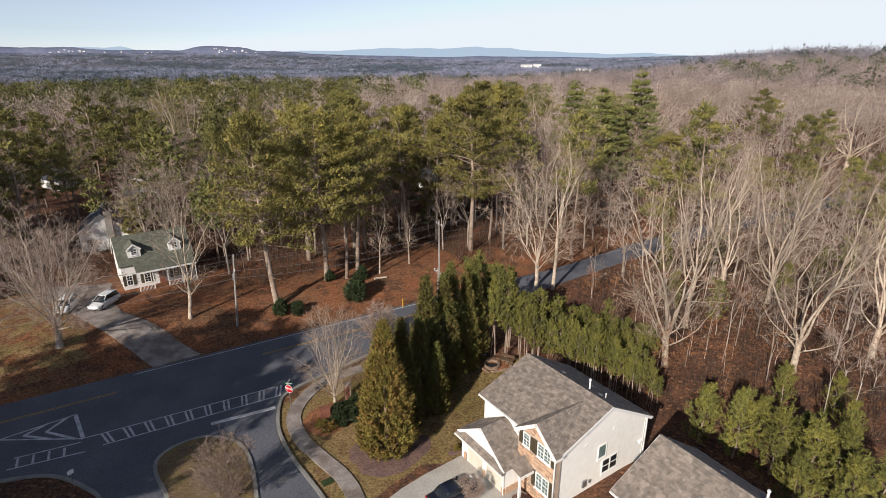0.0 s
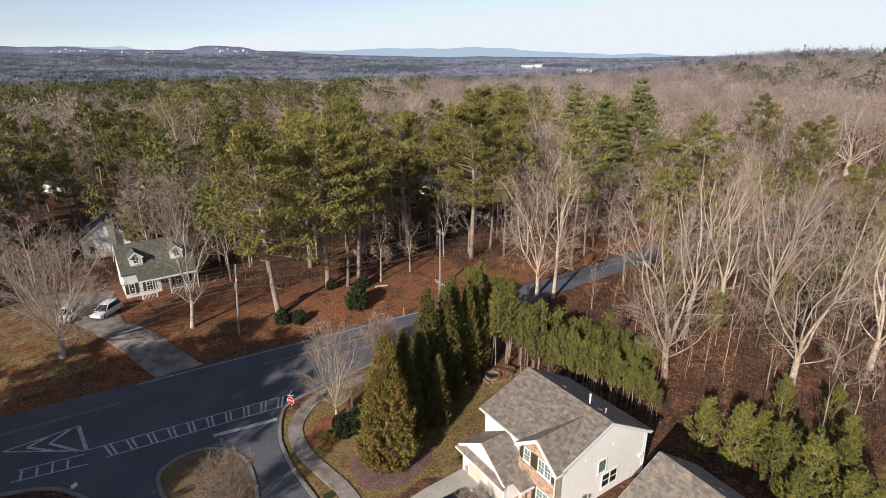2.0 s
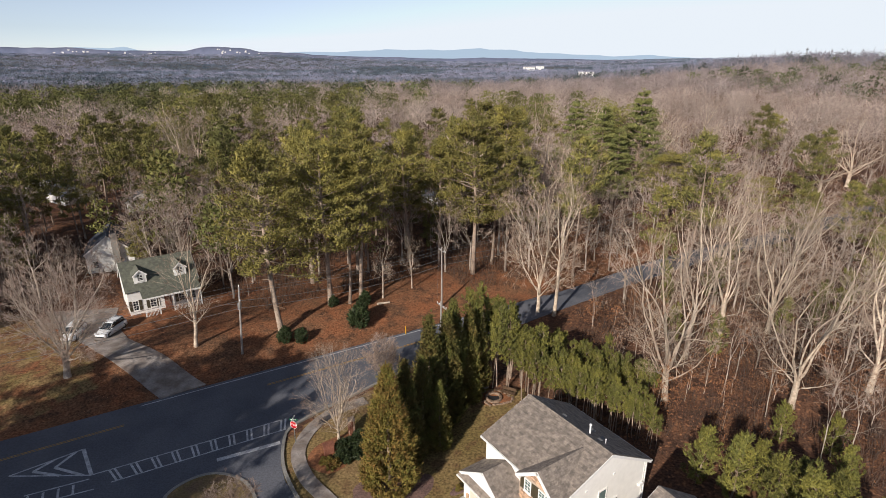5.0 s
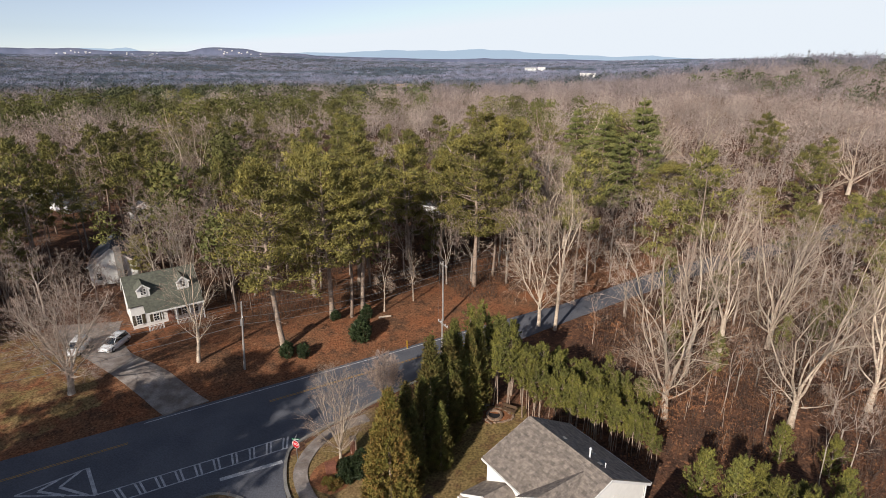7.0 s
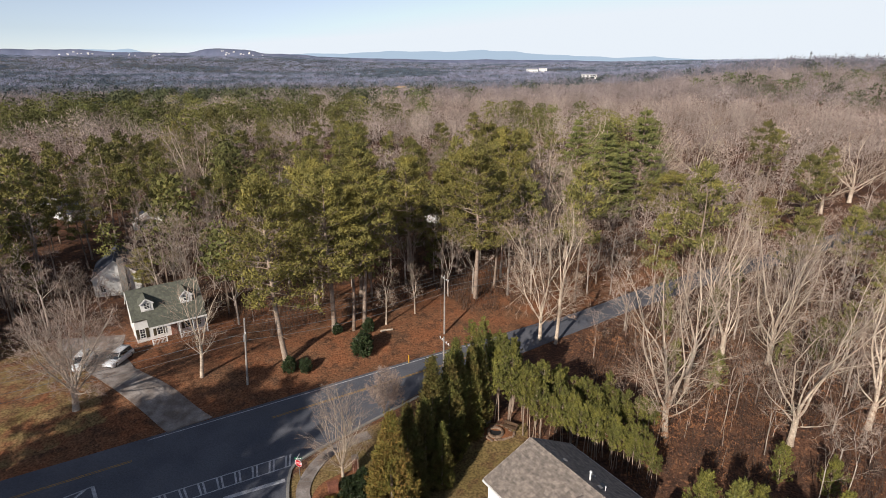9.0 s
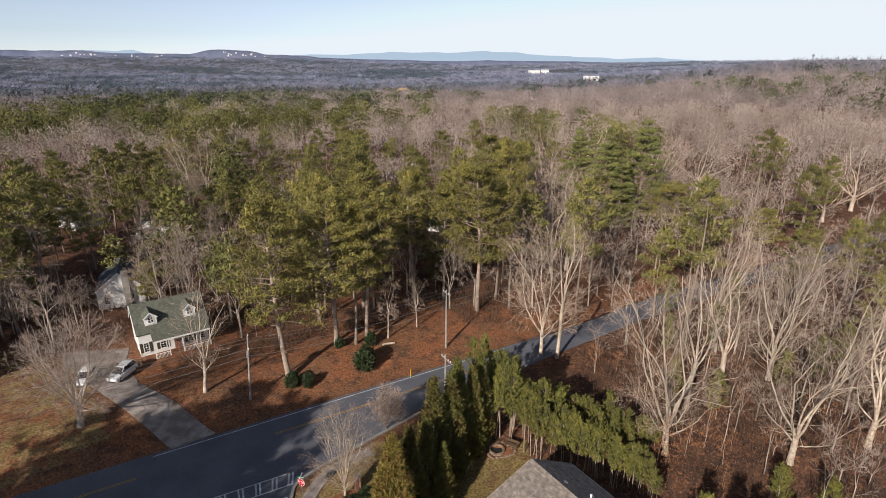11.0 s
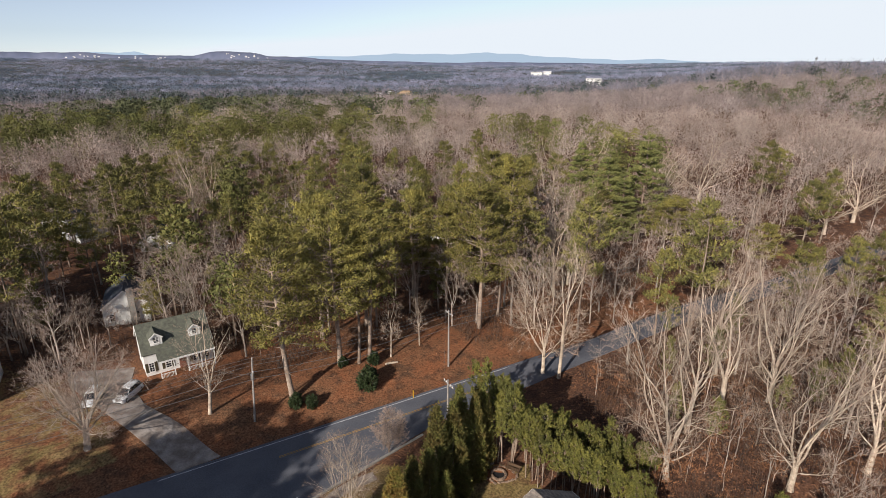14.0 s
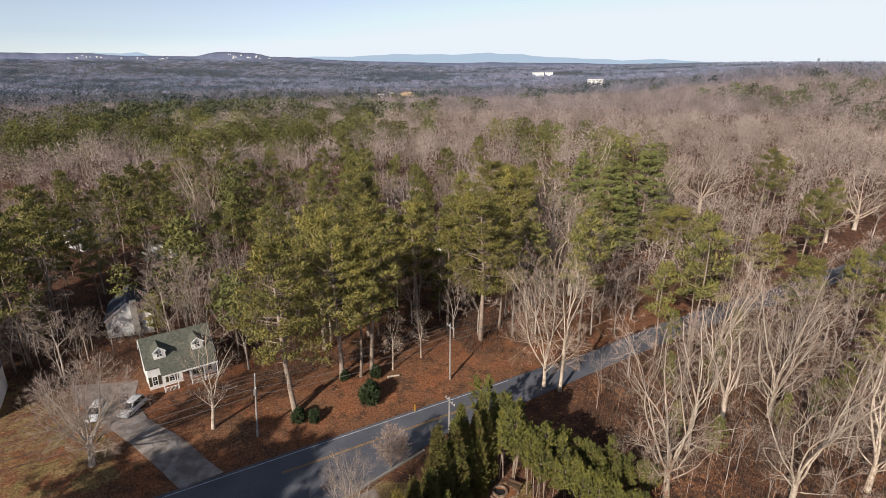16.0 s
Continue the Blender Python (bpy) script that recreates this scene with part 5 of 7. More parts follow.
# a black surface that emits one flat colour, standing in for hazy air
def haze_glow(name, color, strength):
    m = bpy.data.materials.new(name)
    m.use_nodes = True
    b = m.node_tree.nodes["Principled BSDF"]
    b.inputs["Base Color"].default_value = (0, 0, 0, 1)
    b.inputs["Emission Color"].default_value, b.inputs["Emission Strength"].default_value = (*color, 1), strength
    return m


# the mountains are self-lit: their pale blue imitates the haze before them
skyline("backdrop_mountains", "mountains on the horizon, glowing pale blue for haze", [(-4200, 60), (-3500, 80), (-3125, 96), (-2935, 92), (-2864, 89), (-2791, 94), (-2719, 101), (-2672, 94), (-2605, 72), (-2322, 45), (-1460, 56), (-1172, 67), (-885, 63), (-789, 72), (-598, 79), (-502, 88), (-311, 82), (-120, 87), (-25, 80), (71, 85), (213, 94), (285, 101), (357, 90), (571, 86), (668, 72), (787, 63), (955, 61), (1075, 50), (1267, 48), (1411, 37), (1649, 47), (1744, 51), (1817, 42), (1986, 31), (2371, 21), (4200, 12)], 4820, -90, haze_glow("haze_blue", (0.44, 0.56, 0.70), 1.0))
# wooded hills; their blue-grey is distance haze put into the base colour
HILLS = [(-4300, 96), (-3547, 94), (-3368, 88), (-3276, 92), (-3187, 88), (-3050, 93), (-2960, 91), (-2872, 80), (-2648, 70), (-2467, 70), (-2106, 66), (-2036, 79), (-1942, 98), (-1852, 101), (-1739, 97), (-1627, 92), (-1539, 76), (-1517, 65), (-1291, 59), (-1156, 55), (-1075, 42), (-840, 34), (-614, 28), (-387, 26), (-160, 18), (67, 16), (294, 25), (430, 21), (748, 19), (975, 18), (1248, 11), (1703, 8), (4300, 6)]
skyline("backdrop_hills", "wooded hills before the mountains, coloured blue-grey for haze", HILLS, 4560, -90, material("hazed_woods", (0.165, 0.182, 0.262), 1.0, 0.12, 120.0, 0.02, 0.0, tint=(0.125, 0.145, 0.22)))


# ---- houses ----
def shingles(name, parent, p0, p1, p2, p3, mat, seed, row=0.2, tab=0.42, thick=0.14):
    """A roof slope as a slab, covered with courses of overlapping tabs. p0, p1: along the eave; p2, p3: the ridge above them."""
    rng = random.Random(seed)
    p0, p1, p2, p3 = (Vector(p) for p in (p0, p1, p2, p3))
    nrm = (p1 - p0).cross(p3 - p0)
    if nrm.length < 1e-6:
        nrm = (p1 - p0).cross(p2 - p0)
    nrm.normalize()
    if nrm.z < 0:
        nrm = -nrm
    bm = bmesh.new()
    cs = [p0, p1, p2, p3] if (p2 - p3).length > 0.05 else [p0, p1, p2]
    hi, lo = [bm.verts.new(p) for p in cs], [bm.verts.new(p - nrm * thick) for p in cs]
    bm.faces.new(hi)
    bm.faces.new(lo[::-1])
    for i in range(len(cs)):
        j = (i + 1) % len(cs)
        bm.faces.new((lo[i], lo[j], hi[j], hi[i]))
    bmesh.ops.recalc_face_normals(bm, faces=bm.faces[:])
    deck = part(name, bm, mat, parent)
    height = max((p3 - p0).length, (p2 - p1).length)
    rows = max(2, int(height / row))
    verts, faces = [], []
    for r in range(rows):
        f0, f1 = r / rows, min((r + 1.15) / rows, 1.0)
        a0, b0, a1, b1 = p0.lerp(p3, f0), p1.lerp(p2, f0), p0.lerp(p3, f1), p1.lerp(p2, f1)
        width = (b0 - a0).length
        g = 0.0
        cuts = [0.0]
        while g < 1.0 and width > 0.1:
            g += tab * rng.uniform(0.5, 1.5) / width
            cuts.append(min(g, 1.0))
        for u, v in zip(cuts, cuts[1:]):
            k = len(verts)
            up = nrm * (0.035 + rng.uniform(0, 0.012))
            q = [a0.lerp(b0, u) + up, a0.lerp(b0, v) + up, a1.lerp(b1, v) + nrm * 0.012, a1.lerp(b1, u) + nrm * 0.012]
            verts += q + [q[0] - up * 0.9, q[1] - up * 0.9]
            faces += [(k, k + 1, k + 2, k + 3), (k + 4, k + 5, k + 1, k)]
    tabs = child("shingle_course", mesh_of("shingle_course", verts, faces, (mat,)), deck)
    tagged(tabs, kind="stuff")
    return deck


def roof_material(name, base, dark, spread):
    return material(name, base, 0.92, 0.12, 0.42, 7.0, 0.3, tint=dark, island=spread)


ROOF_BROWN = roof_material("mottled_brown_shingles", (0.285, 0.24, 0.20), (0.185, 0.157, 0.135), 0.2)
ROOF_GREEN = roof_material("green_grey_roof", (0.135, 0.14, 0.108), (0.10, 0.104, 0.084), 0.14)
ROOF_BLUE = roof_material("slate_blue_roof", (0.085, 0.095, 0.12), (0.07, 0.078, 0.095), 0.14)


def panel(bm, axis, at, u0, u1, z0, z1, t0, t1):
    """A flat box on a wall: axis 'x' or 'y' is the wall's normal, at its place; t0, t1 the depth range from there."""
    if axis == "x":
        add_box(bm, at + t0, at + t1, u0, u1, z0, z1)
    else:
        add_box(bm, u0, u1, at + t0, at + t1, z0, z1)


def window(parent, name, axis, at, u0, u1, z0, z1, out, cols=1, grid=(0, 0), shutters=False, glass=None, frame_mat=None):
    """A window on a wall whose outside is towards out (-1 or 1): casing, sill, panes and glazing bars."""
    glass, frame_mat = glass or GLASS, frame_mat or TRIM
    def rng_(a, b):
        return (min(a * out, b * out), max(a * out, b * out))
    fr = bmesh.new()
    w = 0.09
    d = rng_(0.0, 0.07)
    for a, b, c, e in ((u0, u1, z0, z0 + w), (u0, u1, z1 - w, z1), (u0, u0 + w, z0 + w, z1 - w), (u1 - w, u1, z0 + w, z1 - w)):
        panel(fr, axis, at, a, b, c, e, *d)
    for k in range(1, cols):
        u = u0 + (u1 - u0) * k / cols
        panel(fr, axis, at, u - w / 2, u + w / 2, z0 + w, z1 - w, *d)
    win = part(name, fr, frame_mat, parent, "white window frame")
    for k in range(cols):
        a, b = u0 + (u1 - u0) * k / cols + w * 0.5, u0 + (u1 - u0) * (k + 1) / cols - w * 0.5
        g = bmesh.new()
        panel(g, axis, at, a, b, z0 + w, z1 - w, *rng_(0.0, 0.025))
        part("pane", g, glass, win)
        if grid[0]:
            bars = bmesh.new()
            for i in range(1, grid[0]):
                u = a + (b - a) * i / grid[0]
                panel(bars, axis, at, u - 0.014, u + 0.014, z0 + w, z1 - w, *rng_(0.025, 0.04))
            for i in range(1, grid[1]):
                z = z0 + (z1 - z0) * i / grid[1]
                h = 0.035 if i * 2 == grid[1] else 0.014
                panel(bars, axis, at, a, b, z - h, z + h, *rng_(0.025, 0.045))
            part("glazing_bar", bars, frame_mat, win)
    sl = bmesh.new()
    panel(sl, axis, at, u0 - 0.06, u1 + 0.06, z0 - 0.08, z0, *rng_(0.0, 0.12))
    part("sill", sl, frame_mat, win)
    if shutters:
        for a in (u0 - 0.46, u1 + 0.04):
            sh = bmesh.new()
            panel(sh, axis, at, a, a + 0.42, z0, z1, *rng_(0.0, 0.05))
            n = int((z1 - z0) / 0.09)
            for i in range(n):
                z = z0 + 0.06 + i * 0.09
                panel(sh, axis, at, a + 0.05, a + 0.37, z, z + 0.045, *rng_(0.05, 0.065))
            part("shutter", sh, SHUTTER, parent, "olive louvred shutter")
    return win


def wall(parent, name, poly, axis, a, b, mat, label=""):
    """A wall from a polygon in its own plane (u, z), between a and b along its normal."""
    bm = bmesh.new()
    pt = (lambda t, u, z: (t, u, z)) if axis == "x" else (lambda t, u, z: (u, t, z))
    lo, hi = [bm.verts.new(pt(a, u, z)) for u, z in poly], [bm.verts.new(pt(b, u, z)) for u, z in poly]
    n = len(poly)
    bm.faces.new(hi)
    bm.faces.new(lo[::-1])
    for i in range(n):
        bm.faces.new((lo[i], lo[(i + 1) % n], hi[(i + 1) % n], hi[i]))
    bmesh.ops.recalc_face_normals(bm, faces=bm.faces[:])
    return part(name, bm, mat, parent, label)


def beam(parent, name, a, b, w, h, mat, label=""):
    """A board from a to b, w wide across and h deep downwards."""
    a, b = Vector(a), Vector(b)
    d = (b - a).normalized()
    side = d.cross(Vector((0, 0, 1)))
    side = side.normalized() * w / 2 if side.length > 1e-4 else Vector((w / 2, 0, 0))
    dn = side.cross(d).normalized() * h
    if dn.z > 0:
        dn = -dn
    bm = bmesh.new()
    vs = [bm.verts.new(p) for q in (a, b) for p in (q - side, q + side, q + side + dn, q - side + dn)]
    for f in ((0, 1, 2, 3), (7, 6, 5, 4), (0, 4, 5, 1), (1, 5, 6, 2), (2, 6, 7, 3), (3, 7, 4, 0)):
        bm.faces.new([vs[i] for i in f])
    bmesh.ops.recalc_face_normals(bm, faces=bm.faces[:])
    return part(name, bm, mat, parent, label)


SIDING_NEAR = material("cream_white_siding", (0.90, 0.88, 0.83), 0.65, 0.04, 4.0, 2.0, 0.04)


def near_house(x, y, rz, z, full=True, L=10.0, W=11.3, ridge=8.1, front=5.9, rear=4.9):
    """Two storeys; local x runs from the front to the back, y from the near gable to the far one."""
    h = empty("house", pose(x, y, z, 0, 0, rz), "two-storey cream house with a stone front and brown shingle roof" if full else "cream neighbouring house with a brown shingle roof", "house")
    front, rear, ridge = front - z, rear - z, ridge - z
    mid = W / 2
    gable = [(0.35, -0.4), (W - 0.35, -0.4), (W - 0.35, rear + 0.02), (mid, ridge - 0.16), (0.35, front + 0.0)]
    wall(h, "gable_wall", gable, "y", 0.35, 0.6, SIDING_NEAR)
    wall(h, "gable_wall", gable, "y", L - 0.6, L - 0.35, SIDING_NEAR)
    wall(h, "front_wall", [(0.6, -0.4), (L - 0.6, -0.4), (L - 0.6, front - 0.05), (0.6, front - 0.05)], "x", 0.35, 0.6, SIDING_NEAR)
    wall(h, "rear_wall", [(0.6, -0.4), (L - 0.6, -0.4), (L - 0.6, rear - 0.05), (0.6, rear - 0.05)], "x", W - 0.6, W - 0.35, SIDING_NEAR)
    shingles("front_roof_slope", h, (0, 0, front), (0, L, front), (mid, L, ridge), (mid, 0, ridge), ROOF_BROWN, 1)
    shingles("rear_roof_slope", h, (W, 0, rear), (W, L, rear), (mid, L, ridge), (mid, 0, ridge), ROOF_BROWN, 2)
    rc = bmesh.new()
    for k in range(int(L / 0.32)):
        y0 = k * 0.32
        vs = [rc.verts.new(p) for p in ((mid - 0.16, y0, ridge - 0.02), (mid, y0, ridge + 0.065), (mid + 0.16, y0, ridge - 0.02), (mid - 0.16, y0 + 0.31, ridge + 0.0), (mid, y0 + 0.31, ridge + 0.045), (mid + 0.16, y0 + 0.31, ridge + 0.0))]
        rc.faces.new((vs[0], vs[1], vs[4], vs[3]))
        rc.faces.new((vs[1], vs[2], vs[5], vs[4]))
    tagged(part("ridge_cap", rc, ROOF_BROWN, h), kind="stuff")
    for yy in (-0.02, L + 0.02):
        beam(h, "rake_board", (0, yy, front - 0.02), (mid, yy, ridge - 0.02), 0.05, 0.24, TRIM)
        beam(h, "rake_board", (W, yy, rear - 0.02), (mid, yy, ridge - 0.02), 0.05, 0.24, TRIM)
    beam(h, "gutter", (-0.08, 0, front - 0.05), (-0.08, L, front - 0.05), 0.13, 0.13, TRIM)
    beam(h, "gutter", (W + 0.08, 0, rear - 0.05), (W + 0.08, L, rear - 0.05), 0.13, 0.13, TRIM)
    beam(h, "downpipe", (W - 0.2, 0.28, rear - 0.2), (W - 0.2, 0.28, -0.3), 0.09, 0.09, TRIM)
    wall(h, "corner_board", [(0.3, -0.3), (0.46, -0.3), (0.46, front), (0.3, front)], "y", 0.32, 0.35, TRIM)
    wall(h, "corner_board", [(W - 0.48, -0.3), (W - 0.34, -0.3), (W - 0.34, rear), (W - 0.48, rear)], "y", 0.32, 0.35, TRIM)
    # vents and flues on the rear slope
    def on_rear(u, yy, lift=0.0):
        f = (u - mid) / mid
        return Vector((u, yy, ridge + (rear - ridge) * f + lift))
    for u, yy, hh, r in ((mid + 0.9, 3.2, 0.95, 0.08), (mid + 1.2, 1.7, 0.45, 0.04)):
        p = on_rear(u, yy)
        flue = part("flue_pipe", cyl(p.x, p.y, p.z - 0.1, p.z + hh, r, n=10), PVC, h, "white flue pipe")
        part("flue_cap", cyl(p.x, p.y, p.z + hh, p.z + hh + 0.09, r * 1.6, r * 1.2, 10), PVC, flue)
    for u, yy in ((mid + 0.8, 6.2), (mid + 1.0, 2.2), (mid + 2.2, 4.0), (mid + 1.9, 2.6)):
        p = on_rear(u, yy)
        part("roof_vent", box(p.x - 0.22, p.x + 0.22, p.y - 0.22, p.y + 0.22, p.z - 0.08, p.z + 0.11, 0.03), CABLE, h, "dark low roof vent")
    if not full:
        window(h, "window", "x", 0.35, 6.0, 6.9, 3.6, 4.9, -1, 1, (2, 4))
        window(h, "window", "x", 0.35, 2.6, 3.5, 3.6, 4.9, -1, 1, (2, 4))
        return h
    # near gable: windows, vents, meter
    window(h, "window", "y", 0.35, 4.85, 5.9, 3.05 - z, 4.4 - z, -1, 1)
    window(h, "window", "y", 0.35, 5.5, 7.5, 0.75 - z + 0.5, 2.3 - z + 0.4, -1, 2, (1, 2), glass=GLASS_D)
    part("meter_box", box(3.2, 3.65, 0.2, 0.35, 0.6, 1.25, 0.02), METAL, h, "grey electricity meter box")
    part("meter_box", box(4.0, 4.2, 0.22, 0.35, 0.7, 1.0, 0.02), METAL, h, "small grey utility box")
    part("wall_vent", box(6.5, 6.8, 0.3, 0.35, 4.9, 5.1, 0.02), TRIM, h, "small white wall vent")
    part("wall_vent", box(3.2, 3.45, 0.3, 0.35, 4.7, 4.9, 0.02), TRIM, h, "small white wall vent")
    part("wall_vent", box(10.2, 10.75, 0.1, 0.35, 1.9, 2.15, 0.03), TRIM, h, "white vent hood")
    # stone bay with its own gable
    ax, ay, az = -0.3, 2.2, 7.75 - z
    fe = front + 0.0
    bay = wall(h, "stone_bay", [(0.2, -0.4), (4.35, -0.4), (4.35, fe), (ay, az - 0.22), (0.2, fe)], "x", ax, 0.35, MORTAR, "tan stacked-stone front")
    deep = mid * (az - front) / (ridge - front)
    shingles("bay_roof_slope", h, (ax - 0.25, -0.12, fe - 0.02), (0.0, -0.12, fe - 0.02), (deep, ay, az), (ax - 0.25, ay, az), ROOF_BROWN, 3)
    shingles("bay_roof_slope", h, (ax - 0.25, 4.62, fe - 0.02), (0.0, 4.62, fe - 0.02), (deep, ay, az), (ax - 0.25, ay, az), ROOF_BROWN, 4)
    for yy in (-0.14, 4.64):
        beam(h, "rake_board", (ax - 0.27, yy, fe - 0.02), (ax - 0.27, ay, az + 0.0), 0.06, 0.30, TRIM)
        part("eave_return", box(ax - 0.3, ax + 0.5, min(yy, yy + (0.5 if yy < 0 else -0.5)), max(yy, yy + (0.5 if yy < 0 else -0.5)), fe - 0.28, fe - 0.14, 0.02), TRIM, h)
    window(bay, "window", "x", ax, 2.95, 3.75, 4.75 - z, 6.0 - z, -1, 1, (2, 4), True)
    window(bay, "window", "x", ax, 0.62, 2.1, 4.7 - z, 6.05 - z, -1, 2, (2, 4), True)
    window(bay, "window", "x", ax, 0.62, 2.1, 1.65 - z, 3.2 - z, -1, 2, (2, 4), True)
    stones = random.Random(31)
    tile = {}
    for k in range(6):
        bm = bmesh.new()
        w, hh = stones.uniform(0.22, 0.5), stones.uniform(0.1, 0.2)
        add_box(bm, -0.05, 0.0, -w / 2, w / 2, 0.0, hh)
        for v in bm.verts:
            v.co += Vector((stones.uniform(-0.012, 0.0), stones.uniform(-0.02, 0.02), stones.uniform(-0.012, 0.012)))
        me = bpy.data.meshes.new("stone")
        bm.to_mesh(me)
        bm.free()
        me.materials.append(STONE)
        tile[k] = (me, w, hh)
    zz, taken = -0.2, [(2.45, 4.2, 4.7 - z, 6.1 - z), (0.12, 2.6, 4.65 - z, 6.15 - z), (0.12, 2.6, 1.55 - z, 3.3 - z)]
    while zz < az - 0.35:
        yy = 0.22
        row_h = stones.choice((0.14, 0.17, 0.2))
        while yy < 4.3:
            me, w, hh = tile[stones.randrange(6)]
            yc = yy + w / 2
            top_z = fe + (az - 0.22 - fe) * (1 - abs(yc - ay) / (4.35 - ay if yc > ay else ay - 0.2)) if zz + hh > fe else 99
            free = not any(a - w / 2 < yc < b + w / 2 and c - hh < zz < e for a, b, c, e in taken)
            if free and yc + w / 2 < 4.36 and zz + hh < top_z - 0.06:
                st = child("stone", me, bay)
                st.location = (ax, yc, zz)
            yy += w + 0.02
        zz += row_h
    beam(h, "downpipe", (ax - 0.05, 0.12, fe - 0.25), (ax - 0.05, 0.12, -0.3), 0.08, 0.08, TRIM)
    # garage wing with its front gable and pent roof
    gx, g0, g1, ga, gz = -2.2, 3.7, 9.55, 6.6, 5.35 - z
    ge = 3.25 - z
    garage = wall(h, "garage_front", [(g0, -0.4), (g1, -0.4), (g1, ge), (ga, gz - 0.2), (g0, ge)], "x", gx, gx + 0.2, SIDING_NEAR)
    wall(h, "garage_side", [(gx + 0.2, -0.4), (0.35, -0.4), (0.35, ge), (gx + 0.2, ge)], "y", g0, g0 + 0.2, SIDING_NEAR)
    wall(h, "garage_side", [(gx + 0.2, -0.4), (0.35, -0.4), (0.35, ge), (gx + 0.2, ge)], "y", g1 - 0.2, g1, SIDING_NEAR)
    shingles("garage_roof_slope", h, (gx - 0.3, g1 + 0.3, ge - 0.1), (0.34, g1 + 0.3, ge - 0.1), (0.34, ga, gz), (gx - 0.3, ga, gz), ROOF_BROWN, 5)
    shingles("garage_roof_slope", h, (gx - 0.3, g0 - 0.3, ge - 0.1), (0.34, g0 - 0.3, ge - 0.1), (0.34, ga, gz), (gx - 0.3, ga, gz), ROOF_BROWN, 6)
    shingles("pent_roof", h, (gx - 0.55, g0 - 0.3, ge - 0.3), (gx - 0.55, g1 + 0.3, ge - 0.3), (gx - 0.01, g1 + 0.1, ge + 0.02), (gx - 0.01, g0 - 0.1, ge + 0.02), ROOF_BROWN, 7, 0.2)
    beam(h, "gutter", (gx - 0.6, g0 - 0.3, ge - 0.3), (gx - 0.6, g1 + 0.3, ge - 0.3), 0.1, 0.12, TRIM)
    for yy in (g0 - 0.32, g1 + 0.32):
        beam(h, "rake_board", (gx - 0.32, yy, ge - 0.1), (gx - 0.32, ga, gz + 0.02), 0.06, 0.26, TRIM)
    for a, b in ((3.98, 5.95), (6.5, 8.55)):
        dr = part("garage_door", box(gx - 0.04, gx, a, b, -0.05, 2.2), DOOR_P, garage, "cream panelled garage door")
        for i in range(4):
            for j in range(4):
                u = a + 0.08 + j * (b - a - 0.08) / 4
                part("door_panel", box(gx - 0.055, gx - 0.04, u, u + (b - a) / 4 - 0.1, 0.05 + i * 0.54, 0.05 + i * 0.54 + 0.42, 0.006), DOOR_P, dr)
        cs = bmesh.new()
        for p, q, r, s in ((a - 0.1, a, -0.1, 2.3), (b, b + 0.1, -0.1, 2.3), (a, b, 2.2, 2.3)):
            add_box(cs, gx - 0.06, gx, p, q, r, s)
        part("door_casing", cs, TRIM, garage)
    for a in (3.62, 6.08, 8.75):
        w = 0.3 if a < 9 else 0.5
        part("stone_base", box(gx - 0.14, gx + 0.02, a, a + w, -0.4, 0.75, 0.02), STONE, garage, "tan stone pier base")
    part("stone_base", box(gx + 0.1, 0.2, g0 - 0.1, g0, -0.4, 0.75, 0.02), STONE, garage, "tan stone wainscot")
    beam(h, "downpipe", (gx - 0.1, g0 - 0.05, ge - 0.2), (gx - 0.1, g0 - 0.05, -0.3), 0.09, 0.09, TRIM)
    # porch
    shingles("porch_roof", h, (gx + 0.5, 2.35, ge - 0.15), (-0.31, 2.35, ge - 0.15), (-0.31, g0 - 0.25, ge + 0.65), (gx + 0.5, g0 - 0.25, ge + 0.05), ROOF_BROWN, 8, 0.22)
    beam(h, "porch_fascia", (gx + 0.48, 2.3, ge - 0.16), (-0.31, 2.3, ge - 0.16), 0.08, 0.22, TRIM)
    beam(h, "porch_post", (gx + 0.65, 2.5, ge - 0.3), (gx + 0.65, 2.5, -0.3), 0.18, 0.18, TRIM)
    part("porch_floor", box(gx + 0.3, -0.32, 2.2, g0 - 0.01, -0.4, 0.02), CONCRETE, h)
    return h


near_house(8.87, 33.68, 34.0, 0.45)
near_house(17.3, 21.6, 31.0, 0.45, False, 10.6, 9.4, 8.4, 5.6, 5.2)


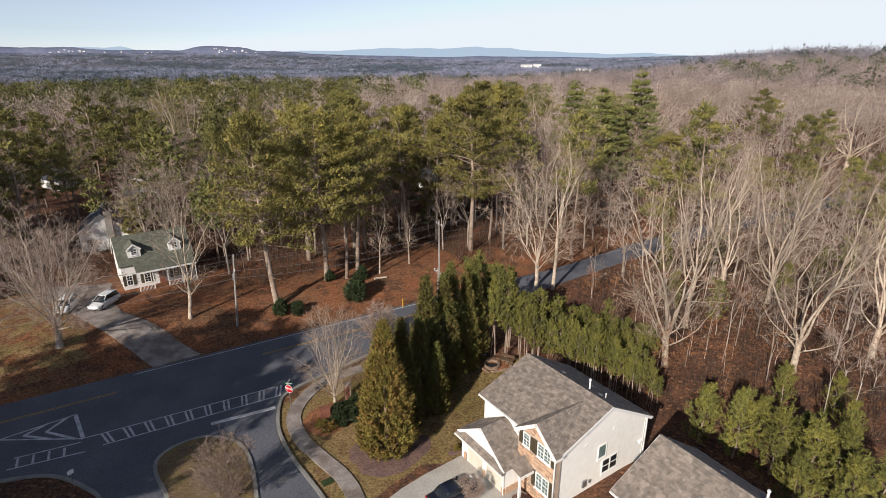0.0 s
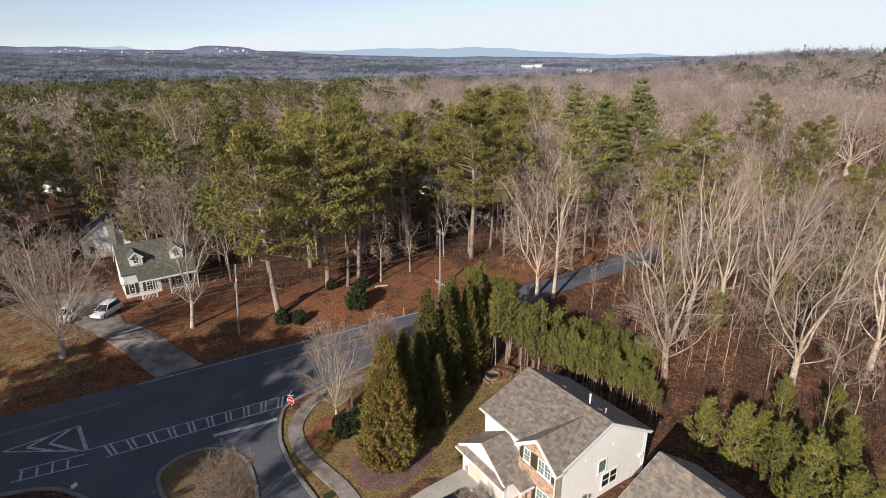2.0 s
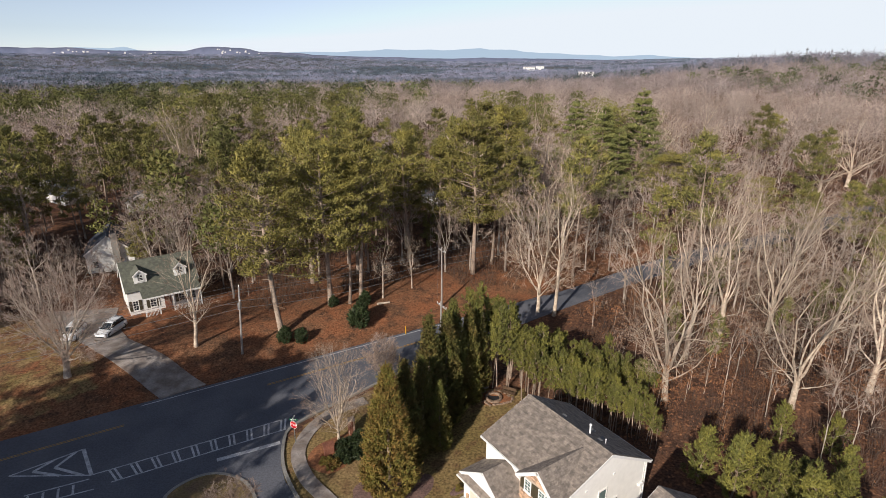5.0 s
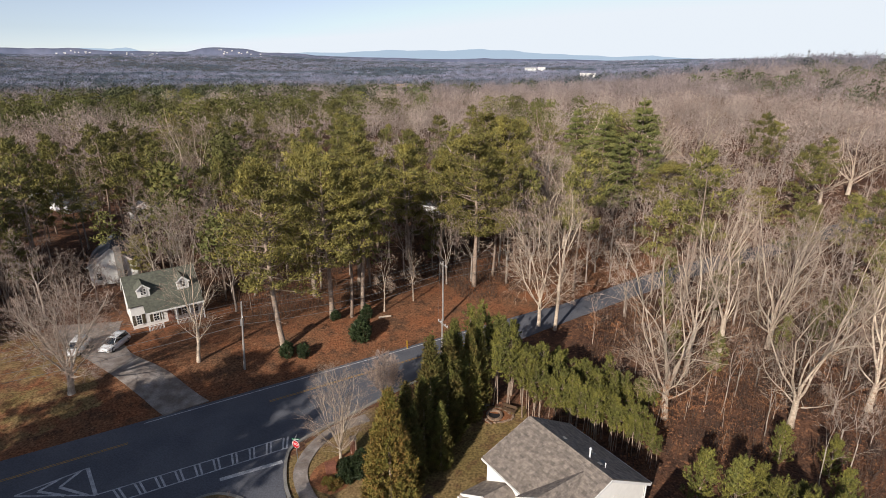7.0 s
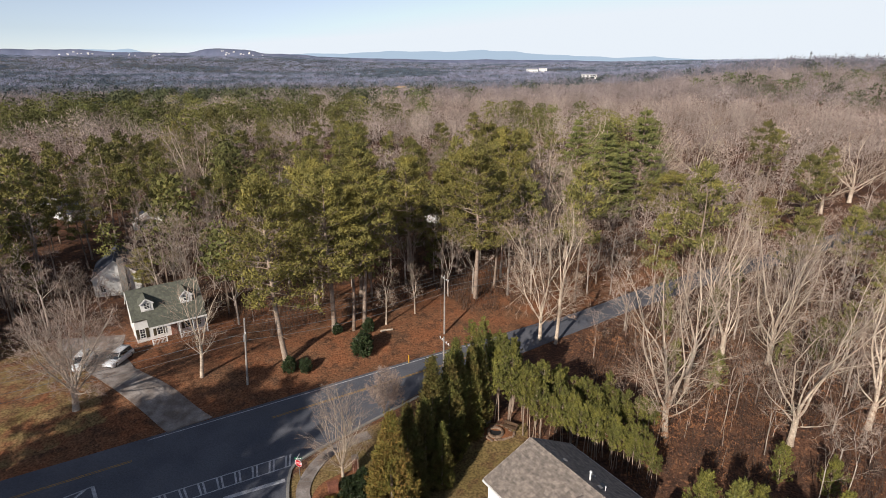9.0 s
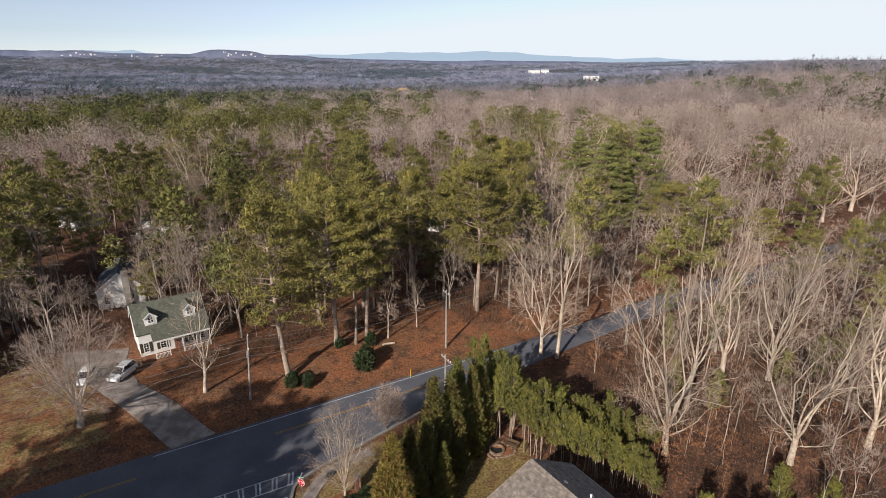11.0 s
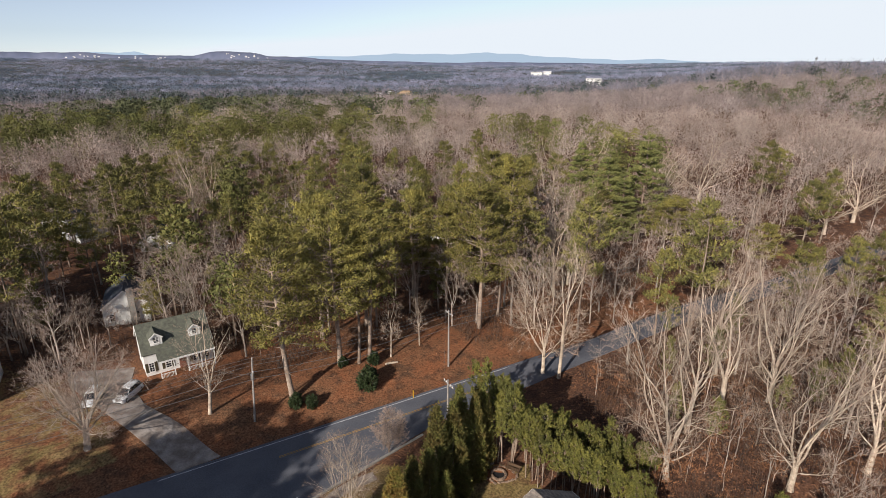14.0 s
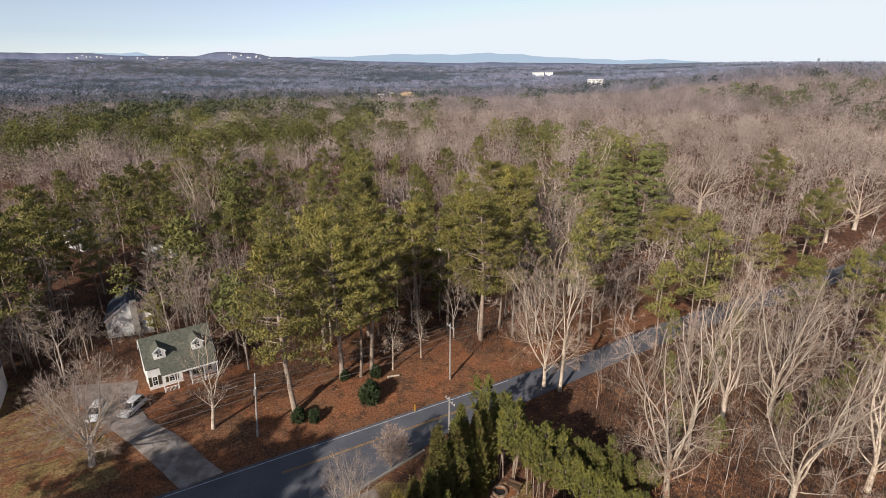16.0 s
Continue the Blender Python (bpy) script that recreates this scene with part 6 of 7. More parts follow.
def white_house(x, y, rz):
    """A cottage with a steep green-grey roof, two dormers and a front porch."""
    z = 1.35
    h = empty("house", pose(x, y, z, 0, 0, rz), "white cottage with a green-grey roof, two dormers and a porch", "house")
    L, W, e, r = 10.25, 8.5, 4.1, 7.5
    mid = W / 2
    gable = [(0.25, -0.6), (W - 0.25, -0.6), (W - 0.25, e), (mid, r - 0.15), (0.25, e)]
    for a, b in ((0.2, 0.4), (L - 0.4, L - 0.2)):
        wall(h, "gable_wall", gable, "x", a, b, SIDING_W)
    wall(h, "front_wall", [(0.4, -0.6), (L - 0.4, -0.6), (L - 0.4, e), (0.4, e)], "y", 0.25, 0.45, SIDING_W)
    wall(h, "rear_wall", [(0.4, -0.6), (L - 0.4, -0.6), (L - 0.4, e), (0.4, e)], "y", W - 0.45, W - 0.25, SIDING_W)
    shingles("front_roof_slope", h, (0, 0, e - 0.1), (L, 0, e - 0.1), (L, mid, r), (0, mid, r), ROOF_GREEN, 11, 0.25)
    shingles("rear_roof_slope", h, (0, W, e - 0.1), (L, W, e - 0.1), (L, mid, r), (0, mid, r), ROOF_GREEN, 12, 0.25)
    for xx in (-0.03, L + 0.03):
        beam(h, "rake_board", (xx, 0, e - 0.12), (xx, mid, r - 0.02), 0.06, 0.28, TRIM)
        beam(h, "rake_board", (xx, W, e - 0.12), (xx, mid, r - 0.02), 0.06, 0.28, TRIM)
    # porch with its low roof and posts over a sloping yard
    shingles("porch_roof", h, (1.9, -1.9, e - 0.75), (L - 0.2, -1.9, e - 0.75), (L - 0.2, 0.1, e - 0.08), (1.9, 0.1, e - 0.08), ROOF_GREEN, 13, 0.25)
    beam(h, "porch_fascia", (1.9, -1.92, e - 0.77), (L - 0.2, -1.92, e - 0.77), 0.08, 0.25, TRIM)
    deck = part("porch_floor", box(1.9, L - 0.2, -1.8, 0.24, 0.05, 0.2), WOOD, h)
    for k in range(5):
        xx = 2.05 + k * (L - 2.4) / 4
        beam(h, "porch_post", (xx, -1.75, e - 1.0), (xx, -1.75, -1.4), 0.14, 0.14, TRIM)
    for k in range(4):
        x0, x1 = 2.05 + k * (L - 2.4) / 4, 2.05 + (k + 1) * (L - 2.4) / 4
        if k == 1:
            continue
        rail = part("railing", box(x0 + 0.08, x1 - 0.08, -1.79, -1.72, 1.05, 1.12), TRIM, h)
        for i in range(10):
            u = x0 + 0.15 + i * (x1 - x0 - 0.3) / 9
            part("baluster", box(u - 0.02, u + 0.02, -1.77, -1.73, 0.2, 1.05), TRIM, rail)
    wall(h, "foundation", [(0.22, -1.4), (L - 0.22, -1.4), (L - 0.22, -0.02), (0.22, -0.02)], "y", 0.2, 0.24, BRICK, "brick foundation")
    part("garden_wall", box(-0.3, 0.15, -3.6, 0.2, -1.2, 0.1, 0.04), WOOD, h, "dark timber retaining wall")
    window(h, "window", "y", 0.25, 0.7, 1.5, 0.9, 2.5, -1, 1, (2, 4), True, GLASS_D)
    for a in (3.0, 7.0, 8.6):
        window(h, "window", "y", 0.25, a, a + 0.9, 0.9, 2.5, -1, 1, (2, 4), a != 8.6, GLASS_D)
    dr = part("front_door", box(5.0, 5.95, 0.18, 0.25, 0.2, 2.4, 0.01), BRICK, h, "dark red front door")
    window(h, "window", "x", 0.2, 2.0, 2.9, 0.9, 2.4, -1, 1, (2, 4), False, GLASS_D)
    window(h, "window", "x", 0.2, 5.5, 6.4, 0.9, 2.4, -1, 1, (2, 4), False, GLASS_D)
    window(h, "window", "x", 0.2, 3.8, 4.7, 4.2, 5.5, -1, 1, (2, 4), False, GLASS_D)
    for xx in (2.35, 7.9):
        slope = (r - e + 0.1) / mid
        y0, half, top = 1.0, 0.85, 7.0
        zf = e - 0.1 + slope * y0
        ze = top - 0.75
        d = wall(h, "dormer", [(xx - half, zf - 0.1), (xx + half, zf - 0.1), (xx + half, ze), (xx, top - 0.1), (xx - half, ze)], "y", y0, y0 + 0.15, SIDING_W, "white dormer with a small gable")
        for s in (-1, 1):
            yb = (ze - e + 0.1) / slope
            wall(d, "dormer_cheek", [(y0 + 0.15, zf), (yb, ze), (y0 + 0.15, ze)], "x", *sorted((xx + s * half, xx + s * (half - 0.12))), SIDING_W)
            yt = (top - e + 0.1) / slope
            shingles("dormer_roof", d, (xx + s * (half + 0.2), y0 - 0.2, ze - 0.12), (xx + s * (half + 0.2), yb - 0.1, ze - 0.12), (xx, min(yt, mid), top), (xx, y0 - 0.2, top), ROOF_GREEN, 14, 0.25)
            beam(d, "rake_board", (xx + s * (half + 0.2), y0 - 0.22, ze - 0.14), (xx, y0 - 0.22, top), 0.05, 0.2, TRIM)
        window(d, "window", "y", y0, xx - 0.42, xx + 0.42, zf + 0.35, ze - 0.02, -1, 1, (2, 4), False, GLASS_D)
    return h


white_house(-47.07, 73.9, 36.0)


def back_house(x, y, rz, label, L=9.0, W=8.0, e=4.6, r=7.8, chimney=True):
    z = ground(x, y) - 0.2
    h = empty("house", pose(x, y, z, 0, 0, rz), label, "house")
    mid = W / 2
    gable = [(0.25, -0.4), (W - 0.25, -0.4), (W - 0.25, e), (mid, r - 0.15), (0.25, e)]
    for a, b in ((0.2, 0.4), (L - 0.4, L - 0.2)):
        wall(h, "gable_wall", gable, "y", a, b, SIDING_W)
    for a, b in ((0.25, 0.45), (W - 0.45, W - 0.25)):
        wall(h, "long_wall", [(0.4, -0.4), (L - 0.4, -0.4), (L - 0.4, e), (0.4, e)], "x", a, b, SIDING_W)
    shingles("roof_slope", h, (0, 0, e - 0.1), (0, L, e - 0.1), (mid, L, r), (mid, 0, r), ROOF_BLUE, 21)
    shingles("roof_slope", h, (W, 0, e - 0.1), (W, L, e - 0.1), (mid, L, r), (mid, 0, r), ROOF_BLUE, 22)
    for yy in (-0.03, L + 0.03):
        beam(h, "rake_board", (0, yy, e - 0.12), (mid, yy, r - 0.02), 0.06, 0.25, TRIM)
        beam(h, "rake_board", (W, yy, e - 0.12), (mid, yy, r - 0.02), 0.06, 0.25, TRIM)
    if chimney:
        part("chimney", box(mid + 0.6, mid + 1.7, -0.5, 0.2, -0.3, r + 0.3, 0.03), KERB, h, "grey chimney stack")
    for a in (1.2, 5.2):
        window(h, "window", "y", 0.2, a, a + 0.9, 1.0, 2.4, -1, 1, (2, 4), False, GLASS_D)
    window(h, "window", "x", 0.25, 2.0, 2.9, 1.2, 2.6, -1, 1, (2, 4), False, GLASS_D)
    return h


back_house(-63.4, 90.0, 26, "white house with a slate-blue roof among bare trees", 10.0, 8.0, 3.8, 6.8)
back_house(-72.0, 62.0, 30, "white house with a slate-blue roof at the yard's edge", 10, 8.5)
for x, y, rz in ((-79, 131, 20), (-99, 138, 60), (-118, 150, 10), (3.0, 138, 75)):
    back_house(x, y, rz, "pale house half hidden in the woods", 10, 8, 2.7, 4.9, False)


# ---- vehicles ----
def car_paint(name, c):
    return material(name, c, 0.3, 0.04, 2.0, 6.0, 0.0, metal=0.1, spec=0.6)


TYRE = material("tyre_rubber", (0.02, 0.02, 0.022), 0.9, 0.2, 0.5, 20.0, 0.1)
RIM = material("alloy_rim", (0.35, 0.36, 0.37), 0.35, 0.1, 0.5, 10.0, 0.0, metal=0.7)
LAMP_W = material("headlamp_lens", (0.7, 0.72, 0.75), 0.15, 0.05, 1.0, 5.0, 0.0, spec=0.7)
LAMP_R = material("tail_lamp_lens", (0.35, 0.02, 0.015), 0.2, 0.05, 1.0, 5.0, 0.0, spec=0.7)
PLASTIC = material("black_trim", (0.025, 0.025, 0.027), 0.6, 0.1, 1.0, 10.0, 0.0)


def loft(rows, mat, name, parent, label=""):
    """A closed shell through cross-sections (x, half width, z low, z high, tuck of the top edge)."""
    bm = bmesh.new()
    rings = []
    for x, w, z0, z1, tuck in rows:
        r = min(0.1, (z1 - z0) * 0.3)
        sec = [(-w + 0.05, z0), (w - 0.05, z0), (w, z0 + r), (w, z0 + (z1 - z0) * 0.55), (w - tuck, z1 - r * 0.5), (w - tuck - r, z1), (-w + tuck + r, z1), (-w + tuck, z1 - r * 0.5), (-w, z0 + (z1 - z0) * 0.55), (-w, z0 + r)]
        rings.append([bm.verts.new((x, y, z)) for y, z in sec])
    for a, b in zip(rings, rings[1:]):
        for i in range(len(a)):
            j = (i + 1) % len(a)
            bm.faces.new((a[i], a[j], b[j], b[i]))
    bm.faces.new(rings[0][::-1])
    bm.faces.new(rings[-1])
    bmesh.ops.recalc_face_normals(bm, faces=bm.faces[:])
    return part(name, bm, mat, parent, label, True)


def wheel(parent, x, y, r):
    w = new("wheel")
    w.parent = parent
    w.location = (x, y, r)
    s = 1 if y > 0 else -1
    bm = bmesh.new()
    prof = [(r * 0.62, -0.1), (r * 0.95, -0.11), (r, -0.07), (r, 0.07), (r * 0.95, 0.11), (r * 0.62, 0.1)]
    n = 20
    rings = [[bm.verts.new((q * math.cos(2 * math.pi * i / n), z, q * math.sin(2 * math.pi * i / n))) for i in range(n)] for q, z in prof]
    for a, b in zip(rings, rings[1:]):
        for i in range(n):
            bm.faces.new((a[i], a[(i + 1) % n], b[(i + 1) % n], b[i]))
    bmesh.ops.recalc_face_normals(bm, faces=bm.faces[:])
    part("tyre", bm, TYRE, w, "", True)
    bm = bmesh.new()
    c = bm.verts.new((0, s * 0.07, 0))
    rim = [bm.verts.new((r * (0.63 if i % 2 else 0.6) * math.cos(2 * math.pi * i / n), s * (0.095 if i % 4 else 0.06), r * (0.63 if i % 2 else 0.6) * math.sin(2 * math.pi * i / n))) for i in range(n)]
    for i in range(n):
        bm.faces.new((c, rim[i], rim[(i + 1) % n]))
    part("rim", bm, RIM, w)
    return w


def car(label, m, paint, length=4.6, width=1.82, height=1.46, suv=False):
    c = empty("car", m, label, "car")
    l, w = length / 2, width / 2
    belt = 0.92 if not suv else 1.02
    loft([(-l, w * 0.8, 0.32, belt - 0.12, 0.1), (-l + 0.12, w * 0.93, 0.26, belt - 0.02, 0.08), (-l * 0.55, w, 0.22, belt, 0.06), (l * 0.1, w, 0.22, belt, 0.06), (l * 0.5, w * 0.99, 0.22, belt - 0.06, 0.08), (l - 0.25, w * 0.9, 0.24, belt - 0.2, 0.12), (l, w * 0.74, 0.32, belt - 0.32, 0.12)], paint, "body", c)
    back = -l + (0.25 if suv else 0.75)
    loft([(back, w * 0.84, belt - 0.03, belt + 0.02, 0.02), (back + (0.25 if suv else 0.55), w * 0.84, belt - 0.03, height - 0.04, 0.16), (l * 0.02, w * 0.86, belt - 0.03, height - 0.015, 0.17), (l * 0.5, w * 0.86, belt - 0.05, belt + 0.01, 0.02)], GLASS_D, "cabin_glass", c, "dark tinted car glass")
    loft([(back + (0.22 if suv else 0.5), w * 0.70, height - 0.07, height - 0.005, 0.05), (back + 0.9, w * 0.72, height - 0.05, height + 0.02, 0.05), (l * 0.08, w * 0.71, height - 0.06, height, 0.05), (l * 0.16, w * 0.68, height - 0.1, height - 0.05, 0.05)], paint, "roof", c)
    for s in (-1, 1):
        beam(c, "pillar", (l * 0.46, s * w * 0.8, belt), (l * 0.13, s * w * 0.7, height - 0.03), 0.07, 0.05, paint)
        beam(c, "pillar", (-l * 0.12, s * w * 0.86, belt), (-l * 0.12, s * w * 0.71, height - 0.03), 0.08, 0.04, paint)
        beam(c, "pillar", (back + 0.05, s * w * 0.82, belt), (back + (0.28 if suv else 0.6), s * w * 0.7, height - 0.03), 0.12, 0.05, paint)
        part("headlight", box(l - 0.28, l - 0.04, s * w * 0.72 - 0.17, s * w * 0.72 + 0.17, belt - 0.36, belt - 0.2, 0.03), LAMP_W, c, "clear headlamp")
        part("tail_light", box(-l - 0.01, -l + 0.14, s * w * 0.72 - 0.15, s * w * 0.72 + 0.15, belt - 0.28, belt - 0.08, 0.03), LAMP_R, c, "red tail lamp")
        part("mirror", box(l * 0.36, l * 0.44, s * (w + 0.02) - 0.09, s * (w + 0.02) + 0.09, belt, belt + 0.13, 0.03), paint, c)
        for x in (-l * 0.6, l * 0.6):
            wheel(c, x, s * (w - 0.12), 0.33 if not suv else 0.36)
    part("bumper", box(l - 0.08, l + 0.03, -w * 0.7, w * 0.7, 0.3, 0.46, 0.03), PLASTIC, c)
    part("bumper", box(-l - 0.03, -l + 0.06, -w * 0.75, w * 0.75, 0.3, 0.46, 0.03), PLASTIC, c)
    return c


NAVY = car_paint("navy_car_paint", (0.012, 0.016, 0.03))
WHITE = car_paint("white_car_paint", (0.72, 0.73, 0.74))
car("dark blue saloon parked on the pale driveway", pose(0.9, 35.6, 0.1, 0, 0, 33), NAVY)
car("white estate car parked on the long driveway", pose(-51.3, 67.7, ground(-51.3, 67.7) + 0.08, 0, 0, -78), WHITE, 4.5, 1.85, 1.65, True)
car("white crossover parked on the long driveway", pose(-46.9, 69.0, ground(-46.9, 69.0) + 0.08, 0, 0, 262), WHITE, 4.6, 1.86, 1.68, True)


# ---- poles, wires and signs ----
def utility_pole(x, y, height, turn, arm, can, lean=0.0):
    z = ground(x, y)
    p = empty("utility_pole", pose(x, y, z, 0, lean, 0) @ pose(0, 0, 0, 0, 0, turn), "weathered grey wooden utility pole" + (" with a transformer" if can else " with a crossarm"), "pole", "utility poles")
    part("shaft", cyl(0, 0, -0.5, height, 0.16, 0.10, 10), POLE_W, p)
    if arm:
        part("crossarm", box(-1.1, 1.1, -0.16, -0.05, height - 0.75, height - 0.63, 0.01), POLE_W, p)
        for u in (-1.0, -0.5, 0.5, 1.0):
            part("insulator", cyl(u, -0.1, height - 0.63, height - 0.45, 0.04, 0.06, 8), PVC, p)
    else:
        part("insulator", cyl(0, 0, height, height + 0.25, 0.04, 0.06, 8), PVC, p)
    if can:
        can_ob = part("transformer", cyl(0.42, -0.05, height - 3.4, height - 2.5, 0.24, n=14), METAL, p, "grey transformer can")
        part("transformer_lid", cyl(0.42, -0.05, height - 2.5, height - 2.4, 0.26, 0.12, 14), METAL, can_ob)
        part("bracket", box(0.1, 0.22, -0.12, 0.04, height - 3.2, height - 2.7), METAL, p)
        part("insulator", cyl(-0.4, 0, height - 1.9, height - 1.6, 0.05, 0.07, 8), PVC, p)
    return p, Vector((x + height * math.sin(radians(lean)), y, z + height * math.cos(radians(lean))))


pole_turn = 30.9 + 90
_, top1 = utility_pole(-27.3, 65.1, 9.8, pole_turn, False, True, 4.0)
_, top2 = utility_pole(-0.6, 80.3, 10.2, pole_turn, True, False)
_, top3 = utility_pole(*road_at(108, 7.0), 10.5, pole_turn, True, False)
_, top0 = utility_pole(*road_at(-32, 5.5), 10.2, pole_turn, False, False)


def wire(a, b, sag, r=0.014):
    pts = []
    for i in range(25):
        f = i / 24
        p = a.lerp(b, f)
        p.z -= sag * 4 * f * (1 - f)
        pts.append(p)
    t = Tubes()
    t.add(pts, [r] * 25, 4)
    tagged(new("power_line", t.mesh("power_line", CABLE)), "thin black overhead cable sagging between poles", "cable", "power lines")


up = Vector((0, 0, 1))
acr = Vector((ROAD_N.x, ROAD_N.y, 0))
for a, b in ((top0, top1), (top1, top2), (top2, top3)):
    wire(a + up * 0.2, b + up * 0.2, 0.5)
    for k, drop in ((0.5, 0.6), (-0.5, 0.6), (0.15, 2.0), (-0.15, 2.9)):
        wire(a + acr * k - up * drop, b + acr * k - up * drop, 0.7 if drop < 1 else 1.0, 0.02 if drop < 1 else 0.028)
wire(top1 - up * 2.4, Vector((-44.0, 74.5, 4.6)), 0.6)
_, top4 = utility_pole(-0.55, 60.0, 10.7, pole_turn, True, False)
wire(top4 - up * 0.6 + acr, top2 - up * 0.6 + acr, 0.4)


def word_mesh(text, size, mat):
    cu = bpy.data.curves.new("word", "FONT")
    cu.body, cu.size, cu.align_x, cu.align_y, cu.extrude = text, size, "CENTER", "CENTER", 0.003
    ob = new("word", cu)
    bpy.context.view_layer.update()
    me = bpy.data.meshes.new_from_object(ob.evaluated_get(bpy.context.evaluated_depsgraph_get()))
    bpy.data.objects.remove(ob)
    me.materials.clear()
    me.materials.append(mat)
    return me


SIGN_RED = material("red_sign_face", (0.45, 0.012, 0.02), 0.45, 0.08, 0.5, 8.0, 0.0)
SIGN_WHITE = material("white_sign_face", (0.8, 0.8, 0.8), 0.45, 0.05, 0.5, 8.0, 0.0)
SIGN_GREEN = material("green_sign_face", (0.01, 0.16, 0.07), 0.45, 0.05, 0.5, 8.0, 0.0)
YELLOW = material("yellow_marker", (0.62, 0.36, 0.02), 0.5, 0.1, 0.5, 8.0, 0.0)


def octagon(r, y0, y1):
    bm = bmesh.new()
    ring = [[bm.verts.new((r * math.cos(math.pi / 8 + k * math.pi / 4), y, r * math.sin(math.pi / 8 + k * math.pi / 4))) for k in range(8)] for y in (y0, y1)]
    bm.faces.new(ring[0])
    bm.faces.new(ring[1][::-1])
    for k in range(8):
        bm.faces.new((ring[0][k], ring[1][k], ring[1][(k + 1) % 8], ring[0][(k + 1) % 8]))
    bmesh.ops.recalc_face_normals(bm, faces=bm.faces[:])
    bmesh.ops.translate(bm, verts=bm.verts[:], vec=(0, 0, 2.25))
    return bm


stop = empty("stop_sign", pose(-15.75, 47.9, 0.1, 0, 0, -24), "red octagonal stop sign on a slim post at the kerb", "sign")
part("post", box(-0.03, 0.03, 0.02, 0.08, -0.3, 2.75), METAL, stop)
part("rim", octagon(0.47, -0.005, 0.015), SIGN_WHITE, stop, "white sign border")
face = part("face", octagon(0.435, -0.012, -0.005), SIGN_RED, stop, "red sign face")
word = child("lettering", word_mesh("STOP", 0.36, SIGN_WHITE), stop, "white letters STOP")
word.matrix_basis = pose(0, -0.017, 2.25, 90, 0, 0)
for k, turn in ((0, 20), (1, 110)):
    blade = part("street_name_blade", box(-0.42, 0.42, -0.012, 0.012, 2.78 + 0.19 * k, 2.95 + 0.19 * k), SIGN_GREEN if k == 0 else SIGN_WHITE, stop, "street name blade with unreadable lettering")
    blade.matrix_basis = pose(0, 0.05, 0, 0, 0, turn)
    bar = part("lettering_bar", box(-0.3, 0.3, -0.016, -0.012, 2.83 + 0.19 * k, 2.90 + 0.19 * k), SIGN_WHITE if k == 0 else SIGN_GREEN, blade)
small = empty("sign_post", pose(-31.3, 37.0, 0.12, 0, 0, 60), "small white sign on a post at the street corner", "sign")
part("post", box(-0.025, 0.025, -0.025, 0.025, -0.2, 1.6), METAL, small)
part("plate", box(-0.25, 0.25, -0.04, -0.025, 1.2, 1.6, 0.004), SIGN_WHITE, small)
mk = empty("marker_post", pose(-5.8, 72.0, ground(-5.8, 72.0)), "yellow utility marker post on the verge", "post")
part("shaft", cyl(0, 0, -0.2, 1.25, 0.07, n=10), YELLOW, mk)
part("cap", cyl(0, 0, 1.25, 1.35, 0.075, 0.03, 10), YELLOW, mk)


# ---- entrance pillars, fire pit, beds ----
def pillar(x, y, w, hh, turn, label):
    p = empty("brick_pillar", pose(x, y, ground(x, y), 0, 0, turn), label, "pillar", "entrance pillars")
    core = part("core", box(-w / 2 + 0.015, w / 2 - 0.015, -w / 2 + 0.015, w / 2 - 0.015, -0.2, hh), MORTAR, p)
    me = bpy.data.meshes.new("brick")
    bm = box(-0.1, 0.1, -0.03, 0.03, -0.031, 0.031)
    bm.to_mesh(me)
    bm.free()
    me.materials.append(BRICK)
    for r in range(int(hh / 0.075)):
        for side in range(4):
            for k in range(int(w / 0.22)):
                u = -w / 2 + 0.11 + k * 0.22 + (0.06 if r % 2 else 0.0)
                b = child("brick", me, core)
                b.matrix_basis = pose(0, 0, 0, 0, 0, 90 * side) @ pose(min(u, w / 2 - 0.1), -w / 2 + 0.012, 0.04 + r * 0.075)
    cap = part("cap", box(-w / 2 - 0.07, w / 2 + 0.07, -w / 2 - 0.07, w / 2 + 0.07, hh, hh + 0.12, 0.02), CONCRETE, p, "pale stone cap")
    return p


pillar(-10.1, 49.6, 0.62, 1.75, 20, "red brick entrance pillar with a stone cap")
low = empty("entrance_monument", pose(-11.9, 46.4, 0.05, 0, 0, 25), "low red brick entrance monument", "monument")
part("body", box(-0.5, 0.5, -0.28, 0.28, -0.2, 1.05, 0.02), BRICK, low)
part("cap", box(-0.58, 0.58, -0.36, 0.36, 1.05, 1.17, 0.02), BRICK, low)

MULCH = material("purple_brown_mulch", (0.135, 0.085, 0.075), 0.95, 0.35, 1.0, 6.0, 0.5, tint=(0.17, 0.105, 0.085))
MULCH_R = material("red_mulch", (0.26, 0.11, 0.05), 0.95, 0.35, 0.8, 6.0, 0.5, tint=(0.20, 0.09, 0.045))


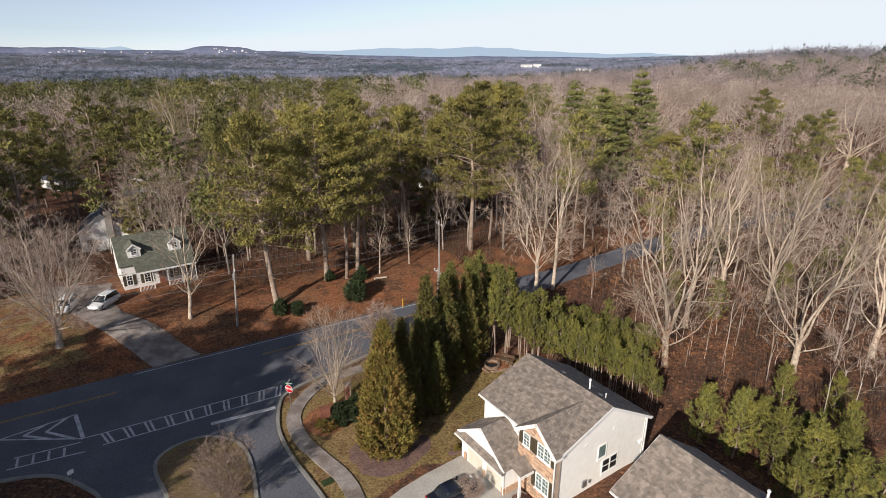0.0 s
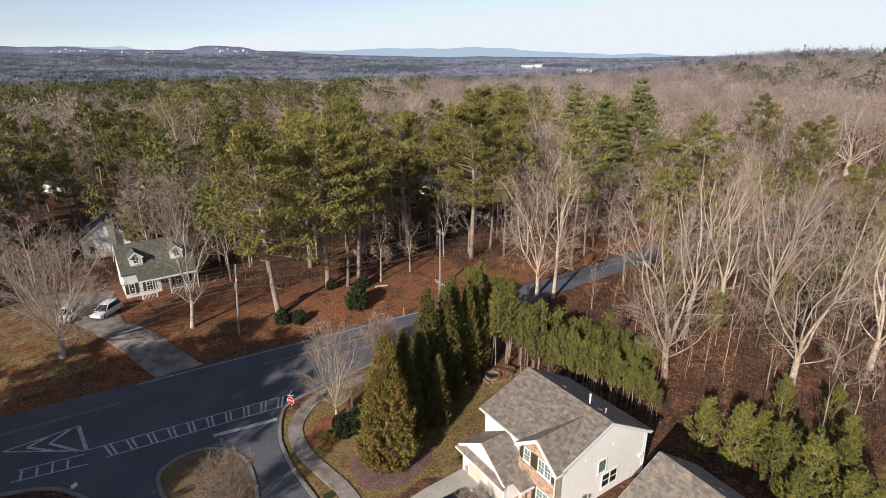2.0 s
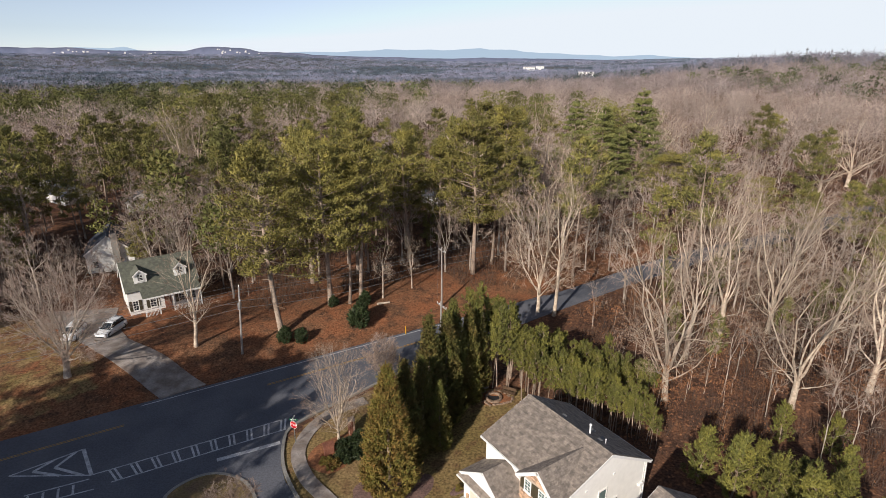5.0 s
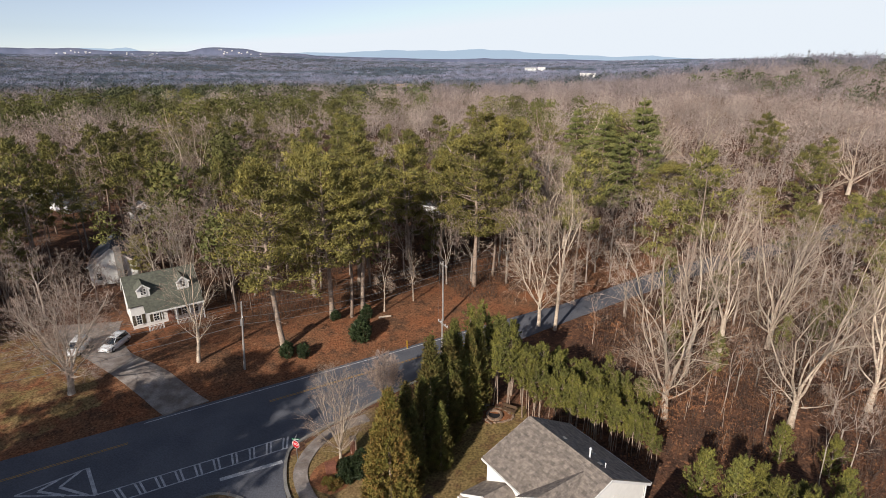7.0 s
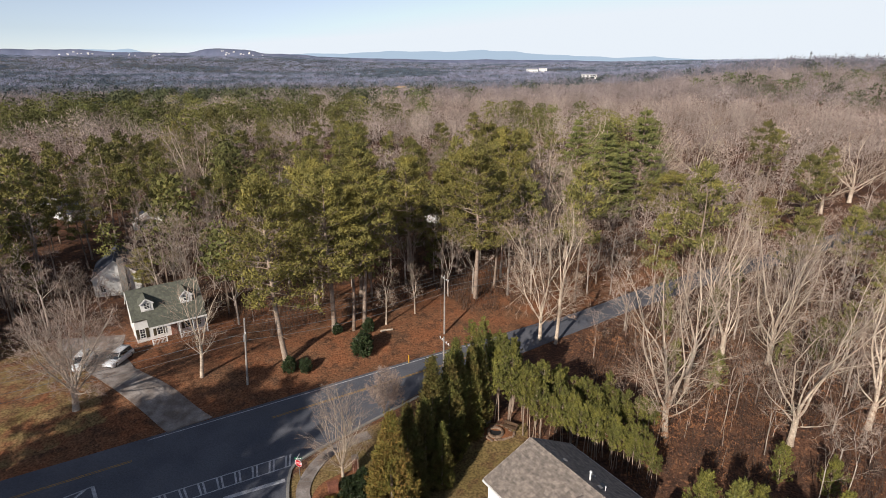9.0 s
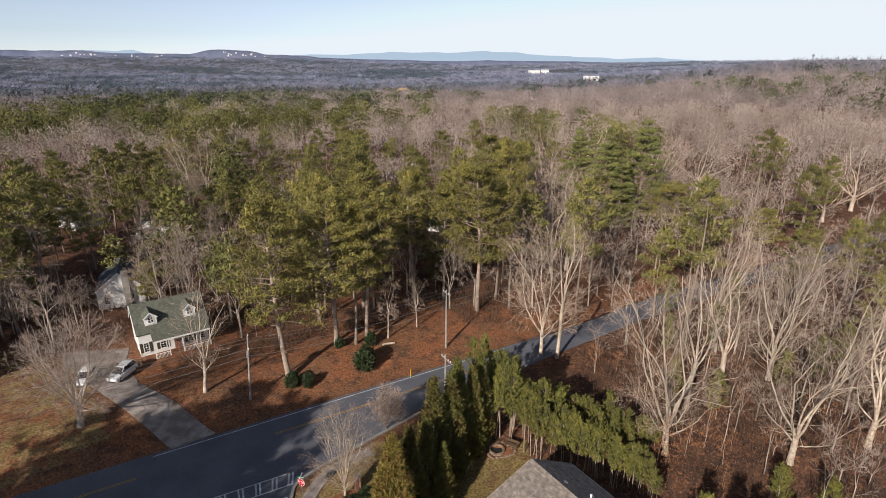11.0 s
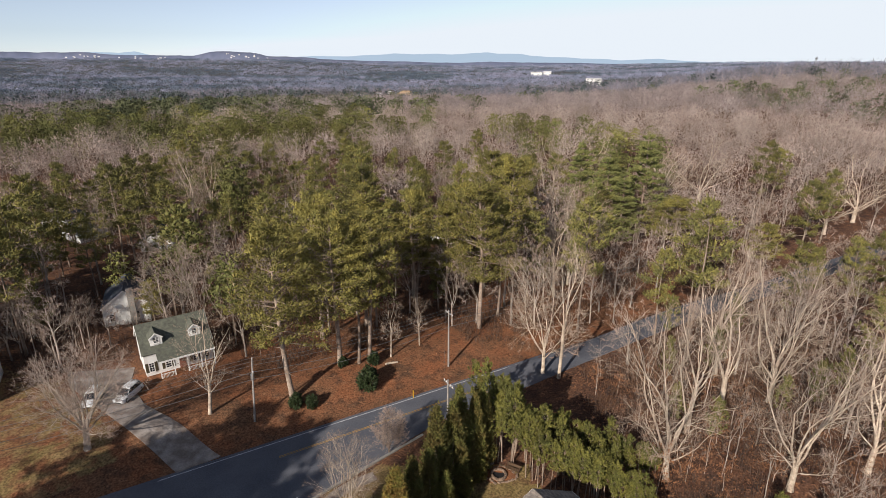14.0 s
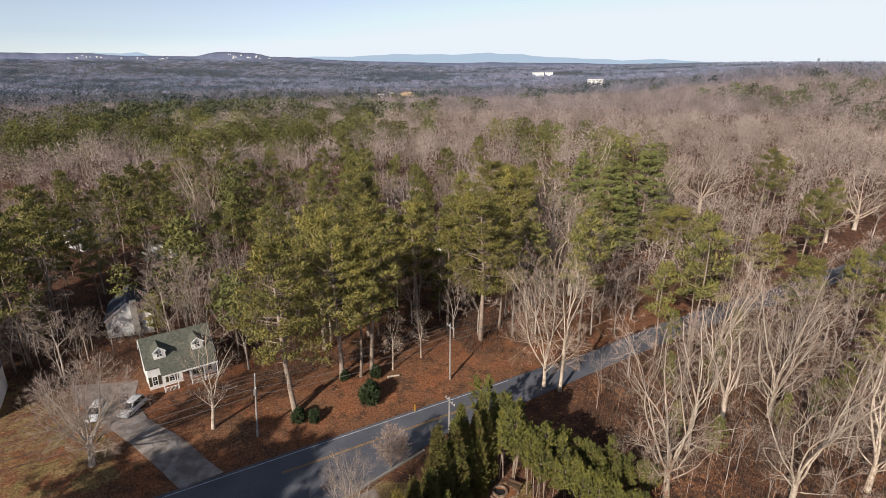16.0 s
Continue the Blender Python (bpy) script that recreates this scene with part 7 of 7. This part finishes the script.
def bed(x, y, rx, ry, turn, mat, label, seed):
    rng = random.Random(seed)
    verts, faces, n, m = [], [], 36, 5
    c, s = math.cos(radians(turn)), math.sin(radians(turn))
    wob = [1 + 0.1 * math.sin(3 * 2 * math.pi * i / n + seed) + rng.uniform(-0.03, 0.03) for i in range(n)]
    for j in range(m + 1):
        for i in range(n):
            t = 2 * math.pi * i / n
            u, v = rx * wob[i] * math.cos(t) * j / m, ry * wob[i] * math.sin(t) * j / m
            px, py = x + u * c - v * s, y + u * s + v * c
            verts.append((px, py, ground(px, py) + (0.10 * (1 - (j / m) ** 3) + (0.02 if j < m else -0.06))))
    for j in range(m):
        for i in range(n):
            k = (i + 1) % n
            faces.append((j * n + i, j * n + k, (j + 1) * n + k, (j + 1) * n + i))
    return tagged(new("mulch_bed", mesh_of("mulch_bed", verts, faces, (mat,), True)), label, "ground", kind="structure")


bed(-4.9, 41.2, 4.2, 3.0, 20, MULCH, "purple-brown mulch bed round the cypress", 1)
bed(-11.3, 46.6, 3.6, 2.4, 60, MULCH_R, "russet mulch bed round the entrance pillars", 2)
bed(5.9, 55.9, 2.0, 1.6, 10, MULCH_R, "russet mulch round the fire pit", 3)
bed(1.2, 41.2, 0.9, 0.6, 30, MULCH, "small mulch bed at the garage corner", 4)
bed(6.6, 34.6, 1.6, 0.9, 124, MULCH, "mulch bed under the front windows", 5)

ROUGH = material("rough_brown_stone", (0.27, 0.19, 0.135), 0.9, 0.35, 0.4, 9.0, 0.4, rand=0.35)
pit = empty("fire_pit", pose(5.7, 55.7, ground(5.7, 55.7) + 0.08), "round fire pit of rough tan stones", "fire pit")
rng_f = random.Random(77)
for ring_k in range(2):
    for k in range(16):
        t = 2 * math.pi * (k + 0.5 * ring_k) / 16
        bm = box(-0.17, 0.17, -0.12, 0.12, 0, 0.14, 0.03)
        for v in bm.verts:
            v.co += Vector((rng_f.uniform(-0.03, 0.03), rng_f.uniform(-0.03, 0.03), rng_f.uniform(-0.02, 0.02)))
        st = part("stone", bm, ROUGH, pit)
        st.matrix_basis = pose(0.85 * math.cos(t), 0.85 * math.sin(t), 0.15 * ring_k, 0, 0, math.degrees(t) + 90)
part("ash", cyl(0, 0, 0.0, 0.06, 0.72, n=18), PLASTIC, pit, "black ash")
for k in range(26):
    t = 2 * math.pi * k / 26
    wob = rng_f.uniform(0.85, 1.12)
    st = empty("edging_stone", pose(5.9 + 1.9 * wob * math.cos(t), 55.9 + 1.45 * wob * math.sin(t), ground(5.9, 55.9) + 0.03, 0, 0, math.degrees(t) + rng_f.uniform(-30, 30)), "rough tan edging stone round the mulch", "stone", "edging stones")
    part("stone", box(-0.13, 0.13, -0.2, 0.2, -0.05, 0.13, 0.04), ROUGH, st)
bench = empty("bench", pose(7.5, 56.4, ground(7.5, 56.4), 0, 0, -28), "dark weathered wooden bench by the fire pit", "bench")
for k in range(4):
    part("seat_slat", box(-0.85, 0.85, -0.28 + 0.14 * k, -0.16 + 0.14 * k, 0.42, 0.46), WOOD, bench)
for k in range(3):
    part("back_slat", box(-0.85, 0.85, 0.3, 0.34, 0.55 + 0.14 * k, 0.66 + 0.14 * k), WOOD, bench)
for u in (-0.75, 0.75):
    part("leg", box(u - 0.04, u + 0.04, -0.26, -0.18, 0, 0.42), WOOD, bench)
    part("leg", box(u - 0.04, u + 0.04, 0.26, 0.34, 0, 0.98), WOOD, bench)
bath = empty("bird_bath", pose(4.8, 56.9, ground(4.8, 56.9)), "grey stone bird bath under the trees", "bird bath")
part("pedestal", cyl(0, 0, 0, 0.7, 0.16, 0.1, 12), CONCRETE, bath)
part("bowl", cyl(0, 0, 0.7, 0.85, 0.15, 0.42, 16), CONCRETE, bath)

shrub_a = shrub_meshes(91, 1.1, 1.0, 1.3, 260, HOLLY, 0.3)
shrub_b = shrub_meshes(92, 0.8, 0.75, 0.9, 200, CYPRESS, 0.22)
shrub_c = shrub_meshes(93, 1.9, 1.7, 3.6, 420, HOLLY, 0.5)
SH = "garden shrubs"
for me, x, y, s, label in ((shrub_a, -10.2, 47.0, 1.0, "dark evergreen shrub beside the pillars"), (shrub_a, -9.0, 47.9, 1.1, "dark evergreen shrub beside the pillars"), (shrub_a, -10.2, 45.4, 0.9, "dark evergreen shrub beside the pillars"),
                           (shrub_a, -8.7, 46.2, 1.0, "dark evergreen shrub beside the pillars"), (shrub_b, -11.2, 44.4, 1.1, "clipped yellow-green shrub by the sidewalk"), (shrub_b, -12.1, 44.9, 0.7, "clipped yellow-green shrub by the sidewalk"),
                           (shrub_b, 6.2, 34.2, 0.7, "small shrub under the front window"), (shrub_b, 1.3, 41.2, 0.55, "low shrub at the garage corner"),
                           (shrub_c, -22.4, 68.4, 0.62, "dark holly bush under a tall pine"), (shrub_c, -20.3, 68.7, 0.55, "dark holly bush under a tall pine"), (shrub_c, -12.7, 73.6, 1.0, "dark evergreen bush on the straw slope"),
                           (shrub_c, -17.5, 78.0, 0.5, "dark evergreen bush among the pines"), (shrub_c, -12.6, 79.0, 0.6, "green bush among the pines"), (shrub_a, 14.5, 39.5, 0.7, "dark shrub beside the house wall"), (shrub_a, 15.8, 40.2, 0.6, "dark shrub beside the house wall")):
    set_tree(me, "shrub", label, x, y, s, (x * 37) % 360, SH, "shrub", kinds=("stem", "foliage"))

log = empty("fallen_log", pose(-9.8, 79.2, ground(-9.8, 79.2) + 0.1, 0, 0, 20), "cut pale log lying on the pine straw", "log")
t = Tubes()
t.add([(-1.0, 0, 0.1), (0, 0.05, 0.13), (1.0, 0, 0.1)], (0.18, 0.17, 0.15), 8)
child("trunk", t.mesh("trunk", BARK_PALE), log)

# ---- far away: mast and roofs ----
mast = empty("radio_mast", pose(560, 905, ground(560, 905)), "thin lattice radio mast on the wooded ridge", "mast")
t = Tubes()
mh = 52.0 - ground(560, 905)
for k in range(3):
    a = 2 * math.pi * k / 3
    t.add([(1.2 * math.cos(a), 1.2 * math.sin(a), 0), (0.9 * math.cos(a), 0.9 * math.sin(a), mh)], (0.22, 0.22), 4)
for i in range(12):
    z0, z1 = mh * i / 12, mh * (i + 1) / 12
    for k in range(3):
        a, b = 2 * math.pi * k / 3, 2 * math.pi * (k + 1) / 3
        t.add([(1.1 * math.cos(a), 1.1 * math.sin(a), z0), (1.1 * math.cos(b), 1.1 * math.sin(b), z1)], (0.12, 0.12), 3)
child("lattice", t.mesh("lattice", METAL), mast)
part("antenna", box(-1.8, 1.8, -0.5, 0.5, mh - 4, mh - 2), METAL, mast)
part("antenna", box(-1.6, 1.6, -0.5, 0.5, mh - 9, mh - 7.5), METAL, mast)


def far_building(x, y, z, w, d, hh, turn, hip, label):
    b = empty("distant_building", pose(x, y, z, 0, 0, turn), label, "building", "distant buildings")
    part("wall", box(-w / 2, w / 2, -d / 2, d / 2, -3 if y > 4000 else -14, hh), SIDING_W, b)
    if hip:
        bm = bmesh.new()
        v = [bm.verts.new(p) for p in ((-w / 2 - 0.6, -d / 2 - 0.6, hh), (w / 2 + 0.6, -d / 2 - 0.6, hh), (w / 2 + 0.6, d / 2 + 0.6, hh), (-w / 2 - 0.6, d / 2 + 0.6, hh), (-w * 0.3, 0, hh + d * 0.35), (w * 0.3, 0, hh + d * 0.35))]
        for f in ((0, 1, 5, 4), (1, 2, 5), (2, 3, 4, 5), (3, 0, 4), (3, 2, 1, 0)):
            bm.faces.new([v[i] for i in f])
        part("roof", bm, SHINGLE, b)
    else:
        part("roof", box(-w / 2 - 0.8, w / 2 + 0.8, -d / 2 - 0.8, d / 2 + 0.8, hh, hh + 0.8), TRIM, b)
    n = max(2, int(w / 9))
    for k in range(n):
        u = -w / 2 + (k + 0.5) * w / n
        part("window", box(u - w / n * 0.28, u + w / n * 0.28, -d / 2 - 0.15, -d / 2, hh * 0.35, hh * 0.7), GLASS_D, b)
    return b


for x, y, z, w, hh in ((376, 2600, -12.5, 48, 4.0), (428, 2620, -11, 34, 4.0), (366, 1500, -3.8, 38, 2.8)):
    far_building(x, y, z, w, 25, hh, random.Random(int(x)).uniform(-12, 12), False, "long white warehouse far off in the woods")
rng_d = random.Random(4)
for k in range(17):
    f = rng_d.random()
    x, y = -206 + 82 * f + rng_d.uniform(-6, 6), 1000 + 130 * f + rng_d.uniform(-22, 22)
    far_building(x, y, -24.5 + 6 * f + rng_d.uniform(-1, 1), 9, 9, 5, rng_d.uniform(-25, 25), True, "pale house of a far hillside estate")
verts = [(22 * r * math.cos(a * 0.4189), 14 * r * math.sin(a * 0.4189), 7.5 * (1 - r * r) * (1 + 0.2 * math.sin(a))) for r in (1.0, 0.75, 0.45, 0.15) for a in range(15)]
faces = [(q * 15 + a, q * 15 + (a + 1) % 15, q * 15 + 15 + (a + 1) % 15, q * 15 + 15 + a) for q in range(3) for a in range(15)] + [tuple(range(45, 60))]
heap = new("earth_mound", mesh_of("earth_mound", verts, faces, (material("bare_clay", (0.42, 0.30, 0.19), 0.95, 0.2, 6.0, 0.5, 0.0),), True))
heap.location = (-94, 1148, -21)
tagged(heap, "heap of bare tan earth beside the far estate", "mound")
for k in range(40):
    x = rng_d.choice((rng_d.uniform(-3180, -2650), rng_d.uniform(-1850, -1450), rng_d.uniform(-2600, -2250)))
    crest = float(np.interp(x, [p[0] for p in HILLS], [p[1] for p in HILLS]))
    g = rng_d.uniform(0.74, 0.92)
    far_building(x, 4560 + 100 * (0.6 + 0.4 * (g - 0.5) / 0.5), -90 + (crest + 90) * g - 0.5, rng_d.uniform(6, 16), 8, rng_d.uniform(2.5, 4.5), rng_d.uniform(-15, 15), False, "tiny pale building on a distant hill")

cover = empty("utility_cover", pose(-9.9, 37.5, 0.04, 0, 0, 35), "dark green utility cover set in the verge", "cover")
part("lid", box(-0.5, 0.5, -0.35, 0.35, -0.05, 0.06, 0.02), HOLLY, cover)
